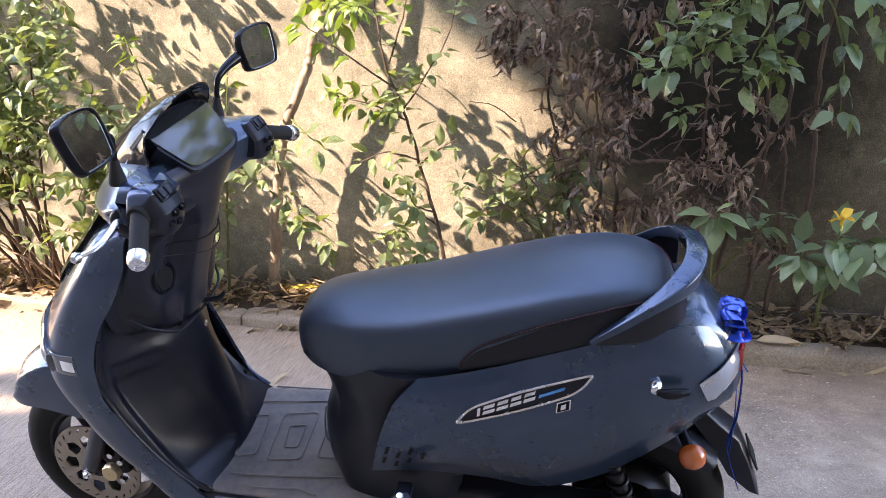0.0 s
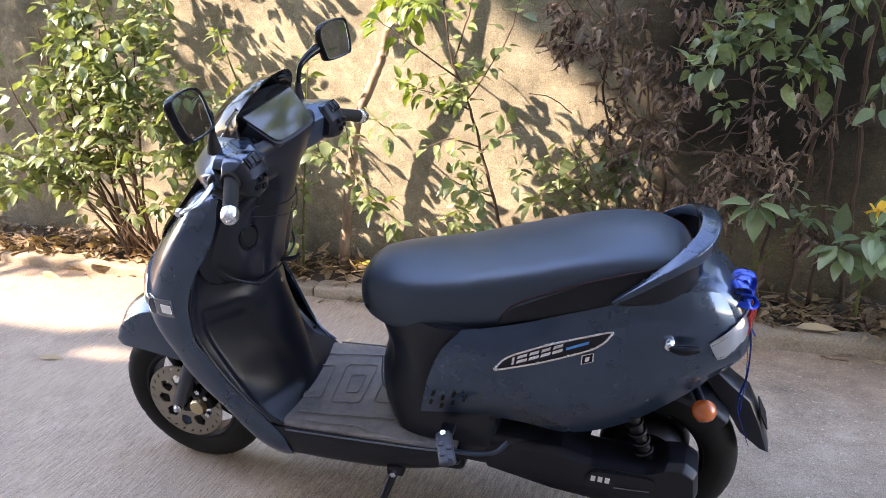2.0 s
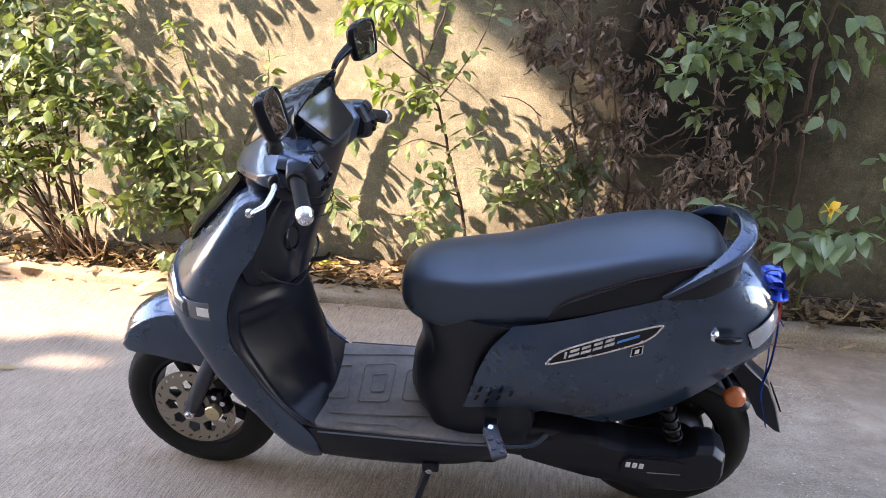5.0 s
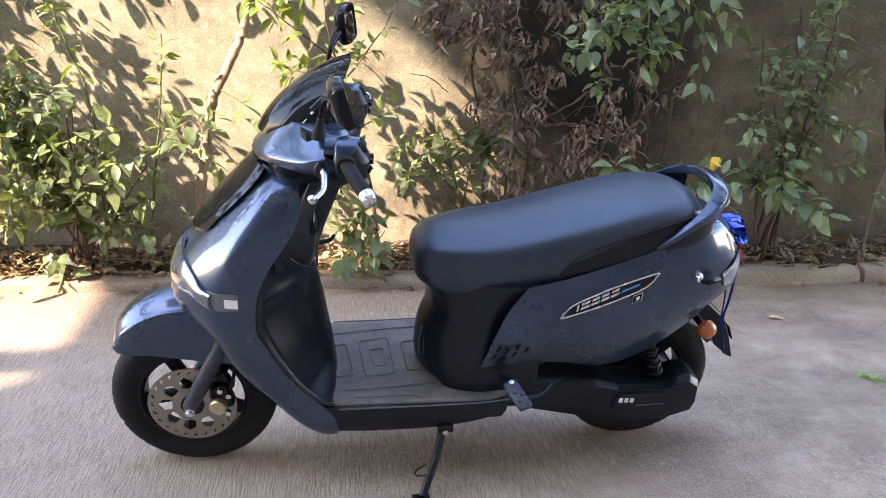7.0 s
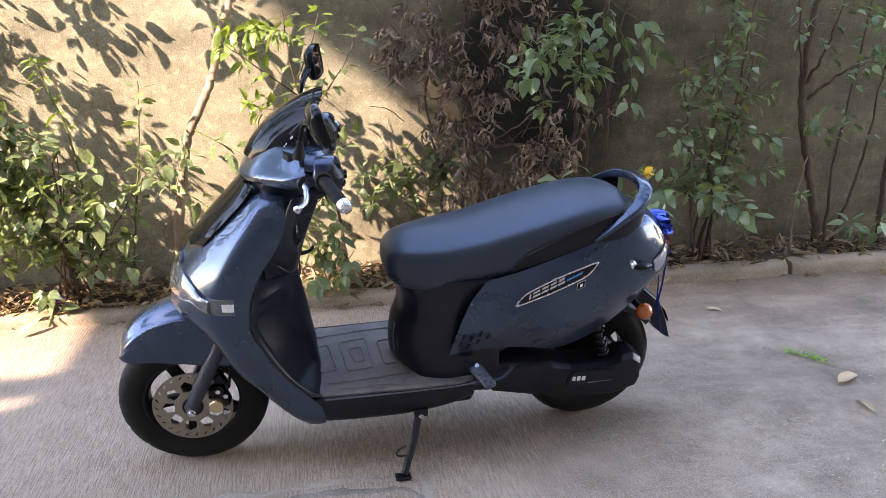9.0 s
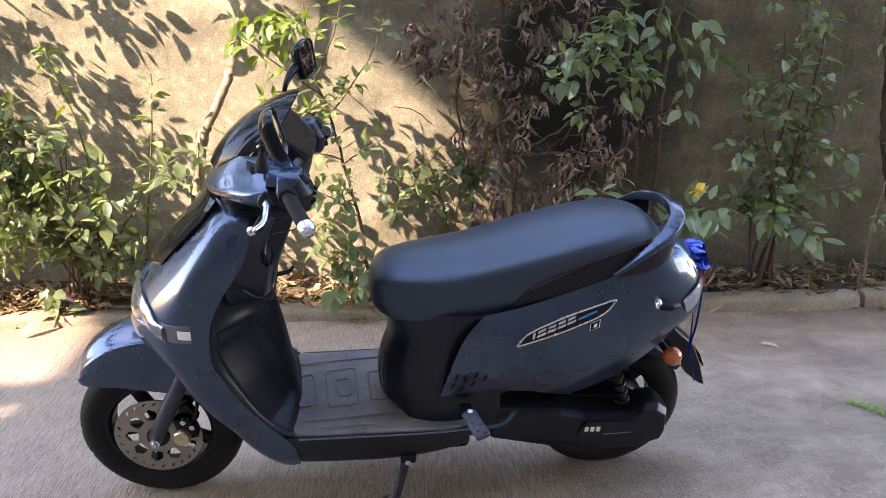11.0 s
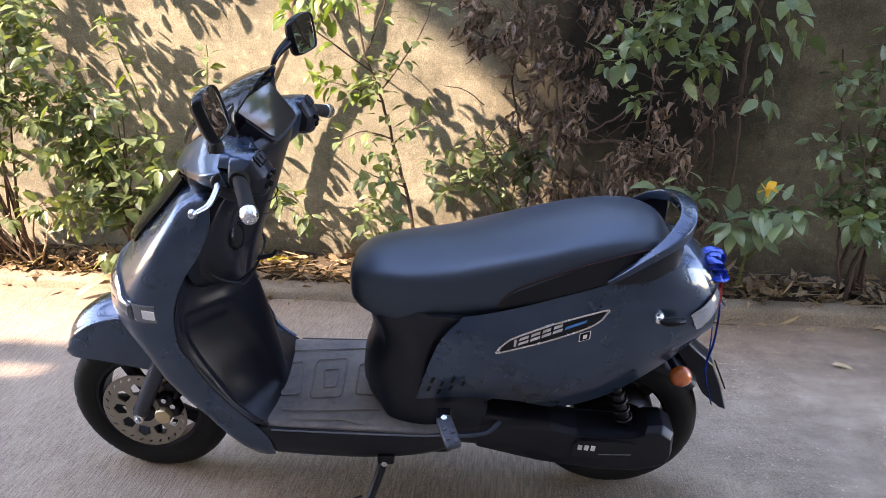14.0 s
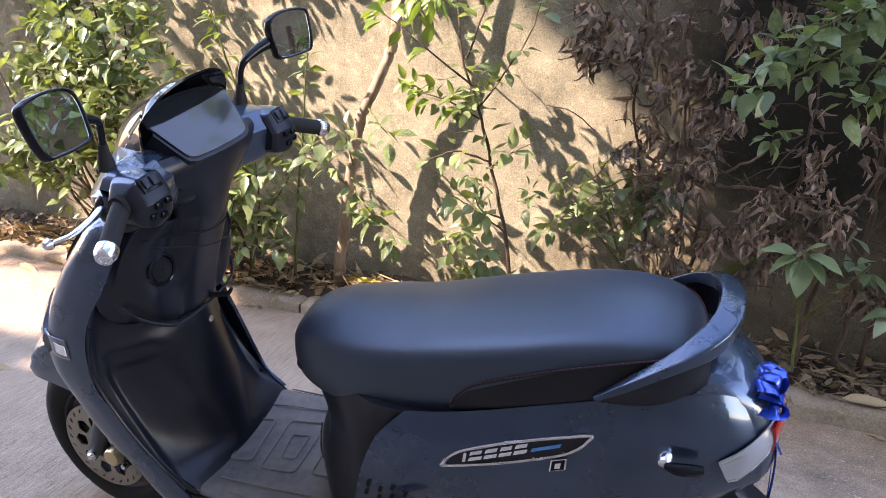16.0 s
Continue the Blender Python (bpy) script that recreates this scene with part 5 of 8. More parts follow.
    screen = part("flyscreen", turned(skin(rows, 36, 41, 0.004, True)), GLOSS_BLACK, scooter, "gloss black smoked flyscreen")
    for side in (-1, 1):
        p0, p1 = np.array((0.330, side * 0.1105, 1.093)), np.array((0.381, side * 0.1125, 1.151))
        for f0, f1, thick in ((0.0, 0.36, 0.0013), (0.42, 0.54, 0.0040), (0.60, 1.0, 0.0013)):
            part("printed_bar", turned(tubes((np.array([p0 + (p1 - p0) * f0, p0 + (p1 - p0) * f1]), thick), sides=6)), WHITE_MARK, screen)
    for side in (-1, 1):
        s = side
        loops = []
        for v, u0, u1, w0, w1 in ((0.160, 0.418, 0.474, 1.014, 1.078), (0.172, 0.414, 0.484, 1.004, 1.090), (0.205, 0.412, 0.488, 0.998, 1.094), (0.228, 0.410, 0.485, 1.002, 1.086), (0.241, 0.412, 0.474, 1.014, 1.072), (0.247, 0.416, 0.462, 1.024, 1.062)):
            d, q = w1 - w0, u1 - u0
            loops.append([(u0, s * v, w0 + 0.2 * d), (u0 + 0.02 * q, s * v, w1 - 0.15 * d), (u0 + 0.15 * q, s * v, w1), (u1 - 0.42 * q, s * v, w1), (u1 - 0.30 * q, s * v, w1 - 0.04 * d), (u1 - 0.04 * q, s * v, w0 + 0.62 * d), (u1, s * v, w0 + 0.5 * d), (u1 - 0.08 * q, s * v, w0 + 0.1 * d), (u1 - 0.25 * q, s * v, w0), (u0 + 0.2 * q, s * v, w0)])
        pod_side = part("switch_pod", turned(loft(loops, 26, 50)), BLACK, head, "black handlebar switch pod")
        caps = []
        for loop in loops:
            lo, hi = min(q[2] for q in loop), max(q[2] for q in loop)
            a, b = min(q[0] for q in loop) - 0.002, max(q[0] for q in loop) - 0.024
            v, half = loop[0][1], lo + 0.56 * (hi - lo)
            caps.append([(a, v, half), (a, v, hi - 0.006), (a + 0.008, v, hi + 0.001), (b - 0.006, v, hi + 0.002), (b, v, hi - 0.002), (b + 0.004, v, half + 0.012), (b + 0.004, v, half)])
        part("pod_cap", turned(loft(caps, 26, 44)), PAINT, pod_side, "painted top of the switch pod")
        slope = Matrix.Translation((0.4685, s * 0.203, 1.0805)) @ Matrix.Rotation(radians(52), 4, "Y")
        top = part("switch_panel", turned(box((0.030, 0.046, 0.006), 0.0025, 2, slope)), GLOSS_BLACK, pod_side, "gloss black switch surround")
        for k in (-1, 1):
            part("switch", turned(box((0.020, 0.016, 0.007), 0.003, 2, slope @ Matrix.Translation((0, 0.0095 * k, 0.004)))), BLACK, top)
        for du, dv, dw in ((0.491, 0.188, 1.046), (0.490, 0.212, 1.044), (0.487, 0.200, 1.022), (0.484, 0.222, 1.026)):
            part("switch", turned(box((0.010, 0.015, 0.012), 0.003, 2, Matrix.Translation((du, s * dv, dw)))), GLOSS_BLACK, pod_side)
        collar = lathe([(0.015, 0.0), (0.024, 0.0), (0.025, 0.005), (0.021, 0.010), (0.015, 0.010)], 24, "y", Matrix.Translation((0.434, s * 0.243, 1.045)) @ Matrix.Rotation(0 if s > 0 else math.pi, 4, "Z"))
        part("grip_collar", turned(collar), RUBBER, pod_side)
        bar = tubes((curve([(0.430, s * 0.235, 1.048), (0.455, s * 0.285, 1.030), (0.478, s * 0.33, 1.013)], 16), 0.0168), sides=20)
        grip = part("grip", turned(bar), RUBBER, head, "black rubber handlebar grip")
        end = lathe([(0.001, 0.0), (0.017, 0.0), (0.0195, 0.003), (0.0195, 0.018), (0.015, 0.027), (0.008, 0.029), (0.007, 0.026), (0.001, 0.026)], 24, "y", Matrix.Translation((0.477, s * 0.328, 1.0135)) @ Matrix.Rotation(0 if s > 0 else math.pi, 4, "Z") @ Matrix.Rotation(radians(-24 if s > 0 else 24), 4, "Z") @ Matrix.Rotation(radians(-18), 4, "X"))
        part("bar_end", turned(end), ALLOY, grip, "bright bar end weight")
        lev = curve([(0.405, s * 0.205, 1.028), (0.385, s * 0.232, 1.034), (0.388, s * 0.27, 1.026), (0.386, s * 0.315, 1.016), (0.368, s * 0.345, 1.010)], 22)
        clamp = curve([(0.440, s * 0.214, 1.006), (0.412, s * 0.222, 1.000), (0.386, s * 0.228, 1.012), (0.374, s * 0.232, 1.032), (0.384, s * 0.230, 1.050)], 20)
        part("lever_clamp", turned(tubes((clamp, [0.010, 0.013, 0.012, 0.010, 0.007]), sides=12, flat=1.3)), BLACK, pod_side)
        lever = bmesh.new()
        tube(lever, lev, [0.008, 0.009, 0.0085, 0.007, 0.006], 12, True, 0.7)
        lever = part("brake_lever", turned(lever), ALLOY, head, "polished alloy brake lever")
        ball = lathe([(0.001, -0.011), (0.007, -0.009), (0.011, 0.0), (0.007, 0.009), (0.001, 0.011)], 16, "y", Matrix.Translation((0.364, s * 0.348, 1.009)))
        part("lever_tip", turned(ball), ALLOY, lever)
        # mirror: rubber boot, bent stem, shell and glass
        boot = part("mirror_boot", turned(tubes((np.array([(0.372, s * 0.198, 1.092), (0.373, s * 0.199, 1.105), (0.375, s * 0.2, 1.125), (0.377, s * 0.201, 1.14)]), [0.017, 0.015, 0.010, 0.008]), sides=16)), RUBBER, head)
        stem = curve([(0.377, s * 0.201, 1.135), (0.381, s * 0.203, 1.165), (0.387, s * 0.212, 1.186), (0.395, s * 0.245, 1.202), (0.408, s * 0.285, 1.215)], 24)
        part("mirror_stem", turned(tubes((stem, [0.0065, 0.0065, 0.008, 0.011, 0.014]))), GLOSS_BLACK, boot)
        face = [(0.91 * x, 0.91 * y) for x, y in ((-0.062, -0.03), (-0.05, -0.052), (0.03, -0.056), (0.058, -0.045), (0.068, 0.02), (0.058, 0.046), (0.0, 0.054), (-0.05, 0.046), (-0.065, 0.02))]
        aim = Vector((1.0, 0.12 if s < 0 else -0.22, 0.30 if s < 0 else 0.17)).normalized()
        xaxis = Vector((0, s, 0)) - aim * aim.dot(Vector((0, s, 0)))
        xaxis.normalize()
        zaxis = aim.cross(xaxis) * s
        m = Matrix.Identity(4)
        for row in range(3):
            m[row][0], m[row][1], m[row][2], m[row][3] = xaxis[row], zaxis[row], aim[row], (0.43, s * 0.33, 1.226)[row]
        loops = []
        for d, f in ((0.002, 0.90), (0.0055, 0.915), (0.008, 0.95), (0.006, 1.0), (-0.004, 1.03), (-0.014, 0.98), (-0.026, 0.72), (-0.032, 0.3)):
            loops.append([(x * f, y * f, d) for x, y in face])
        shell = loft(loops, 30, 40)
        shell = part("mirror_shell", turned(shell, m), GLOSS_BLACK, boot, "black mirror shell")
        part("mirror_glass", turned(plate([tuple(p) for p in curve([(x * 0.905, y * 0.905) for x, y in face], 40, True)], 0.002, (), m @ Matrix.Translation((0, 0, 0.003)))), MIRROR, shell, "rear-view mirror glass")


make_headset()


def make_stand():
    pivot, foot = np.array((0.696, -0.19, 0.215)), np.array((0.628, -0.31, 0.072))
    stand = part("side_stand", tubes((np.array([pivot + (0.01, 0.01, 0.01), pivot, (pivot + foot) / 2 + (0.006, 0, 0), foot]), [0.014, 0.013, 0.011, 0.011]), sides=12), DARK_STEEL, scooter, "black steel side stand")
    base = box((0.05, 0.036, 0.007), 0.002, 1, pose(0.624, -0.312, 0.0655, -10.7, 0, 0))
    part("stand_foot", base, DARK_STEEL, stand)
    lug = box((0.045, 0.04, 0.03), 0.006, 2, Matrix.Translation((0.70, -0.19, 0.22)))
    part("stand_bracket", lug, DARK_STEEL, stand)
    loop = curve([(0.648, -0.275, 0.115), (0.615, -0.285, 0.125), (0.607, -0.288, 0.14), (0.615, -0.285, 0.15), (0.64, -0.262, 0.142)], 20)
    part("stand_hook", tubes((loop, 0.0028), sides=8), DARK_STEEL, stand)
    bolt = lathe([(0.001, -0.006), (0.009, -0.006), (0.009, 0.006), (0.001, 0.006)], 6, "y", Matrix.Translation((0.698, -0.214, 0.217)))
    part("pivot_bolt", bolt, ALLOY, stand)


make_stand()


def make_footrest():
    way = Matrix.Translation((0.872, -0.286, 0.396)) @ Matrix(((0.94, 0.36, 0, 0), (0.34, -0.89, 0.29, 0), (0.10, -0.27, -0.957, 0), (0, 0, 0, 1)))
    arm = box((0.040, 0.092, 0.020), 0.008, 3, way)
    peg = part("pillion_footrest", arm, FOOT_GREY, scooter, "dark grey pillion footrest folded out")
    for k in range(4):
        part("pad", box((0.013, 0.012, 0.006), 0.002, 1, way @ Matrix.Translation((-0.009 + 0.018 * (k % 2), -0.008 + 0.014 * k, -0.011))), FOOT_GREY, peg)
    bolt = lathe([(0.001, -0.006), (0.007, -0.006), (0.008, 0.0), (0.008, 0.006), (0.001, 0.006)], 12, "z", way @ Matrix.Translation((0, -0.036, -0.010)))
    part("peg_bolt", bolt, ALLOY, peg)
    mount = box((0.036, 0.05, 0.016), 0.006, 2, Matrix.Translation((0.856, -0.214, 0.388)))
    part("peg_mount", mount, BLACK, peg)


make_footrest()

# ---- trim, marks and the ribbon on the scooter ----
PANEL_NET = net(PANEL_ROWS, 180, 84).reshape(-1, 3)


def on_panel(u, w, lift=0.003):
    """The point of the near side panel at (u, w), lifted off it."""
    d = (PANEL_NET[:, 0] - u) ** 2 + (PANEL_NET[:, 2] - w) ** 2
    near = PANEL_NET[np.argsort(d)[:14]]
    slope = np.linalg.lstsq(np.column_stack([np.ones(14), near[:, 0] - u, near[:, 2] - w]), near[:, 1], rcond=None)[0]
    return np.array((u, slope[0] - lift - 0.0006, w))


def decal(outline, lift, thick=0.002):
    """A thin raised shape that follows the side panel."""
    bm = bmesh.new()
    front = [bm.verts.new(on_panel(u, w, lift + thick)) for u, w in outline]
    back = [bm.verts.new(on_panel(u, w, lift)) for u, w in outline]
    bm.faces.new(front)
    bm.faces.new(back[::-1])
    for i in range(len(outline)):
        j = (i + 1) % len(outline)
        bm.faces.new((front[i], back[i], back[j], front[j]))
    return bm


def make_marks():
    outline = [(0.982, 0.588), (0.988, 0.603), (1.0, 0.620), (1.022, 0.636), (1.07, 0.656), (1.117, 0.673), (1.19, 0.694), (1.249, 0.708), (1.245, 0.694), (1.232, 0.675), (1.205, 0.655), (1.15, 0.634), (1.097, 0.617), (1.03, 0.599)]
    outline = [(u, 0.588 + (u - 0.982) * 0.449 + 0.8 * (w - 0.588 - (u - 0.982) * 0.449)) for u, w in outline]
    cu, cw = 1.115, 0.648
    outline = [(cu + (u - cu) * 0.972, cw + (w - cw) * 0.92) for u, w in outline]
    loop = curve(outline, 96, True)
    path = np.array([on_panel(u, w, 0.003) for u, w in loop])
    frame_bm = bmesh.new()
    tube(frame_bm, np.vstack([path, path[:2]]), 0.0040, 8, True, 0.8)
    emblem = part("emblem", frame_bm, ALLOY, scooter, "silver-framed emblem on the side panel")
    part("emblem_plate", decal([tuple(p) for p in curve(outline, 48, True)], 0.001, 0.0015), BLACK, emblem)

    def slanted(u0, u1, low, high):
        base = lambda u: 0.606 + (u - 1.02) * 0.365
        return [(u0, base(u0) + low), (u1, base(u1) + low), (u1 + 0.002, base(u1) + high), (u0 + 0.002, base(u0) + high)]

    part("raised_bar", decal(slanted(1.024, 1.030, 0.003, 0.020), 0.003, 0.003), ALLOY, emblem)
    for u0, u1 in ((1.035, 1.059), (1.063, 1.086), (1.090, 1.112), (1.116, 1.139)):
        for bar in (slanted(u0, u1, 0.003, 0.0105), slanted(u0 + 0.002, u1, 0.0135, 0.021)):
            part("raised_bar", decal(bar, 0.003, 0.003), ALLOY, emblem)
    part("blue_bar", decal(slanted(1.146, 1.196, 0.003, 0.009), 0.003, 0.002), BLUE_MARK, emblem)
    part("side_badge", decal([(1.180, 0.622), (1.208, 0.630), (1.209, 0.653), (1.182, 0.645)], 0.001, 0.0025), CHROME, scooter, "small square chrome badge")
    part("badge_plate", decal([(1.1825, 0.6245), (1.2055, 0.6315), (1.2065, 0.650), (1.1842, 0.6425)], 0.003, 0.002), GLOSS_BLACK, scooter.children[-1])
    part("badge_bar", decal([(1.189, 0.631), (1.199, 0.634), (1.200, 0.645), (1.1905, 0.642)], 0.0045, 0.002), CHROME, scooter.children[-1])
    # black decals paint the dark of the slots; no holes are cut
    for u, w in ((0.827, 0.496), (0.818, 0.466), (0.851, 0.486), (0.843, 0.455), (0.879, 0.501), (0.873, 0.471), (0.904, 0.489)):
        slot_shape = [(u - 0.0075, w - 0.0095), (u + 0.0005, w - 0.0095), (u + 0.0040, w), (u + 0.0075, w + 0.0095), (u - 0.0005, w + 0.0095), (u - 0.0040, w)]
        part("vent_slot", decal(slot_shape, 0.0008, 0.0005), VOID, scooter)
    ball = lathe([(0.001, -0.016), (0.009, -0.013), (0.013, -0.004), (0.014, 0.004), (0.010, 0.010), (0.001, 0.012)], 20, "y", Matrix.Translation((1.368, -0.176, 0.682)))
    knob = part("helmet_hook", ball, CHROME, scooter, "chrome helmet hook with black lever")
    part("hook_lever", tubes((curve([(1.37, -0.19, 0.68), (1.395, -0.188, 0.676), (1.43, -0.175, 0.672)], 10), [0.006, 0.010, 0.011, 0.008])), GLOSS_BLACK, knob)
    # maker's mark on the drive cover, as plain slanted bars
    for k in range(3):
        u = 1.212 + 0.017 * k
        b = box((0.011, 0.003, 0.015), 0.0, 1, Matrix.Translation((u, -0.1925, 0.278 - 0.001 * k)) @ Matrix.Rotation(radians(8), 4, "Y"))
        part("maker_bar", b, WHITE_MARK, scooter)
    part("tail_latch", box((0.034, 0.06, 0.008), 0.004, 2, Matrix.Translation((1.455, -0.036, 0.789)) @ Matrix.Rotation(radians(24), 4, "Y")), GREY_PLASTIC, scooter, "pale square latch plate")
    part("latch_face", box((0.024, 0.048, 0.004), 0.0015, 1, Matrix.Translation((1.4566, -0.036, 0.7930)) @ Matrix.Rotation(radians(24), 4, "Y")), PAINT, scooter.children[-1])
    wire = curve([(0.36, -0.13, 0.90), (0.42, 0.0, 0.86), (0.37, 0.14, 0.885)], 24)
    part("hanging_wire", tubes((wire, 0.0012), sides=6), RUBBER, scooter)
    hook = curve([(0.335, 0.02, 0.70), (0.385, 0.03, 0.705), (0.40, 0.035, 0.72)], 10)
    part("bag_hook", tubes((hook, [0.007, 0.006, 0.004])), BLACK, scooter, "black bag hook")


make_marks()


def make_bow():
    bow = tagged(new("ribbon_bow"), "shiny blue gift ribbon bow tied to the scooter tail", "ribbon")
    bow.matrix_basis = SCOOTER @ Matrix.Translation((1.492, -0.028, 0.742))
    g = random.Random(9)

    def band(points, width, name):
        p = curve(points, 22)
        t = np.gradient(p, axis=0)
        t /= np.linalg.norm(t, axis=1, keepdims=True)
        side = np.cross(t, np.array((g.uniform(-0.4, 0.4), 1.0, g.uniform(-0.3, 0.3))))
        side = np.cross(side, t)
        side /= np.linalg.norm(side, axis=1, keepdims=True) + 1e-9
        nrm = np.cross(t, side)
        rows = [[p[i] - side[i] * width / 2, p[i] + nrm[i] * width * 0.1, p[i] + side[i] * width / 2] for i in range(22)]
        part(name, skin(rows, 22, 5, 0.0008), RIBBON, bow)

    for k in range(13):
        a = k * 2.4
        tilt = 0.15 + 0.75 * (k / 13)
        d = np.array((0.45 + 0.5 * tilt, math.cos(a), math.sin(a))) * (1.0, 1 - tilt * 0.5, 1 - tilt * 0.5)
        d /= np.linalg.norm(d)
        up = np.cross(d, (0.3, math.sin(a), -math.cos(a)))
        up /= np.linalg.norm(up)
        r = g.uniform(0.044, 0.066)
        band([(0, 0, 0), d * r * 0.62 + up * 0.018, d * r, d * r * 0.62 - up * 0.018, (0, 0, 0)], 0.023, "loop")
    band([(0.01, 0.01, -0.01), (0.035, -0.02, -0.05), (0.06, -0.05, -0.085)], 0.018, "tail")
    band([(0.01, 0.0, -0.01), (0.03, 0.02, -0.06), (0.05, 0.01, -0.13), (0.055, -0.01, -0.22), (0.05, -0.03, -0.31)], 0.008, "tail")
    band([(0.01, 0.0, -0.01), (0.05, -0.03, -0.08), (0.055, -0.035, -0.2), (0.04, -0.055, -0.28), (0.075, -0.05, -0.40)], 0.008, "tail")
    part("knot", box((0.02, 0.026, 0.026), 0.006, 2), RIBBON, bow)


make_bow()

# ---- plants along the wall ----
LEAF_MESHES = {}


def leaf_grid(length, width, fold, curl, tip=1.3, wave=0.0, rows=6):
    """Points of one leaf along +x: a folded, curling blade with a pointed tip."""
    pts = []
    for i in range(rows + 1):
        t = i / rows
        w = width / 2 * (math.sin(math.pi * t**0.8) ** 0.75) * (1 - 0.35 * t**tip)
        x, z = length * t, -curl * length * t * t
        bend = 0.06 * length * math.sin(3 * t + tip)
        for side in (-1, -0.5, 0, 0.5, 1):
            pts.append((x, side * w + bend * curl, z + fold * abs(side) * w + wave * width * math.sin(t * 9 + side * 2) * abs(side)))
    faces = []
    for i in range(rows):
        for j in range(4):
            a = i * 5 + j
            faces.append((a, a + 5, a + 6, a + 1))
    return pts, faces


LEAF_SHAPES = {
    "oval": [(1.0, 0.58, 0.25, 0.22, 2.0, 0.03), (1.0, 0.66, 0.15, 0.40, 2.2, 0.05), (1.0, 0.50, 0.35, 0.1, 1.8, 0.04), (1.0, 0.46, -0.2, 0.3, 1.8, 0.05)],
    "broad": [(1.0, 0.62, 0.18, 0.28, 2.0, 0.03), (1.0, 0.54, 0.28, 0.18, 1.9, 0.04), (1.0, 0.66, 0.12, 0.4, 2.0, 0.04)],
    "petal": [(1.0, 0.95, 0.1, 0.25, 1.6, 0.06), (1.0, 1.05, 0.05, 0.4, 1.8, 0.08), (1.0, 0.9, 0.15, 0.1, 1.6, 0.05)],
    "narrow": [(1.0, 0.30, 0.3, 0.25, 1.2, 0.03), (1.0, 0.34, 0.2, 0.4, 1.2, 0.05)],
    "curled": [(1.0, 0.32, 1.2, 0.6, 2.2, 0.3), (1.0, 0.40, 0.9, 1.0, 2.4, 0.4), (1.0, 0.24, 1.6, 0.3, 2.0, 0.4), (1.0, 0.34, -1.2, -0.5, 2.2, 0.35)],
}


def leaf_mesh(shape, k, material):
    key = (shape, k, material.name)
    if key not in LEAF_MESHES:
        pts, faces = leaf_grid(*LEAF_SHAPES[shape][k], rows=7)
        me = mesh_of("leaf", pts, faces)
        me.materials.append(material)
        LEAF_MESHES[key] = me
    return LEAF_MESHES[key]


def aimed(at, way, size, roll):
    """A pose that lays a leaf from a point along a direction, its face as far up as it can be, then rolled."""
    way = Vector(way).normalized()
    up = Vector((0, 0, 1)) if abs(way.z) < 0.95 else Vector((0, 1, 0))
    side = up.cross(way).normalized()
    up = way.cross(side)
    m = Matrix.Identity(4)
    for r in range(3):
        m[r][0], m[r][1], m[r][2], m[r][3] = way[r], side[r], up[r], at[r]
    return m @ Matrix.Rotation(roll, 4, "X") @ Matrix.Diagonal((size, size, size, 1))


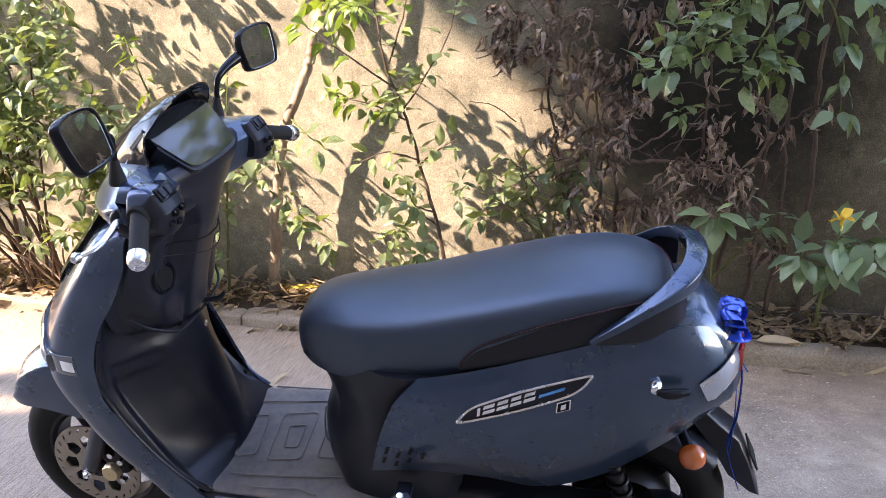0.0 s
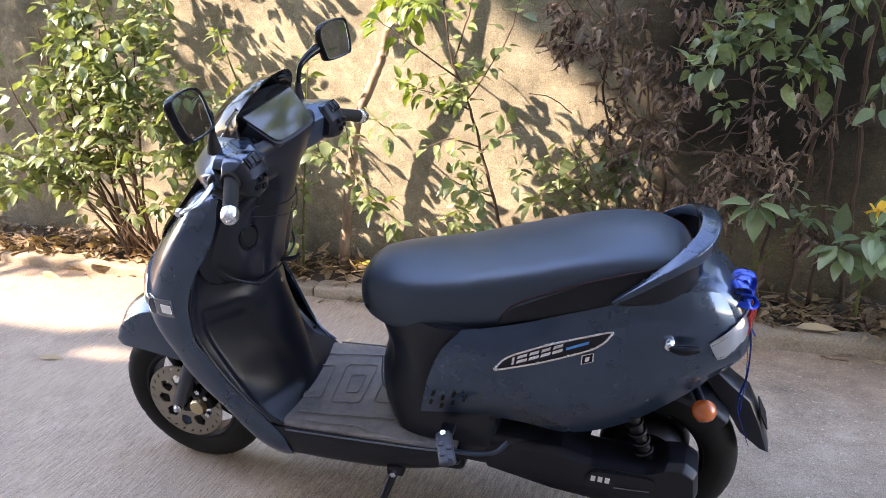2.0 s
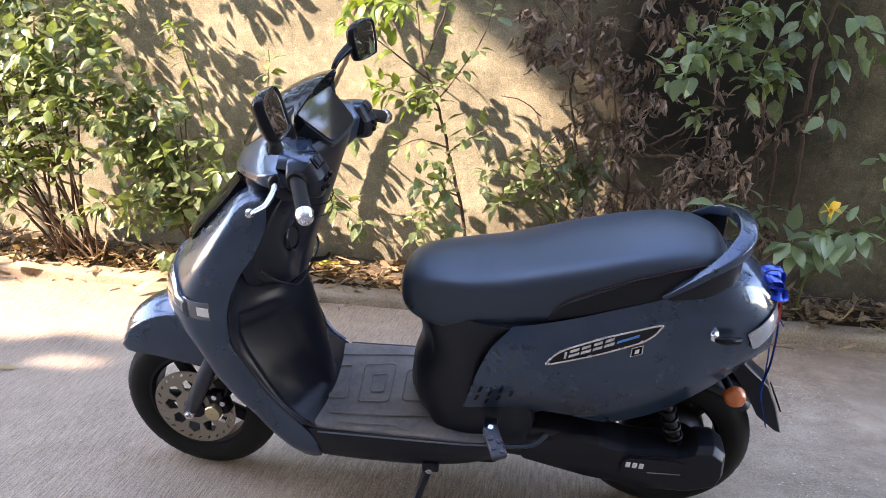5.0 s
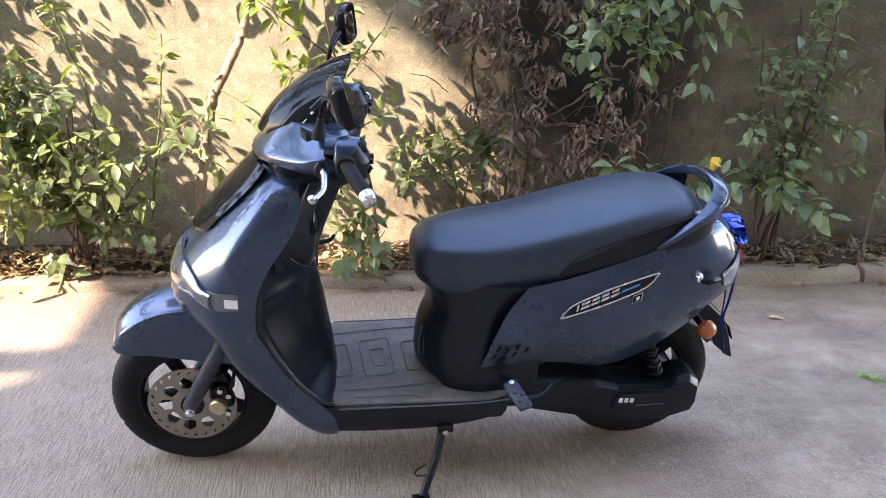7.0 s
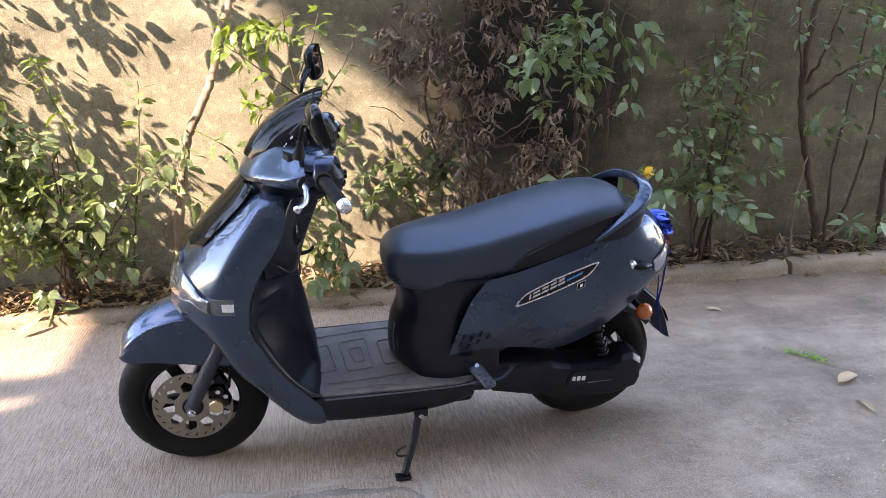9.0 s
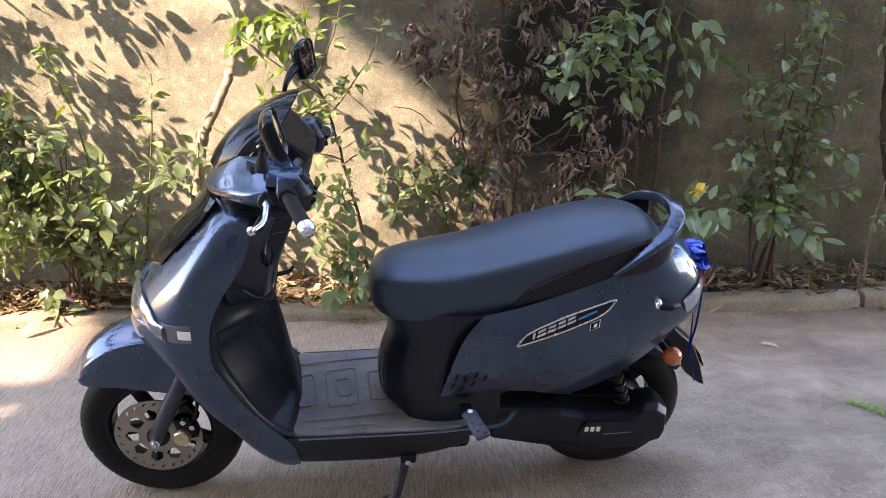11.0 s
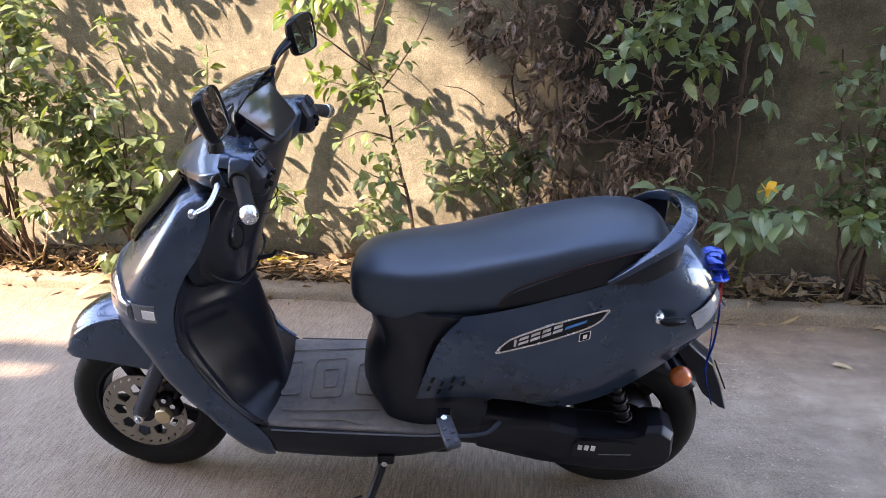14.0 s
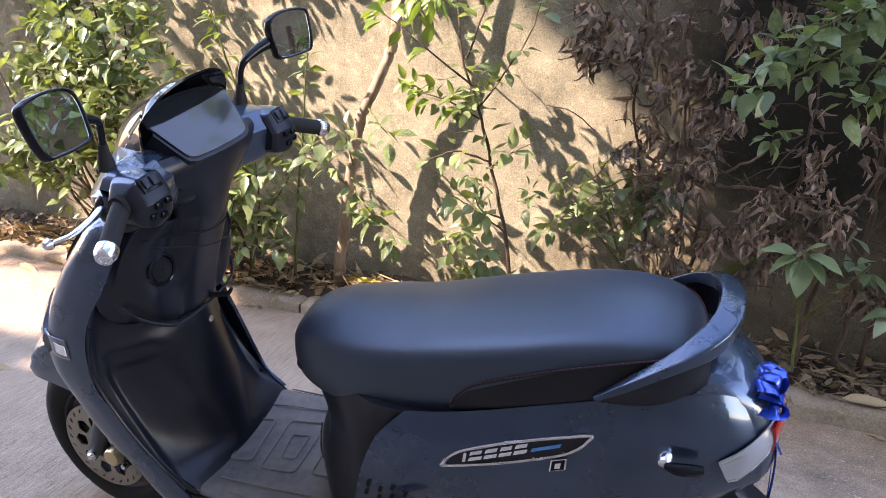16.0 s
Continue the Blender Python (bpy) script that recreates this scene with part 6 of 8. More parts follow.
class Plant:
    """Stems, then leaves set along them and in tufts, each leaf its own piece up to a number; the rest joined."""

    def __init__(self, name, label, category, base, seed, group=""):
        self.rng = random.Random(seed)
        self.base = Vector(base)
        self.ob = tagged(new(name), label, category, group)
        self.ob.matrix_basis = Matrix.Translation(self.base)
        self.leaves, self.paths = [], []

    def stem(self, points, r0, r1, material, n=22, wobble=0.006, name="stem"):
        p = curve(points, n)
        for k in range(1, n):
            p[k] += np.array([noise.noise((k * 0.7 + j * 31, p[k][0] * 9, p[k][2] * 7)) for j in range(3)]) * wobble
        bm = bmesh.new()
        tube(bm, p - np.array(self.base), list(np.linspace(r0, r1, 6)), 8 if r0 < 0.012 else 14)
        part(name, bm, material, self.ob)
        self.paths.append(p)
        return p

    def along(self, path, start, count, size, shape, material, spread=0.75, droop=-0.1, petiole=0.03, toward=(0, -0.35, 0)):
        """Leaves in turn to all sides of a stem."""
        g = self.rng
        for k in range(count):
            node = k // 4 if k % 9 else k / 4  # leaves sit in whorls, with a few strays
            f = start + (1 - start) * min(1.0, (node + 0.6 + g.random() * 0.25) / (count / 4))
            i = min(len(path) - 2, int(f * (len(path) - 1)))
            at, run = Vector(path[i]), Vector(path[i + 1] - path[i]).normalized()
            a = k * 2.4 + g.random() * 0.9
            side = run.orthogonal().normalized()
            out = (Matrix.Rotation(a, 3, run) @ side)
            way = (out * spread + run * (1 - spread) * 0.9 + Vector(toward) + Vector((0, 0, droop + g.uniform(-0.25, 0.25)))).normalized()
            self.leaves.append((at + way * petiole * g.uniform(0.4, 1.4), way, size * g.uniform(0.6, 1.2), shape, material))

    def tuft(self, centre, spread, count, size, shape, material, droop=-0.15, toward=(0, -0.4, 0)):
        """A loose head of leaves round a place, gathered into sprays of a few leaves on a short twig, with gaps between."""
        g = self.rng
        left = count
        while left > 0:
            d = Vector((g.gauss(0, 1), g.gauss(0, 1), g.gauss(0, 1)))
            d.normalize()
            d *= g.random() ** 0.42
            heart = Vector(centre) + Vector((d.x * spread[0], d.y * spread[1], d.z * spread[2]))
            run = Vector((d.x + g.uniform(-0.7, 0.7), d.y + g.uniform(-0.5, 0.3), d.z * 0.5 + g.uniform(-0.2, 0.55))) + Vector(toward)
            run.normalize()
            many = min(left, g.randrange(5, 11))
            left -= many
            side = run.orthogonal().normalized()
            for k in range(many):
                out = Matrix.Rotation(k * 2.4 + g.uniform(-0.5, 0.5), 3, run) @ side
                way = out * g.uniform(0.6, 1.0) + run * g.uniform(0.1, 0.8) + Vector((0, 0, droop + g.uniform(-0.2, 0.2)))
                at = heart + run * size * (0.18 * k - 0.6) + out * size * g.uniform(0.05, 0.3)
                self.leaves.append((at, way.normalized(), size * g.uniform(0.55, 1.15), shape, material))

    def grow(self, singles=260, mass=None, tilt=0.5):
        g = self.rng
        g.shuffle(self.leaves)
        for at, way, size, shape, material in self.leaves[:singles]:
            if at.y > WALL_Y - 0.02 - abs(way.y) * size * 0.5:
                at = Vector((at.x, WALL_Y - 0.03 - size * 0.5, at.z))
            at.z = max(at.z, 0.07 if at.y > KERB_Y else 0.02)
            ob = new("leaf", leaf_mesh(shape, g.randrange(len(LEAF_SHAPES[shape])), material))
            ob.parent = self.ob
            ob.matrix_basis = Matrix.Translation(-self.base) @ aimed(at, way, size, g.gauss(0, tilt))
        rest = self.leaves[singles:]
        if rest:
            verts, faces = [], []
            for at, way, size, shape, material in rest:
                if at.y > WALL_Y - 0.03 - abs(way.y) * size * 0.5:
                    at = Vector((at.x, WALL_Y - 0.04 - size * 0.5, at.z))
                at.z = max(at.z, 0.07 if at.y > KERB_Y else 0.02)
                m = Matrix.Translation(-self.base) @ aimed(at, way, size, g.gauss(0, tilt))
                pts, fs = leaf_grid(*g.choice(LEAF_SHAPES[shape]), rows=5)
                k = len(verts)
                verts += [m @ Vector(p) for p in pts]
                faces += [tuple(k + i for i in f) for f in fs]
            me = mesh_of("foliage", verts, faces)
            tagged(part("foliage", me, mass or LEAF_MASS, self.ob), kind="stuff")
        return self.ob


def left_bush():
    """The dense many-stemmed bush."""
    p = Plant("bush", "dense green hibiscus bush with bare brown lower stems", "bush", (-1.36, 1.60, 0.05), 11)
    g = p.rng
    for k in range(13):
        x = -1.36 + g.uniform(-0.14, 0.14)
        tx = x + g.uniform(-0.5, 0.55)
        top = g.uniform(0.8, 1.45)
        s = p.stem([(x, 1.60 + g.uniform(-0.07, 0.07), 0.04), (x + (tx - x) * 0.3, 1.57 + g.uniform(-0.08, 0.05), 0.33), (x + (tx - x) * 0.7, 1.5 + g.uniform(-0.1, 0.1), 0.33 + (top - 0.33) * 0.55), (tx, 1.45 + g.uniform(-0.12, 0.15), top)], 0.008, 0.003, BARK_RED)
        p.along(s, 0.45, 26, 0.08, "oval", LEAF, petiole=0.05)
    for k in range(12):
        x = -1.36 + g.uniform(-0.12, 0.12)
        far = g.uniform(-0.95, -0.25) if k % 3 else g.uniform(0.15, 0.4)
        z = g.uniform(0.3, 0.62)
        s = p.stem([(x, 1.58, 0.05), (x + far * 0.4, 1.5, z * 0.75), (x + far, 1.46 + g.uniform(-0.08, 0.06), z)], 0.005, 0.002, BARK_GREY if k % 2 else BARK_RED, 16, 0.012)
        p.along(s, 0.6, 10, 0.072, "oval", LEAF, petiole=0.03)
    for c, sp, n in (((-1.25, 1.45, 1.05), (0.42, 0.20, 0.26), 300), ((-1.02, 1.48, 0.78), (0.3, 0.18, 0.18), 150), ((-1.62, 1.45, 0.60), (0.34, 0.16, 0.16), 130), ((-2.02, 1.43, 0.50), (0.30, 0.14, 0.12), 110), ((-1.3, 1.5, 1.40), (0.5, 0.22, 0.2), 170), ((-0.86, 1.45, 0.52), (0.16, 0.14, 0.2), 60), ((-1.55, 1.48, 1.0), (0.22, 0.16, 0.18), 90)):
        p.tuft(c, sp, int(n * 1.5), 0.076, "oval", LEAF)
    # the first three tufts sit above view, added to shade the wall
    for c, sp, n in (((-1.7, 1.58, 1.75), (0.45, 0.16, 0.22), 210), ((-0.95, 1.62, 1.72), (0.35, 0.12, 0.18), 70), ((-2.5, 1.58, 1.85), (0.45, 0.16, 0.2), 160), ((-2.2, 1.6, 1.2), (0.2, 0.12, 0.14), 28), ((-2.05, 1.5, 0.85), (0.2, 0.12, 0.12), 26)):
        p.tuft(c, sp, n, 0.08, "oval", LEAF)
    p.tuft((-1.15, 1.35, 1.0), (0.35, 0.12, 0.35), 26, 0.07, "oval", LEAF_YOUNG)
    return p.grow(300, LEAF_MASS)


def second_bush():
    """The looser bush before the bright wall, with a tall leafy shoot."""
    p = Plant("bush", "loose sunlit green bush with thin brown stems", "bush", (-0.72, 1.62, 0.05), 12)
    g = p.rng
    for k in range(11):
        x = -0.74 + g.uniform(-0.1, 0.1)
        tx = x + g.uniform(-0.34, 0.26)
        top = g.uniform(0.5, 0.95)
        s = p.stem([(x, 1.62 + g.uniform(-0.05, 0.05), 0.04), (x + (tx - x) * 0.35, 1.57 + g.uniform(-0.06, 0.06), 0.28), (tx, 1.48 + g.uniform(-0.1, 0.12), top)], 0.0065, 0.0025, BARK_RED)
        p.along(s, 0.45, 17, 0.095, "oval", LEAF, petiole=0.045)
    for c, sp, n in (((-0.86, 1.46, 0.68), (0.24, 0.16, 0.16), 75), ((-0.6, 1.46, 0.6), (0.18, 0.14, 0.16), 45), ((-0.62, 1.5, 0.3), (0.13, 0.1, 0.14), 26), ((-0.93, 1.48, 0.4), (0.14, 0.1, 0.12), 24), ((-1.0, 1.5, 0.9), (0.14, 0.12, 0.12), 26)):
        p.tuft(c, sp, n, 0.085, "oval", LEAF)
    p.tuft((-0.83, 1.46, 0.17), (0.06, 0.06, 0.07), 12, 0.1, "broad", LEAF_SHADE)
    p.tuft((-0.48, 1.52, 0.22), (0.07, 0.06, 0.1), 14, 0.09, "broad", LEAF_SHADE)
    s = p.stem([(-0.66, 1.6, 0.05), (-0.63, 1.56, 0.45), (-0.64, 1.54, 0.81), (-0.72, 1.52, 1.12), (-0.75, 1.52, 1.22)], 0.007, 0.0025, BARK_GREEN)
    p.along(s, 0.55, 30, 0.07, "narrow", LEAF_YOUNG, petiole=0.02, spread=0.9)
    return p.grow(300, LEAF_MASS)


def slim_shoot():
    p = Plant("shrub", "slim upright shrub with small sunlit leaves", "shrub", (-0.47, 1.66, 0.05), 13)
    s = p.stem([(-0.48, 1.66, 0.04), (-0.43, 1.62, 0.4), (-0.37, 1.58, 0.75), (-0.33, 1.57, 1.1)], 0.007, 0.0025, BARK_GREEN)
    p.along(s, 0.35, 26, 0.075, "oval", LEAF, petiole=0.03)
    p.along(s, 0.85, 6, 0.06, "narrow", LEAF_YOUNG, petiole=0.015, droop=0.2)
    b = p.stem([(-0.40, 1.6, 0.6), (-0.33, 1.55, 0.68), (-0.24, 1.52, 0.74)], 0.004, 0.002, BARK_GREEN, 10)
    p.along(b, 0.3, 10, 0.085, "oval", LEAF)
    p.tuft((-0.44, 1.5, 0.5), (0.08, 0.08, 0.12), 12, 0.08, "oval", LEAF)
    return p.grow(300)


def slim_tree():
    """The bent bare trunk, taller than the view, with leafy side twigs."""
    p = Plant("slim_tree", "slim bent grey-brown tree trunk with leafy side twigs", "tree", (-0.23, 1.68, 0.03), 14)
    p.stem([(-0.275, 1.70, 0.02), (-0.262, 1.70, 0.2), (-0.236, 1.70, 0.4), (-0.205, 1.70, 0.60), (-0.178, 1.70, 0.74), (-0.150, 1.70, 0.83), (-0.085, 1.70, 0.955), (-0.022, 1.69, 1.08), (0.004, 1.68, 1.17), (0.025, 1.68, 1.28), (0.095, 1.67, 1.45), (0.16, 1.66, 1.9), (0.1, 1.6, 2.4), (0.0, 1.45, 3.2)], 0.027, 0.014, BARK_GREY, 90, 0.010, "trunk")
    for pts, n, mat in (
        ([(-0.19, 1.69, 0.6), (-0.17, 1.6, 0.72), (-0.15, 1.54, 0.8)], 12, LEAF),
        ([(-0.2, 1.69, 0.5), (-0.27, 1.58, 0.62), (-0.3, 1.52, 0.7)], 10, LEAF),
        ([(-0.2, 1.69, 0.55), (-0.1, 1.56, 0.52), (0.0, 1.5, 0.46)], 12, LEAF),
        ([(-0.2, 1.69, 0.35), (-0.08, 1.56, 0.42), (0.06, 1.5, 0.42), (0.12, 1.48, 0.36)], 12, LEAF),
        ([(-0.12, 1.69, 0.85), (0.0, 1.58, 0.80), (0.1, 1.5, 0.76)], 9, LEAF),
        ([(0.02, 1.69, 1.3), (0.12, 1.58, 1.28), (0.2, 1.54, 1.22)], 10, LEAF_YOUNG),
    ):
        s = p.stem(pts, 0.004, 0.0018, BARK_GREEN, 10)
        p.along(s, 0.25, n, 0.085, "oval", mat)
    # leaves above view, added to shade the wall and speckle the flyscreen's reflection
    p.tuft((0.1, 1.55, 2.2), (0.4, 0.25, 0.35), 140, 0.09, "oval", LEAF)
    p.tuft((-0.1, 1.3, 3.35), (0.95, 0.5, 0.45), 520, 0.15, "oval", LEAF)
    p.tuft((-0.35, 1.6, 1.78), (0.3, 0.14, 0.18), 60, 0.09, "oval", LEAF)
    p.tuft((0.32, 1.6, 1.75), (0.3, 0.14, 0.16), 50, 0.09, "oval", LEAF)
    return p.grow(300)


def middle_shrub():
    p = Plant("shrub", "tall thin shrub with pale sunlit leaves before the wall", "shrub", (0.56, 1.6, 0.05), 15)
    main = p.stem([(0.58, 1.6, 0.04), (0.54, 1.57, 0.42), (0.465, 1.55, 0.74), (0.42, 1.53, 0.92), (0.36, 1.5, 1.12), (0.33, 1.5, 1.4)], 0.009, 0.003, BARK_RED, 30, 0.01)
    p.along(main, 0.35, 30, 0.075, "oval", LEAF)
    for pts, n, mat in (
        ([(0.42, 1.53, 0.92), (0.52, 1.5, 1.05), (0.62, 1.48, 1.2), (0.66, 1.48, 1.35)], 14, LEAF),
        ([(0.43, 1.53, 0.88), (0.3, 1.48, 0.95), (0.18, 1.45, 0.98)], 13, LEAF_YOUNG),
        ([(0.40, 1.52, 1.0), (0.25, 1.46, 1.12), (0.12, 1.42, 1.22), (0.06, 1.42, 1.27)], 16, LEAF_YOUNG),
        ([(0.47, 1.55, 0.72), (0.36, 1.48, 0.76), (0.26, 1.44, 0.72)], 10, LEAF),
        ([(0.47, 1.55, 0.7), (0.58, 1.48, 0.78), (0.66, 1.45, 0.83)], 9, LEAF),
        ([(0.53, 1.57, 0.45), (0.44, 1.48, 0.55), (0.36, 1.44, 0.6)], 12, LEAF),
        ([(0.52, 1.57, 0.5), (0.48, 1.45, 0.56), (0.47, 1.4, 0.62)], 12, LEAF),
        ([(0.38, 1.5, 1.1), (0.46, 1.45, 1.28), (0.5, 1.42, 1.42)], 12, LEAF_YOUNG),
    ):
        s = p.stem(pts, 0.004, 0.0016, BARK_RED, 12)
        p.along(s, 0.25, n, 0.075, "oval", mat)
    p.tuft((0.42, 1.48, 1.0), (0.13, 0.1, 0.09), 46, 0.07, "oval", LEAF)
    p.tuft((0.44, 1.5, 0.67), (0.09, 0.07, 0.08), 24, 0.066, "oval", LEAF)
    p.tuft((0.36, 1.5, 0.46), (0.09, 0.07, 0.06), 20, 0.07, "oval", LEAF)
    p.tuft((0.22, 1.5, 0.97), (0.10, 0.07, 0.06), 22, 0.062, "oval", LEAF_YOUNG)
    p.tuft((0.64, 1.5, 0.62), (0.08, 0.06, 0.06), 14, 0.062, "oval", LEAF)
    p.tuft((0.3, 1.45, 1.32), (0.24, 0.14, 0.14), 40, 0.075, "oval", LEAF_YOUNG)
    return p.grow(300)


def low_shrub():
    p = Plant("shrub", "low broad-leaved green shrub by the kerb", "shrub", (0.47, 1.56, 0.05), 16)
    g = p.rng
    for x, z, y in ((0.42, 0.36, 1.42), (0.52, 0.42, 1.42), (0.6, 0.28, 1.42), (0.4, 0.2, 1.4), (0.33, 0.44, 1.45), (0.55, 0.2, 1.4)):
        s = p.stem([(0.47, 1.57, 0.05), ((0.47 + x) / 2, 1.5, z * 0.6), (x, y, z)], 0.004, 0.0018, BARK_GREEN, 12)
        p.along(s, 0.35, 9, 0.085, "broad", LEAF, droop=-0.25)
    p.tuft((0.49, 1.42, 0.27), (0.13, 0.07, 0.14), 26, 0.085, "broad", LEAF)
    p.leaves.append((Vector((0.42, 1.41, 0.12)), Vector((0.05, -0.3, -1)), 0.085, "broad", LEAF_SHADE))
    return p.grow(300)


def side_shrub():
    p = Plant("shrub", "leafy green shrub at the edge of the sunlight", "shrub", (1.0, 1.740, 0.05), 17)
    for pts, n in (
        ([(1.0, 1.740, 0.05), (0.96, 1.703, 0.35), (0.88, 1.653, 0.62), (0.84, 1.628, 0.74)], 16),
        ([(0.96, 1.703, 0.35), (0.84, 1.653, 0.5), (0.7, 1.622, 0.58)], 13),
        ([(0.98, 1.715, 0.3), (1.0, 1.653, 0.5), (1.02, 1.628, 0.64)], 13),
        ([(0.92, 1.678, 0.5), (0.8, 1.628, 0.62), (0.72, 1.603, 0.68)], 12),
    ):
        s = p.stem(pts, 0.005, 0.002, BARK_GREEN, 14)
        p.along(s, 0.3, n, 0.075, "oval", LEAF)
    p.tuft((0.95, 1.628, 0.64), (0.20, 0.07, 0.10), 62, 0.066, "oval", LEAF)
    p.tuft((1.10, 1.641, 0.66), (0.10, 0.08, 0.07), 26, 0.07, "oval", LEAF)
    p.tuft((0.76, 1.628, 0.52), (0.1, 0.08, 0.08), 16, 0.075, "oval", LEAF)
    p.tuft((1.08, 1.672, 0.5), (0.08, 0.06, 0.1), 12, 0.08, "oval", LEAF_SHADE)
    return p.grow(300)


def withered_climber():
    """The dead brown growth hanging from above, with its bare twigs."""
    p = Plant("withered_shrub", "withered brown shrub hung with curled dead leaves", "shrub", (1.2, 1.64, 0.05), 18)
    g = p.rng
    stems = [
        [(1.18, 1.66, 0.05), (1.16, 1.6, 0.45), (1.2, 1.5, 0.75), (1.14, 1.5, 1.1), (1.18, 1.5, 1.6)],
        [(1.2, 1.66, 0.05), (1.24, 1.55, 0.5), (1.25, 1.45, 0.75), (1.38, 1.38, 0.86), (1.52, 1.3, 0.98)],
        [(1.24, 1.46, 0.74), (1.42, 1.44, 0.77), (1.6, 1.42, 0.74), (1.68, 1.42, 0.66)],
        [(1.1, 1.66, 0.05), (1.04, 1.6, 0.6), (0.98, 1.56, 1.0), (1.0, 1.52, 1.5)],
        [(1.3, 1.66, 0.05), (1.42, 1.58, 0.5), (1.55, 1.5, 0.9), (1.5, 1.46, 1.4)],
        [(1.62, 1.62, 0.1), (1.66, 1.52, 0.55), (1.78, 1.48, 0.86), (1.95, 1.46, 0.98)],
        [(1.0, 1.54, 1.2), (0.9, 1.5, 1.15), (0.8, 1.48, 1.2)],
        [(1.16, 1.5, 1.3), (1.3, 1.46, 1.28), (1.42, 1.42, 1.2)],
        [(1.72, 1.55, 0.6), (1.8, 1.5, 0.5), (1.86, 1.46, 0.42)],
        [(1.3, 1.6, 0.3), (1.46, 1.5, 0.5), (1.56, 1.46, 0.6)],
    ]
    for k, pts in enumerate(stems):
        s = p.stem(pts, 0.008 if len(pts) > 3 else 0.005, 0.0025, BARK_RED, 26, 0.02)
        if k not in (1,):
            p.along(s, 0.28, 34, 0.056, "curled", LEAF_DRY, droop=-0.9, spread=0.6, petiole=0.02)
    for _ in range(80):
        a = Vector((g.uniform(0.85, 1.8), g.uniform(1.45, 1.6), g.uniform(0.3, 1.4)))
        b = a + Vector((g.uniform(-0.2, 0.2), g.uniform(-0.08, 0.04), g.uniform(-0.12, 0.22)))
        p.stem([a, (a + b) / 2 + Vector((0, 0, 0.02)), b], 0.0026, 0.0014, BARK_RED, 8, 0.01, "twig")
    for c, sp, n in (((1.0, 1.5, 1.2), (0.22, 0.1, 0.2), 90), ((1.2, 1.48, 1.05), (0.2, 0.1, 0.28), 110), ((1.12, 1.48, 0.8), (0.16, 0.08, 0.16), 60), ((1.35, 1.5, 0.6), (0.22, 0.08, 0.1), 60), ((1.55, 1.45, 0.68), (0.2, 0.08, 0.1), 60), ((1.16, 1.5, 0.5), (0.14, 0.08, 0.12), 40), ((1.78, 1.46, 0.46), (0.08, 0.06, 0.1), 26), ((1.62, 1.44, 0.9), (0.12, 0.08, 0.14), 36), ((0.82, 1.52, 1.22), (0.1, 0.06, 0.12), 26), ((1.1, 1.5, 1.5), (0.5, 0.12, 0.14), 130), ((1.45, 1.5, 1.35), (0.2, 0.1, 0.14), 40)):
        p.tuft(c, sp, int(n * 1.6), 0.056, "curled", LEAF_DRY, droop=-0.9, toward=(0, -0.1, -0.3))
    for x0, x1, z0, z1 in ((1.27, 1.42, 0.62, 0.48), (1.34, 1.44, 0.40, 0.50)):
        p.stem([(x0, 1.56, z0), ((x0 + x1) / 2, 1.54, (z0 + z1) / 2 + 0.01), (x1, 1.52, z1)], 0.016, 0.014, BARK_GREY if x0 < 1.3 else BARK_GREEN, 8, 0.004, "broken_limb")
    return p.grow(0, LEAF_DRY, 0.9)


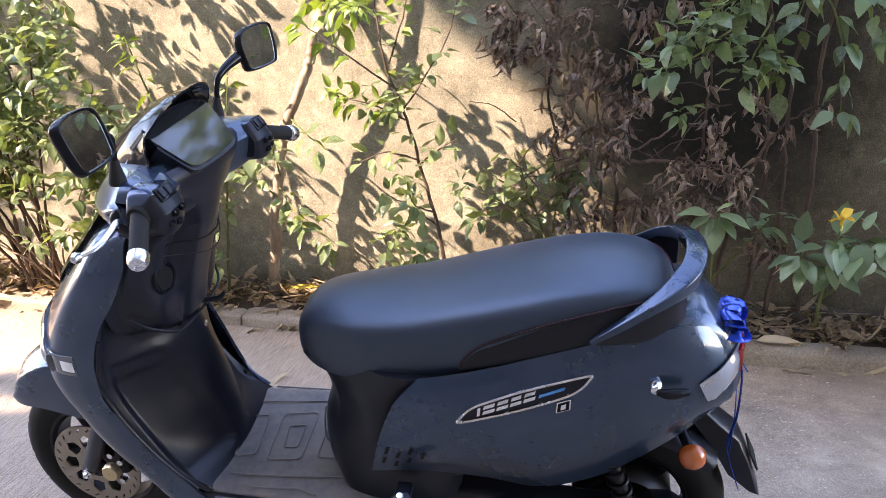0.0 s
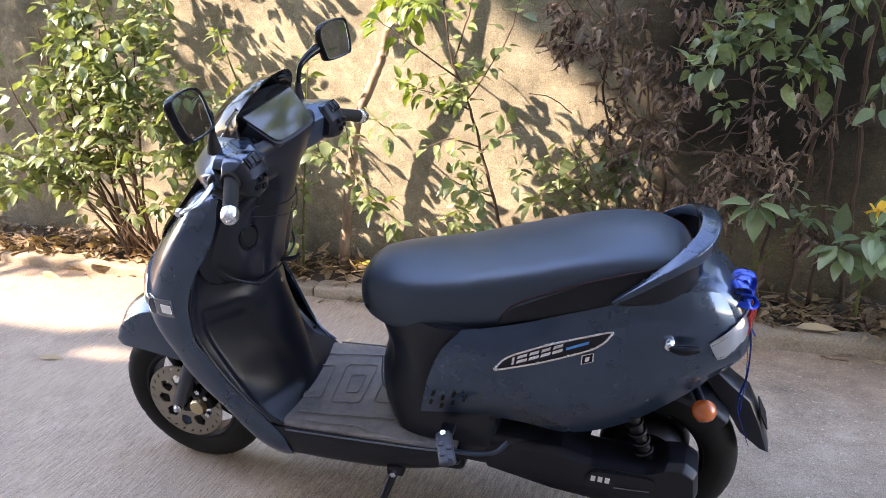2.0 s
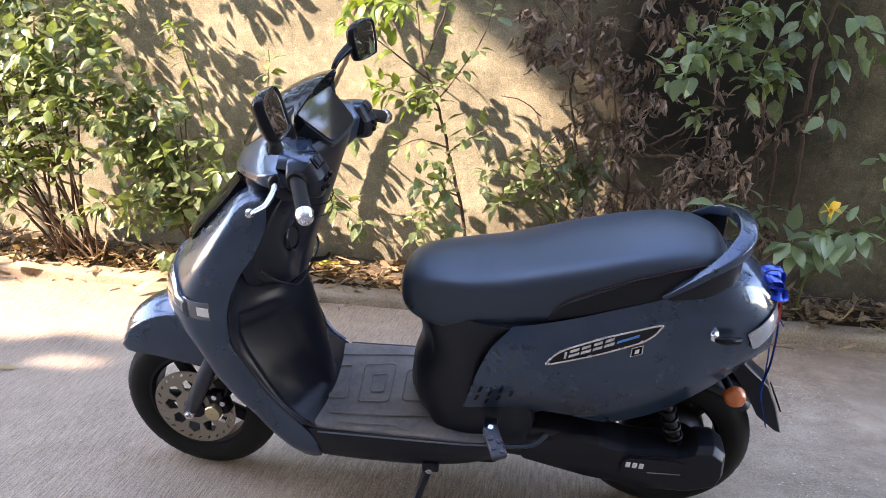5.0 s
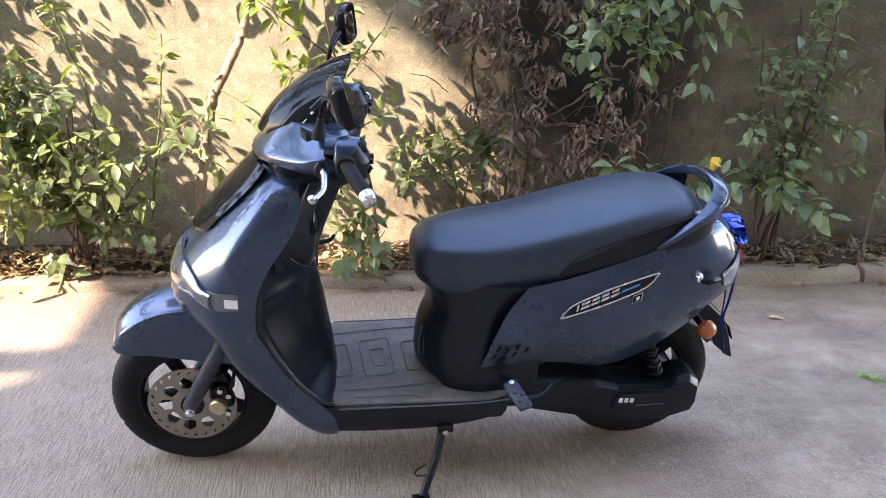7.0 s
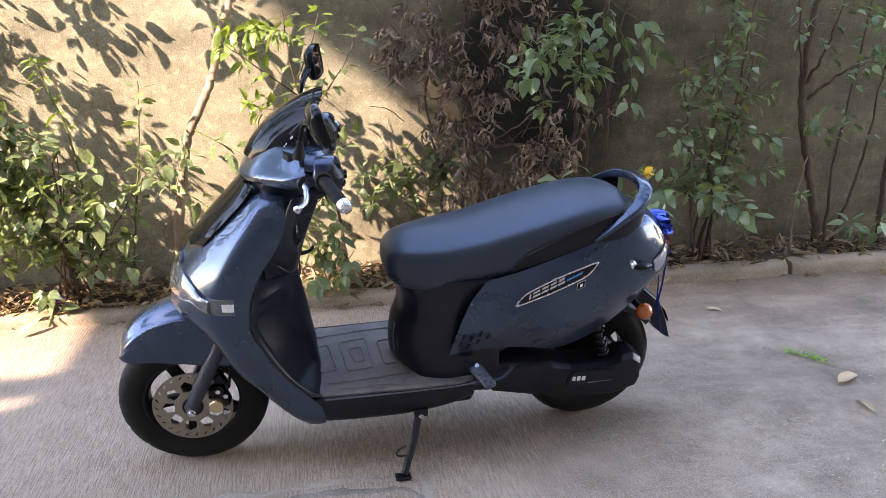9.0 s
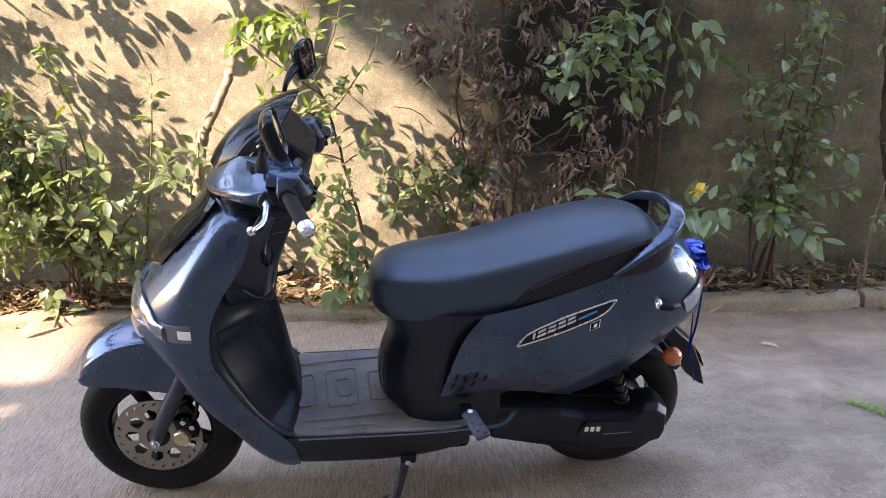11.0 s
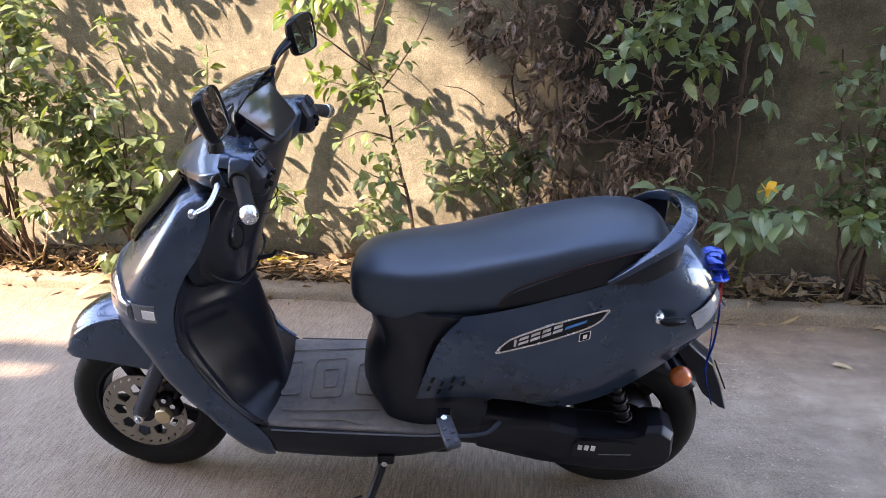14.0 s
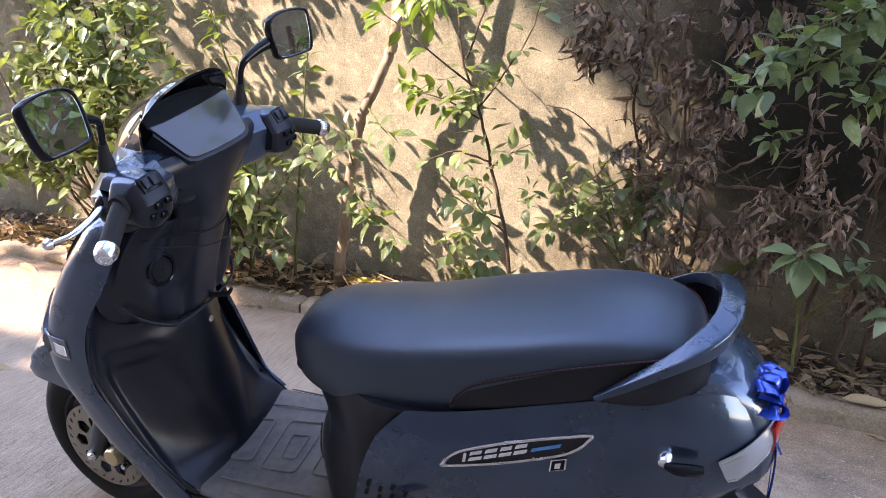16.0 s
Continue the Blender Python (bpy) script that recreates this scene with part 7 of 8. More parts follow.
def broad_leaf_climber():
    """Fresh broad leaves high in the shade, and the vines that hang beside them."""
    p = Plant("climber", "shaded climber with fresh broad green leaves", "climber", (1.75, 1.7, 0.05), 19)
    for pts in ([(1.75, 1.72, 0.04), (1.78, 1.72, 0.6), (1.76, 1.66, 1.1), (1.7, 1.5, 1.5)], [(1.84, 1.74, 0.04), (1.86, 1.74, 0.5), (1.85, 1.7, 1.0), (1.9, 1.6, 1.5)], [(1.96, 1.74, 0.1), (1.95, 1.7, 0.7), (1.92, 1.6, 1.1), (1.96, 1.5, 1.45)]):
        p.stem(pts, 0.011, 0.006, BARK_RED, 30, 0.012, "vine")
    tips = (
        ([(1.52, 1.3, 0.98), (1.46, 1.24, 0.98), (1.44, 1.22, 0.97)], 12, 0.07),
        ([(1.72, 1.55, 1.3), (1.6, 1.36, 1.22), (1.44, 1.24, 1.12), (1.3, 1.2, 1.1)], 32, 0.078),
        ([(1.74, 1.55, 1.35), (1.62, 1.36, 1.32), (1.5, 1.24, 1.26)], 24, 0.078),
        ([(1.74, 1.55, 1.25), (1.68, 1.36, 1.16), (1.62, 1.24, 1.06)], 24, 0.08),
        ([(1.7, 1.5, 1.4), (1.66, 1.36, 1.36), (1.6, 1.26, 1.3)], 22, 0.08),
        ([(1.74, 1.5, 1.2), (1.74, 1.38, 1.14), (1.74, 1.3, 1.08)], 18, 0.075),
    )
    for pts, n, size in tips:
        s = p.stem(pts, 0.005, 0.002, BARK_GREEN, 12)
        p.along(s, 0.3, n, size, "broad", LEAF_SHADE, droop=-0.1, petiole=0.03)
    p.tuft((1.5, 1.24, 1.2), (0.15, 0.08, 0.1), 40, 0.078, "broad", LEAF_SHADE, droop=-0.15)
    for pts, n in (([(1.86, 1.66, 1.35), (1.92, 1.5, 1.28), (1.96, 1.44, 1.1), (1.97, 1.44, 0.92)], 16), ([(1.9, 1.6, 1.45), (1.84, 1.48, 1.36), (1.8, 1.44, 1.22)], 12), ([(1.92, 1.6, 1.4), (2.04, 1.5, 1.3), (2.1, 1.46, 1.18)], 12)):
        s = p.stem(pts, 0.004, 0.002, BARK_GREEN, 14)
        p.along(s, 0.25, n, 0.09, "oval", LEAF_SHADE, droop=-0.5)
    # leaf masses above view, added to keep skylight off the wall
    for c, sp, n in (((1.6, 1.5, 1.78), (0.5, 0.26, 0.24), 220), ((2.2, 1.55, 1.8), (0.4, 0.2, 0.22), 110)):
        p.tuft(c, sp, n, 0.09, "broad", LEAF_SHADE)
    p.leaves.append((Vector((1.785, 1.55, 0.99)), Vector((0.05, -0.1, -1)), 0.11, "broad", LEAF_YELLOW))
    return p.grow(300)


def fan_shrub():
    p = Plant("shrub", "low shaded shrub with a fan of broad leaves", "shrub", (1.6, 1.6, 0.05), 20)
    s = p.stem([(1.62, 1.62, 0.04), (1.6, 1.45, 0.4), (1.58, 1.3, 0.62)], 0.006, 0.003, BARK_GREEN, 14)
    for way, size in (((-0.9, -0.35, 0.15), 0.11), ((-0.75, -0.45, -0.3), 0.1), ((0.05, -0.5, -0.7), 0.12), ((0.8, -0.4, 0.05), 0.11), ((0.6, -0.5, -0.45), 0.1), ((-0.4, -0.5, -0.7), 0.085), ((0.3, -0.2, 0.4), 0.07)):
        p.leaves.append((Vector((1.58, 1.3, 0.61)) + Vector(way) * 0.02, Vector(way), size, "broad", LEAF_SHADE))
    b = p.stem([(1.62, 1.55, 0.3), (1.74, 1.45, 0.5), (1.8, 1.4, 0.6)], 0.005, 0.002, BARK_GREEN, 10)
    p.along(b, 0.35, 12, 0.085, "broad", LEAF_SHADE)
    return p.grow(300, tilt=0.25)


def flowering_shrub():
    p = Plant("flowering_shrub", "low shaded shrub with one yellow hibiscus flower", "shrub", (2.0, 1.6, 0.05), 21)
    s = p.stem([(2.0, 1.62, 0.04), (1.98, 1.42, 0.35), (1.97, 1.24, 0.58)], 0.007, 0.003, BARK_GREEN, 14)
    p.along(s, 0.55, 14, 0.11, "broad", LEAF_SHADE, droop=-0.35)
    for pts in ([(1.99, 1.5, 0.25), (2.08, 1.34, 0.45), (2.12, 1.25, 0.58)], [(1.99, 1.48, 0.3), (1.9, 1.35, 0.42), (1.86, 1.3, 0.5)]):
        b = p.stem(pts, 0.005, 0.002, BARK_GREEN, 10)
        p.along(b, 0.4, 10, 0.1, "broad", LEAF_SHADE, droop=-0.3)
    p.tuft((1.99, 1.24, 0.5), (0.1, 0.05, 0.09), 12, 0.11, "broad", LEAF_SHADE, droop=-0.4)
    for k in range(5):
        a = 2 * math.pi * k / 5
        ob = new("petal", leaf_mesh("petal", k % 3, PETAL_YELLOW))
        ob.parent = p.ob
        ob.matrix_basis = Matrix.Translation(-p.base) @ aimed((1.955, 1.19, 0.645), (math.cos(a) * 0.9, -0.55, math.sin(a) * 0.7 + 0.1), 0.046, a)
    return p.grow(300, tilt=0.3)


def right_shrub():
    p = Plant("shrub", "upright many-stemmed green shrub in the shade", "shrub", (2.48, 1.62, 0.05), 22)
    g = p.rng
    for k in range(9):
        x = 2.48 + g.uniform(-0.07, 0.07)
        tx = x + g.uniform(-0.2, 0.22)
        top = g.uniform(0.6, 1.6)
        s = p.stem([(x, 1.62 + g.uniform(-0.05, 0.05), 0.04), (x + (tx - x) * 0.25, 1.58, 0.4), (x + (tx - x) * 0.6, 1.53 + g.uniform(-0.08, 0.08), top * 0.65), (tx, 1.5 + g.uniform(-0.1, 0.1), top)], 0.009, 0.003, BARK_RED, 24, 0.012)
        p.along(s, 0.42, 30, 0.068, "oval", LEAF_SHADE, droop=-0.25)
    for pts, n, size in (
        ([(2.46, 1.58, 0.3), (2.52, 1.42, 0.42), (2.6, 1.34, 0.36)], 11, 0.12),
        ([(2.46, 1.58, 0.35), (2.4, 1.42, 0.48), (2.36, 1.34, 0.5)], 9, 0.12),
        ([(2.46, 1.58, 0.6), (2.3, 1.48, 0.72), (2.18, 1.42, 0.82)], 11, 0.085),
        ([(2.5, 1.58, 0.5), (2.7, 1.5, 0.56), (2.84, 1.46, 0.6)], 12, 0.085),
        ([(2.5, 1.56, 0.85), (2.62, 1.48, 0.95), (2.74, 1.44, 0.98)], 12, 0.09),
        ([(2.5, 1.56, 0.7), (2.66, 1.48, 0.76), (2.78, 1.45, 0.72)], 10, 0.085),
        ([(2.46, 1.56, 0.95), (2.34, 1.48, 1.02), (2.22, 1.44, 1.04)], 10, 0.08),
    ):
        s = p.stem(pts, 0.004, 0.0016, BARK_GREEN, 12)
        p.along(s, 0.35, int(n * 1.6), size * 0.8, "oval", LEAF_SHADE, droop=-0.3)
    p.tuft((2.5, 1.5, 0.95), (0.14, 0.1, 0.22), 80, 0.066, "oval", LEAF_SHADE)
    p.tuft((2.38, 1.52, 0.56), (0.16, 0.08, 0.14), 54, 0.066, "oval", LEAF_SHADE)
    p.tuft((2.52, 1.5, 1.4), (0.2, 0.12, 0.2), 70, 0.066, "oval", LEAF_SHADE)
    return p.grow(300)


def far_tree():
    p = Plant("slim_tree", "dark forked sapling with sparse leaves by the wall", "tree", (3.22, 1.7, 0.04), 23)
    p.stem([(3.24, 1.7, 0.03), (3.16, 1.7, 0.4), (3.05, 1.7, 0.8), (3.02, 1.68, 1.05), (3.05, 1.66, 1.6)], 0.024, 0.016, BARK_RED, 30, 0.014, "trunk")
    for pts in ([(3.02, 1.68, 0.95), (3.12, 1.64, 1.2), (3.2, 1.62, 1.55)], [(3.02, 1.68, 1.0), (2.95, 1.64, 1.25), (2.9, 1.62, 1.5)], [(3.26, 1.7, 0.05), (3.27, 1.68, 0.6), (3.32, 1.66, 1.1), (3.36, 1.66, 1.5)], [(3.3, 1.7, 0.05), (3.42, 1.68, 0.5), (3.47, 1.66, 1.0), (3.5, 1.64, 1.5)], [(3.06, 1.68, 0.9), (3.2, 1.6, 1.05), (3.36, 1.55, 1.1)]):
        s = p.stem(pts, 0.010, 0.003, BARK_RED, 22, 0.014)
        p.along(s, 0.4, 18, 0.062, "oval", LEAF_SHADE, droop=-0.3)
    p.tuft((3.0, 1.5, 0.75), (0.14, 0.1, 0.16), 20, 0.085, "oval", LEAF_SHADE)
    p.tuft((3.4, 1.55, 1.25), (0.3, 0.12, 0.2), 40, 0.085, "oval", LEAF_SHADE)
    p.tuft((3.4, 1.6, 0.2), (0.12, 0.06, 0.08), 16, 0.08, "oval", LEAF_SHADE)
    p.stem([(3.60, 1.68, 0.04), (3.57, 1.66, 0.5), (3.63, 1.64, 1.0), (3.55, 1.62, 1.6)], 0.018, 0.012, BARK_RED, 26, 0.014, "trunk")
    p.tuft((3.6, 1.5, 0.62), (0.14, 0.08, 0.16), 40, 0.085, "oval", LEAF_SHADE)
    p.tuft((3.66, 1.55, 1.25), (0.2, 0.08, 0.2), 34, 0.07, "oval", LEAF_SHADE)
    p.tuft((3.55, 1.5, 0.2), (0.16, 0.06, 0.1), 22, 0.075, "oval", LEAF_SHADE)
    return p.grow(300)


def corner_tree():
    p = Plant("slim_tree", "brown bare trunk of a tree against the shaded wall", "tree", (-2.72, 1.70, 0.04), 25)
    p.stem([(-2.80, 1.70, 0.03), (-2.76, 1.70, 0.35), (-2.68, 1.70, 0.8), (-2.62, 1.69, 1.2), (-2.6, 1.66, 1.9)], 0.042, 0.03, BARK_GREY, 26, 0.012, "trunk")
    s = p.stem([(-2.62, 1.69, 1.2), (-2.45, 1.6, 1.5), (-2.3, 1.55, 1.8)], 0.014, 0.006, BARK_GREY, 12, 0.01, "limb")
    p.along(s, 0.4, 14, 0.08, "oval", LEAF)
    return p.grow(300)


def thin_cane():
    p = Plant("cane", "thin pale dry cane standing in the litter", "stick", (2.97, 1.56, 0.05), 24)
    p.stem([(2.98, 1.56, 0.04), (2.96, 1.54, 0.35), (2.99, 1.52, 0.62)], 0.006, 0.004, BARK_GREY, 14, 0.006, "cane_stem")
    p.tuft((2.94, 1.46, 0.42), (0.04, 0.03, 0.04), 6, 0.06, "oval", LEAF_SHADE)
    return p.grow(300)


for build in (left_bush, second_bush, slim_shoot, slim_tree, middle_shrub, low_shrub, side_shrub, withered_climber, broad_leaf_climber, fan_shrub, flowering_shrub, right_shrub, far_tree, corner_tree, thin_cane):
    build()


# ---- litter and single fallen leaves ----
def make_litter():
    g = random.Random(5)
    verts, faces = [], []
    for k in range(2600):
        x = g.uniform(-3.0, 4.2)
        y = KERB_BACK - 0.02 + (WALL_Y - 0.03 - KERB_BACK) * g.random() ** 1.3
        if g.random() < 0.06:
            y = KERB_Y + g.uniform(-0.05, 0.09)
        on = 0.045 + 0.012 * min(1, max(0, (x + 1) / 3)) if y > KERB_Y else 0.0
        z = on + 0.004 + g.random() ** 2 * 0.055 * (y > KERB_BACK)
        size = g.uniform(0.03, 0.1)
        way = Vector((g.uniform(-1, 1), g.uniform(-1, 1), g.uniform(-0.12, 0.25)))
        m = aimed((x, y, z), way, size, g.gauss(0, 0.6))
        pts, fs = leaf_grid(1.0, g.uniform(0.2, 0.5), g.uniform(-0.5, 0.9), g.uniform(-0.5, 0.6), 1.2, 0.12, 4)
        i = len(verts)
        verts += [m @ Vector(q) for q in pts]
        faces += [tuple(i + a for a in f) for f in fs]
    for k in range(260):
        x, y = g.uniform(-3, 4.2), g.uniform(KERB_BACK, WALL_Y - 0.05)
        a, ln, r = g.uniform(0, 6.28), g.uniform(0.05, 0.22), g.uniform(0.0015, 0.004)
        z = 0.06 + g.random() * 0.04
        d = Vector((math.cos(a) * ln, math.sin(a) * ln * 0.4, g.uniform(-0.02, 0.03)))
        i = len(verts)
        for p in (Vector((x, y, z)), Vector((x, y, z)) + d):
            verts += [p + Vector((0, r * math.cos(q), r * math.sin(q))) for q in (0, 1.57, 3.14, 4.71)]
        faces += [(i + j, i + (j + 1) % 4, i + 4 + (j + 1) % 4, i + 4 + j) for j in range(4)]
    me = mesh_of("litter", verts, faces)
    me.materials.append(LITTER)
    tagged(new("leaf_litter", me), "thick litter of dry brown leaves and twigs on the soil", "leaf litter", kind="stuff")


make_litter()

for at, way, size, material, label in (
    ((-1.04, 0.5, 0.008), (0.8, 0.35, 0.05), 0.11, LEAF_FALLEN, "dull green-brown fallen leaf lying on the concrete"),
    ((2.36, 0.19, 0.012), (0.9, 0.5, 0.12), 0.17, LEAF_FALLEN, "curled tan dry leaf on the concrete"),
    ((2.34, -0.05, 0.012), (0.15, 1.0, 0.1), 0.13, LEAF_FALLEN, "small tan dry leaf on the concrete"),
    ((-0.19, 1.63, 0.09), (0.75, 0.3, 0.25), 0.15, LEAF_YELLOW, "bright yellow fallen leaf on the litter"),
    ((-0.12, 1.6, 0.09), (-0.6, 0.4, 0.15), 0.12, LEAF_YELLOW, "yellow fallen leaf on the litter"),
    ((-1.62, 1.40, 0.055), (1.0, 0.25, 0.08), 0.2, LEAF_FALLEN, "long pale dry leaf lying over the kerb"),
    ((-1.80, 1.32, 0.012), (0.9, -0.2, 0.0), 0.16, LEAF_FALLEN, "pale dry leaf on the concrete by the kerb"),
    ((-0.92, 1.30, 0.012), (0.5, 0.6, 0.5), 0.15, LEAF_FALLEN, "curled dry leaf standing at the kerb"),
    ((1.78, 1.47, 0.08), (1.0, 0.1, 0.1), 0.2, LEAF_FALLEN, "large curled pale dry leaf on the kerb"),
    ((2.24, 1.035, 0.008), (0.9, -0.1, 0.02), 0.09, LEAF_FALLEN, "thin dry leaf lying flat on the concrete"),
    ((-0.33, -0.31, 0.010), (1.0, 0.05, 0.05), 0.17, LEAF_FALLEN, "narrow dry leaf by the worn seam"),
    ((-0.41, -0.33, 0.014), (0.55, -0.6, 0.36), 0.15, LEAF_FALLEN, "pale dry leaf by the worn seam"),
    ((0.08, 1.03, 0.008), (-0.3, -0.9, 0.1), 0.09, LEAF_FALLEN, "small dry leaf on the concrete behind the scooter"),
):
    ob = thing("fallen_leaf", leaf_mesh("narrow", 0, material), None, label, "leaf", "fallen leaves")
    ob.matrix_basis = aimed(at, way, size, 0.25)

flower = tagged(new("fallen_flower"), "purple fallen flower on the litter", "flower")
flower.matrix_basis = Matrix.Translation((-0.81, 1.52, 0.085))
for k in range(7):
    a = k * 0.9
    ob = new("petal", leaf_mesh("oval", k % 3, PETAL_PURPLE))
    ob.parent = flower
    ob.matrix_basis = aimed((0.012 * math.cos(a), 0.012 * math.sin(a), 0), (math.cos(a), math.sin(a), 0.5), 0.04, a)


def grass_tuft():
    g = random.Random(3)
    verts, faces = [], []
    for k in range(90):
        f = k / 90
        m = aimed((2.33 + 0.11 * f + g.gauss(0, 0.01), 0.52 - 0.14 * f + g.gauss(0, 0.012), 0.0), (g.uniform(-0.2, 1), g.uniform(-0.8, 0.6), g.uniform(0.1, 0.7)), g.uniform(0.02, 0.05), 0)
        pts, fs = leaf_grid(1.0, 0.12, 0.2, 0.3, 1.0, 0, 3)
        i = len(verts)
        verts += [m @ Vector(q) for q in pts]
        faces += [tuple(i + a for a in f2) for f2 in fs]
    me = mesh_of("grass", verts, faces)
    me.materials.append(GRASS)
    tagged(new("grass_tuft", me), "small green tuft of grass growing through the concrete", "grass", kind="stuff")


grass_tuft()

# ---- unseen house and trees, added behind the camera and around to shade the yard ----
def facade():
    """Unseen house added to block the sun: a lower wing with a roof rail, and a taller part."""
    house = tagged(new("house"), "unseen plain rendered house added to shade the yard", "house")
    y, deep = -3.6, 5.0
    xs = [-14.0, -12.6, -11.4, -9.6, -8.4, -6.75, -6.3, -5.0, -3.8, -2.6, -0.6, 0.6, 2.2, 3.4, 5.0, 6.2, 9.0]
    for low, high, tops in ((0, 5, [0.0, 1.0, 2.2, 4.1, 5.3, 6.48]), (5, 6, [0.0, 1.0, 2.2, 4.1, 5.3, 6.2]), (6, 16, [0.0, 1.0, 2.2, 4.1, 5.3, 8.1])):
        cells = []
        for i in range(low, high):
            for k in range(5):
                opening = i in (1, 3, 6, 8, 10, 12, 14) and k in (1, 3)
                cx, cz, w, h = (xs[i] + xs[i + 1]) / 2, (tops[k] + tops[k + 1]) / 2, xs[i + 1] - xs[i], tops[k + 1] - tops[k]
                if opening:
                    win = part("window", box((w, 0.06, h), 0, 1, Matrix.Translation((cx, y - 0.05, cz))), DARK_STEEL, house)
                    part("pane", box((w - 0.12, 0.012, h - 0.12), 0, 1, Matrix.Translation((cx, y - 0.01, cz))), SCREEN, win)
                else:
                    cells.append(box((w, 0.25, h), 0, 1, Matrix.Translation((cx, y, cz))))
        bm = join(*cells)
        bmesh.ops.remove_doubles(bm, verts=bm.verts[:], dist=0.001)
        part("wall", bm, FACADE, house)
        x0, x1, top = xs[low], xs[high], tops[-1]
        part("side_wall", join(box((x1 - x0, 0.2, top), 0, 1, Matrix.Translation(((x0 + x1) / 2, y - deep, top / 2))), box((0.2, deep - 0.3, top), 0, 1, Matrix.Translation((x0 + 0.1, y - deep / 2, top / 2))), box((0.2, deep - 0.3, top), 0, 1, Matrix.Translation((x1 - 0.1, y - deep / 2, top / 2)))), FACADE, house)
        part("roof", box((x1 - x0, deep, 0.16), 0, 1, Matrix.Translation(((x0 + x1) / 2, y - deep / 2, top - 0.1))), FACADE, house)
    # rail, slab and slotted plate, shaped only for the shadow edges they cast
    part("roof_rail", box((0.75, 0.1, 0.22), 0.01, 1, Matrix.Translation((-6.66, y, 6.65))), FACADE, house)
    canopy = [(-6.30, 6.76), (-6.72, 6.76), (-7.25, 7.36), (-7.75, 7.92), (-7.80, 7.98), (-6.9, 7.98), (-6.30, 7.7)]
    part("sloped_canopy", plate(canopy, 0.06, (), Matrix.Translation((0, y, 0)) @ FACE_LEFT), FACADE, house)
    part("upper_wall", box((15.05, 0.25, 2.5), 0, 1, Matrix.Translation((1.475, y, 9.35))), FACADE, house)
    part("upper_roof", box((15.05, deep, 0.16), 0, 1, Matrix.Translation((1.475, y - deep / 2, 10.5))), FACADE, house)
    gable = [(-6.05, 8.86), (-7.75, 10.17), (-7.75, 10.6), (-6.05, 10.6)]
    gap = [(-6.08, 9.00), (-6.08, 9.11), (-6.42, 9.38), (-6.58, 9.45)]
    part("gable_eave", plate(gable, 0.06, (gap,), Matrix.Translation((0, y, 0)) @ FACE_LEFT), FACADE, house)


facade()


def shade_tree():
    """A broad tree out of view beyond the tail of the scooter, added to overhang the yard, screen the sky and be
    mirrored.
    """
    p = Plant("shade_tree", "large leafy shade tree overhanging the yard", "tree", (5.2, -1.6, 0.0), 31)
    p.stem([(5.2, -1.6, -0.02), (5.1, -1.5, 1.4), (4.6, -1.2, 2.8), (3.6, -0.8, 3.8)], 0.17, 0.09, BARK_GREY, 24, 0.03, "trunk")
    for pts in ([(4.6, -1.2, 2.8), (3.2, -0.4, 3.5), (1.2, 0.0, 3.9), (-0.6, 0.0, 3.8)], [(3.6, -0.8, 3.8), (2.0, -1.0, 4.4), (0.2, -1.0, 4.4)], [(4.6, -1.2, 2.8), (4.8, -0.2, 3.6), (4.6, 0.9, 4.2)], [(3.6, -0.8, 3.8), (2.6, 0.4, 4.3), (1.4, 1.0, 4.3)], [(4.8, -1.3, 2.3), (4.0, 0.2, 2.6), (2.6, 1.0, 2.5), (1.6, 1.1, 2.4)]):
        p.stem(pts, 0.07, 0.02, BARK_GREY, 20, 0.04, "limb")
    for c, sp, n in (((3.9, -0.6, 4.2), (1.2, 1.0, 0.8), 620), ((2.4, -0.6, 4.2), (0.9, 0.8, 0.6), 180), ((0.4, -0.3, 4.2), (0.9, 0.8, 0.5), 50), ((3.4, 0.7, 4.2), (0.9, 0.6, 0.6), 260), ((-1.05, -0.4, 3.95), (0.85, 0.6, 0.45), 60), ((2.9, 1.2, 2.3), (0.9, 0.35, 0.35), 200), ((0.6, -1.5, 4.3), (1.2, 0.6, 0.45), 150), ((2.4, -1.5, 4.4), (1.0, 0.7, 0.5), 260)):
        p.tuft(c, sp, n, 0.21, "oval", LEAF, toward=(0, 0, 0))
    tree = p.grow(0, LEAF_MASS, 0.6)
    return tree


shade_tree()


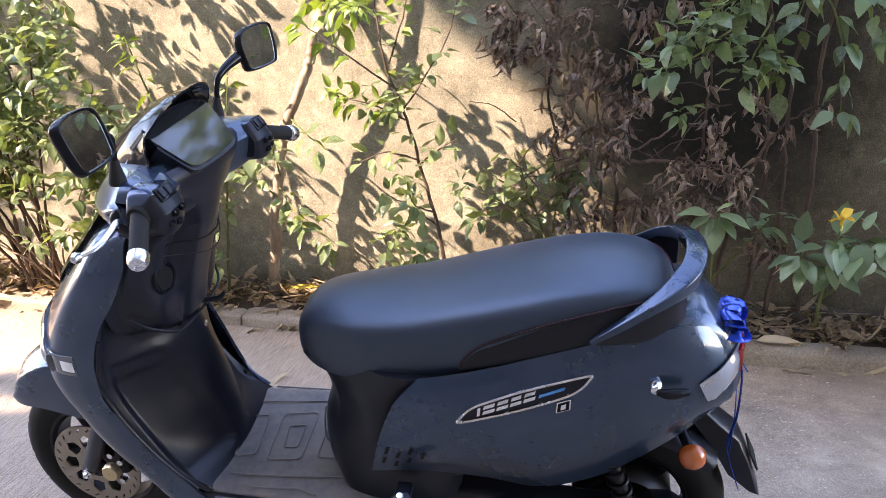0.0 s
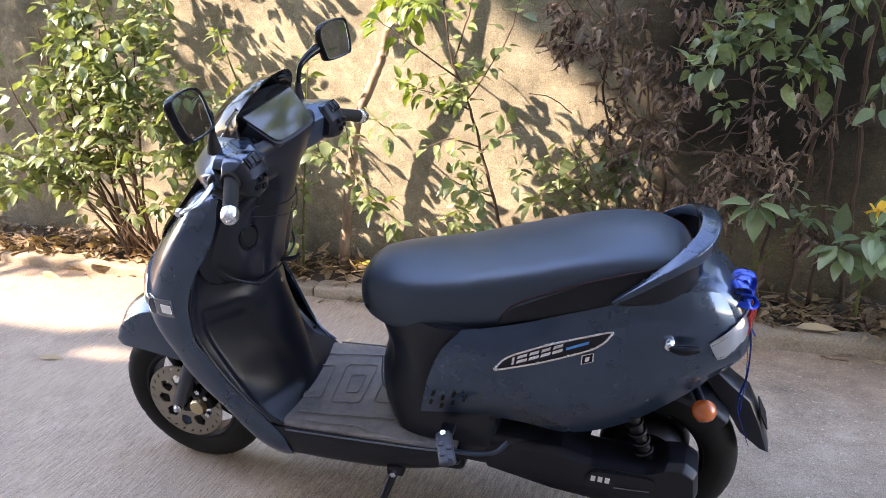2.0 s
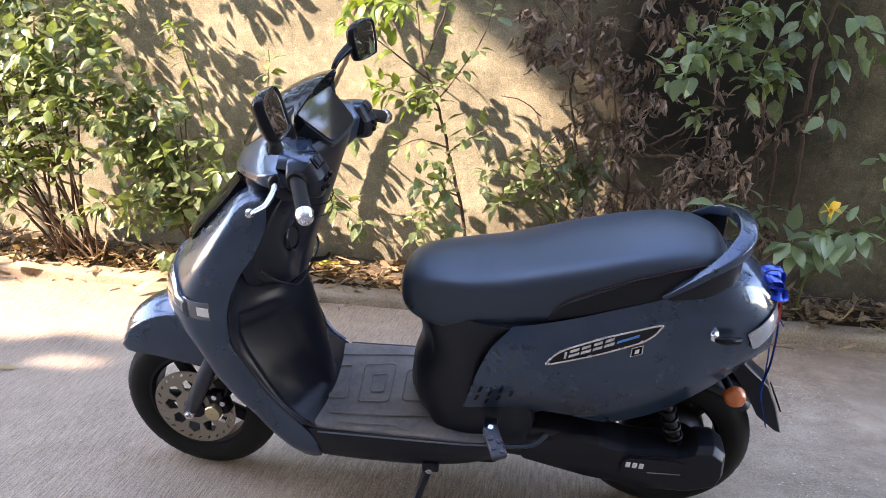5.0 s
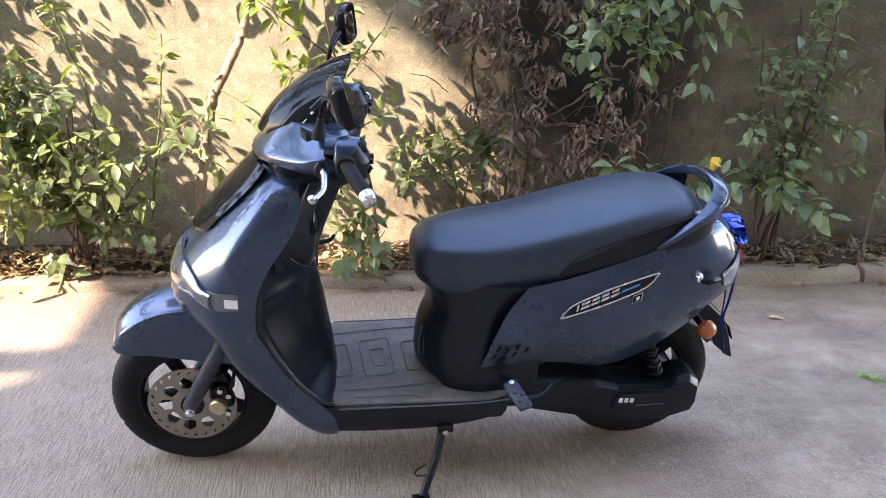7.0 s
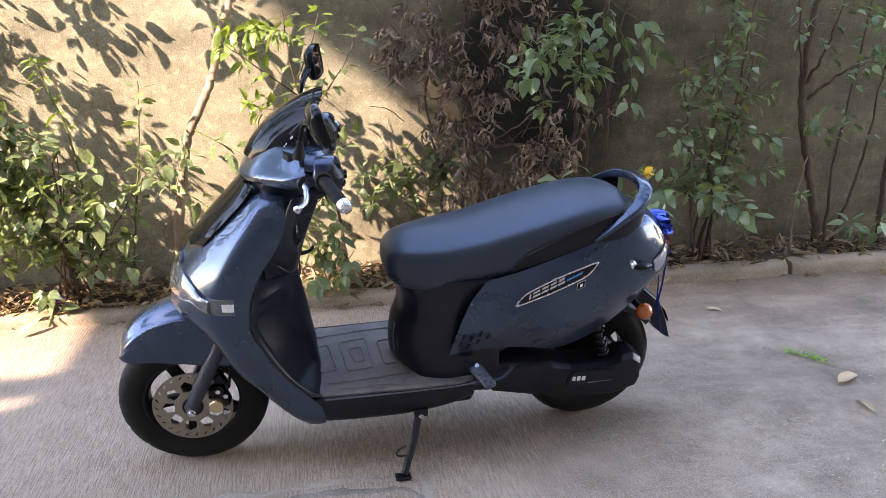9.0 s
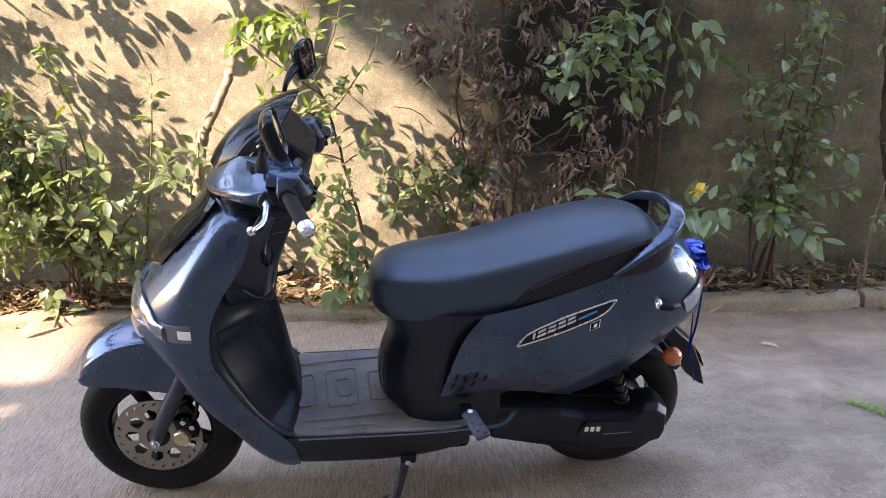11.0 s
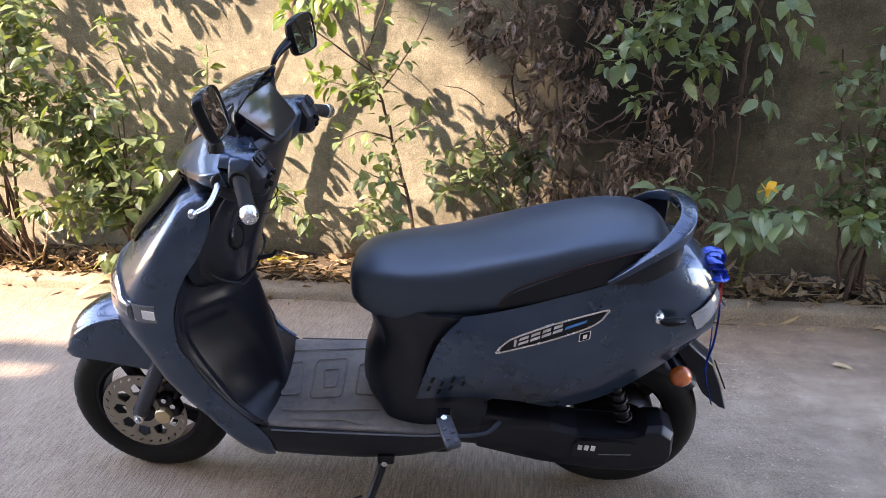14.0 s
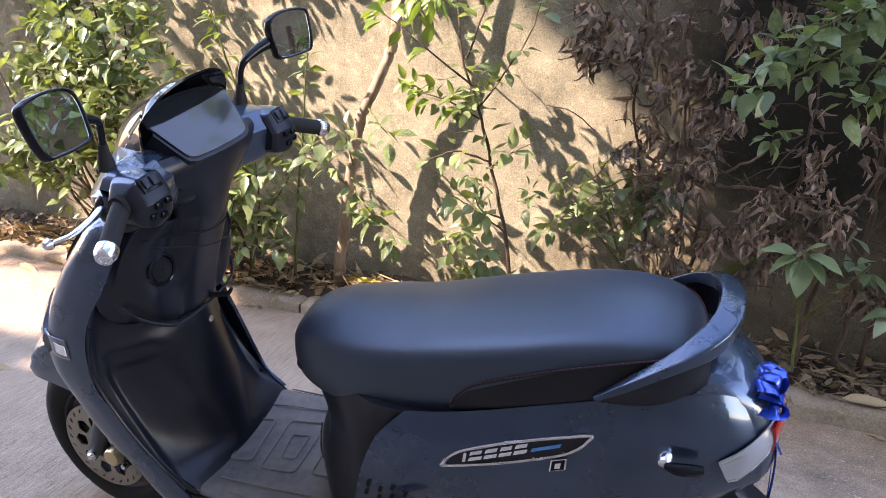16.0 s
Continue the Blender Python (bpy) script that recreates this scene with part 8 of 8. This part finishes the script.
def yard_tree():
    """An unseen tree added beside the house, so its crown dapples the far end of the boundary wall."""
    p = Plant("yard_tree", "unseen leafy tree added to dapple the wall", "tree", (-6.6, -1.3, 0.0), 33)
    p.stem([(-6.6, -1.3, -0.02), (-6.5, -1.2, 1.6), (-6.1, -0.9, 3.0), (-5.5, -0.5, 4.0)], 0.13, 0.06, BARK_GREY, 20, 0.03, "trunk")
    for pts in ([(-6.1, -0.9, 3.0), (-5.9, -0.2, 3.6), (-5.9, 0.2, 4.1)], [(-5.6, -0.6, 3.8), (-5.0, -0.4, 4.2), (-4.7, -0.2, 4.3)], [(-5.6, -0.6, 3.9), (-5.4, -0.5, 4.6), (-5.3, -0.4, 5.0)]):
        p.stem(pts, 0.045, 0.015, BARK_GREY, 14, 0.03, "limb")
    for c, sp, n in (((-5.55, -0.4, 4.1), (0.55, 0.4, 0.75), 520), ((-4.75, -0.3, 4.5), (0.35, 0.3, 0.35), 120), ((-6.0, -0.1, 4.6), (0.4, 0.35, 0.5), 160), ((-6.05, -1.3, 4.2), (0.45, 0.3, 0.35), 110)):
        p.tuft(c, sp, n, 0.17, "oval", LEAF, toward=(0, 0, 0))
    return p.grow(0, LEAF_MASS, 0.6)


yard_tree()


def beyond_trees():
    """Unseen trees added past the boundary wall for the glass and the paint to mirror."""
    for k, (x, y, mid, wide, tall, n) in enumerate(((3.3, 5.7, 4.9, 1.0, 1.35, 1100), (7.2, 7.4, 3.0, 1.3, 0.8, 1100), (-3.5, 9.5, 2.6, 1.1, 0.7, 420), (-6.2, 2.8, 5.9, 1.5, 1.5, 1300), (-4.6, 5.6, 6.0, 1.9, 1.9, 1900), (-1.9, 6.8, 6.6, 1.9, 1.8, 1500))):
        p = Plant("garden_tree", "leafy tree beyond the boundary wall", "tree", (x, y, 0.0), 41 + k, "trees beyond the wall")
        p.stem([(x, y, -0.02), (x + 0.1, y, mid * 0.35), (x - 0.1, y, mid * 0.7), (x, y, mid)], 0.13, 0.05, BARK_GREY, 16, 0.03, "trunk")
        for dx, dz in ((-0.9, 0.1), (0.9, 0.3), (0.1, 0.9)):
            p.stem([(x - 0.1, y, mid * 0.6), (x + dx * 0.5, y - 0.2, mid * 0.75 + dz * 0.4), (x + dx, y - 0.3, mid + dz)], 0.05, 0.02, BARK_GREY, 12, 0.03, "limb")
        g = p.rng
        verts, faces = [], []
        for _ in range(n):
            at = Vector((g.gauss(0, wide), g.gauss(0, 0.6), max(1.0, mid + g.gauss(0, tall))))
            way = Vector((g.uniform(-1, 1), g.uniform(-1, 1), g.uniform(-0.8, 0.3))).normalized()
            m = aimed(at, way, g.uniform(0.18, 0.36), g.gauss(0, 0.6))
            pts, fs = leaf_grid(*g.choice(LEAF_SHAPES["oval"]), rows=3)
            i = len(verts)
            verts += [m @ Vector(q) for q in pts]
            faces += [tuple(i + a for a in f) for f in fs]
        tagged(part("crown", mesh_of("crown", verts, faces), LEAF_MASS, p.ob), kind="stuff")


beyond_trees()
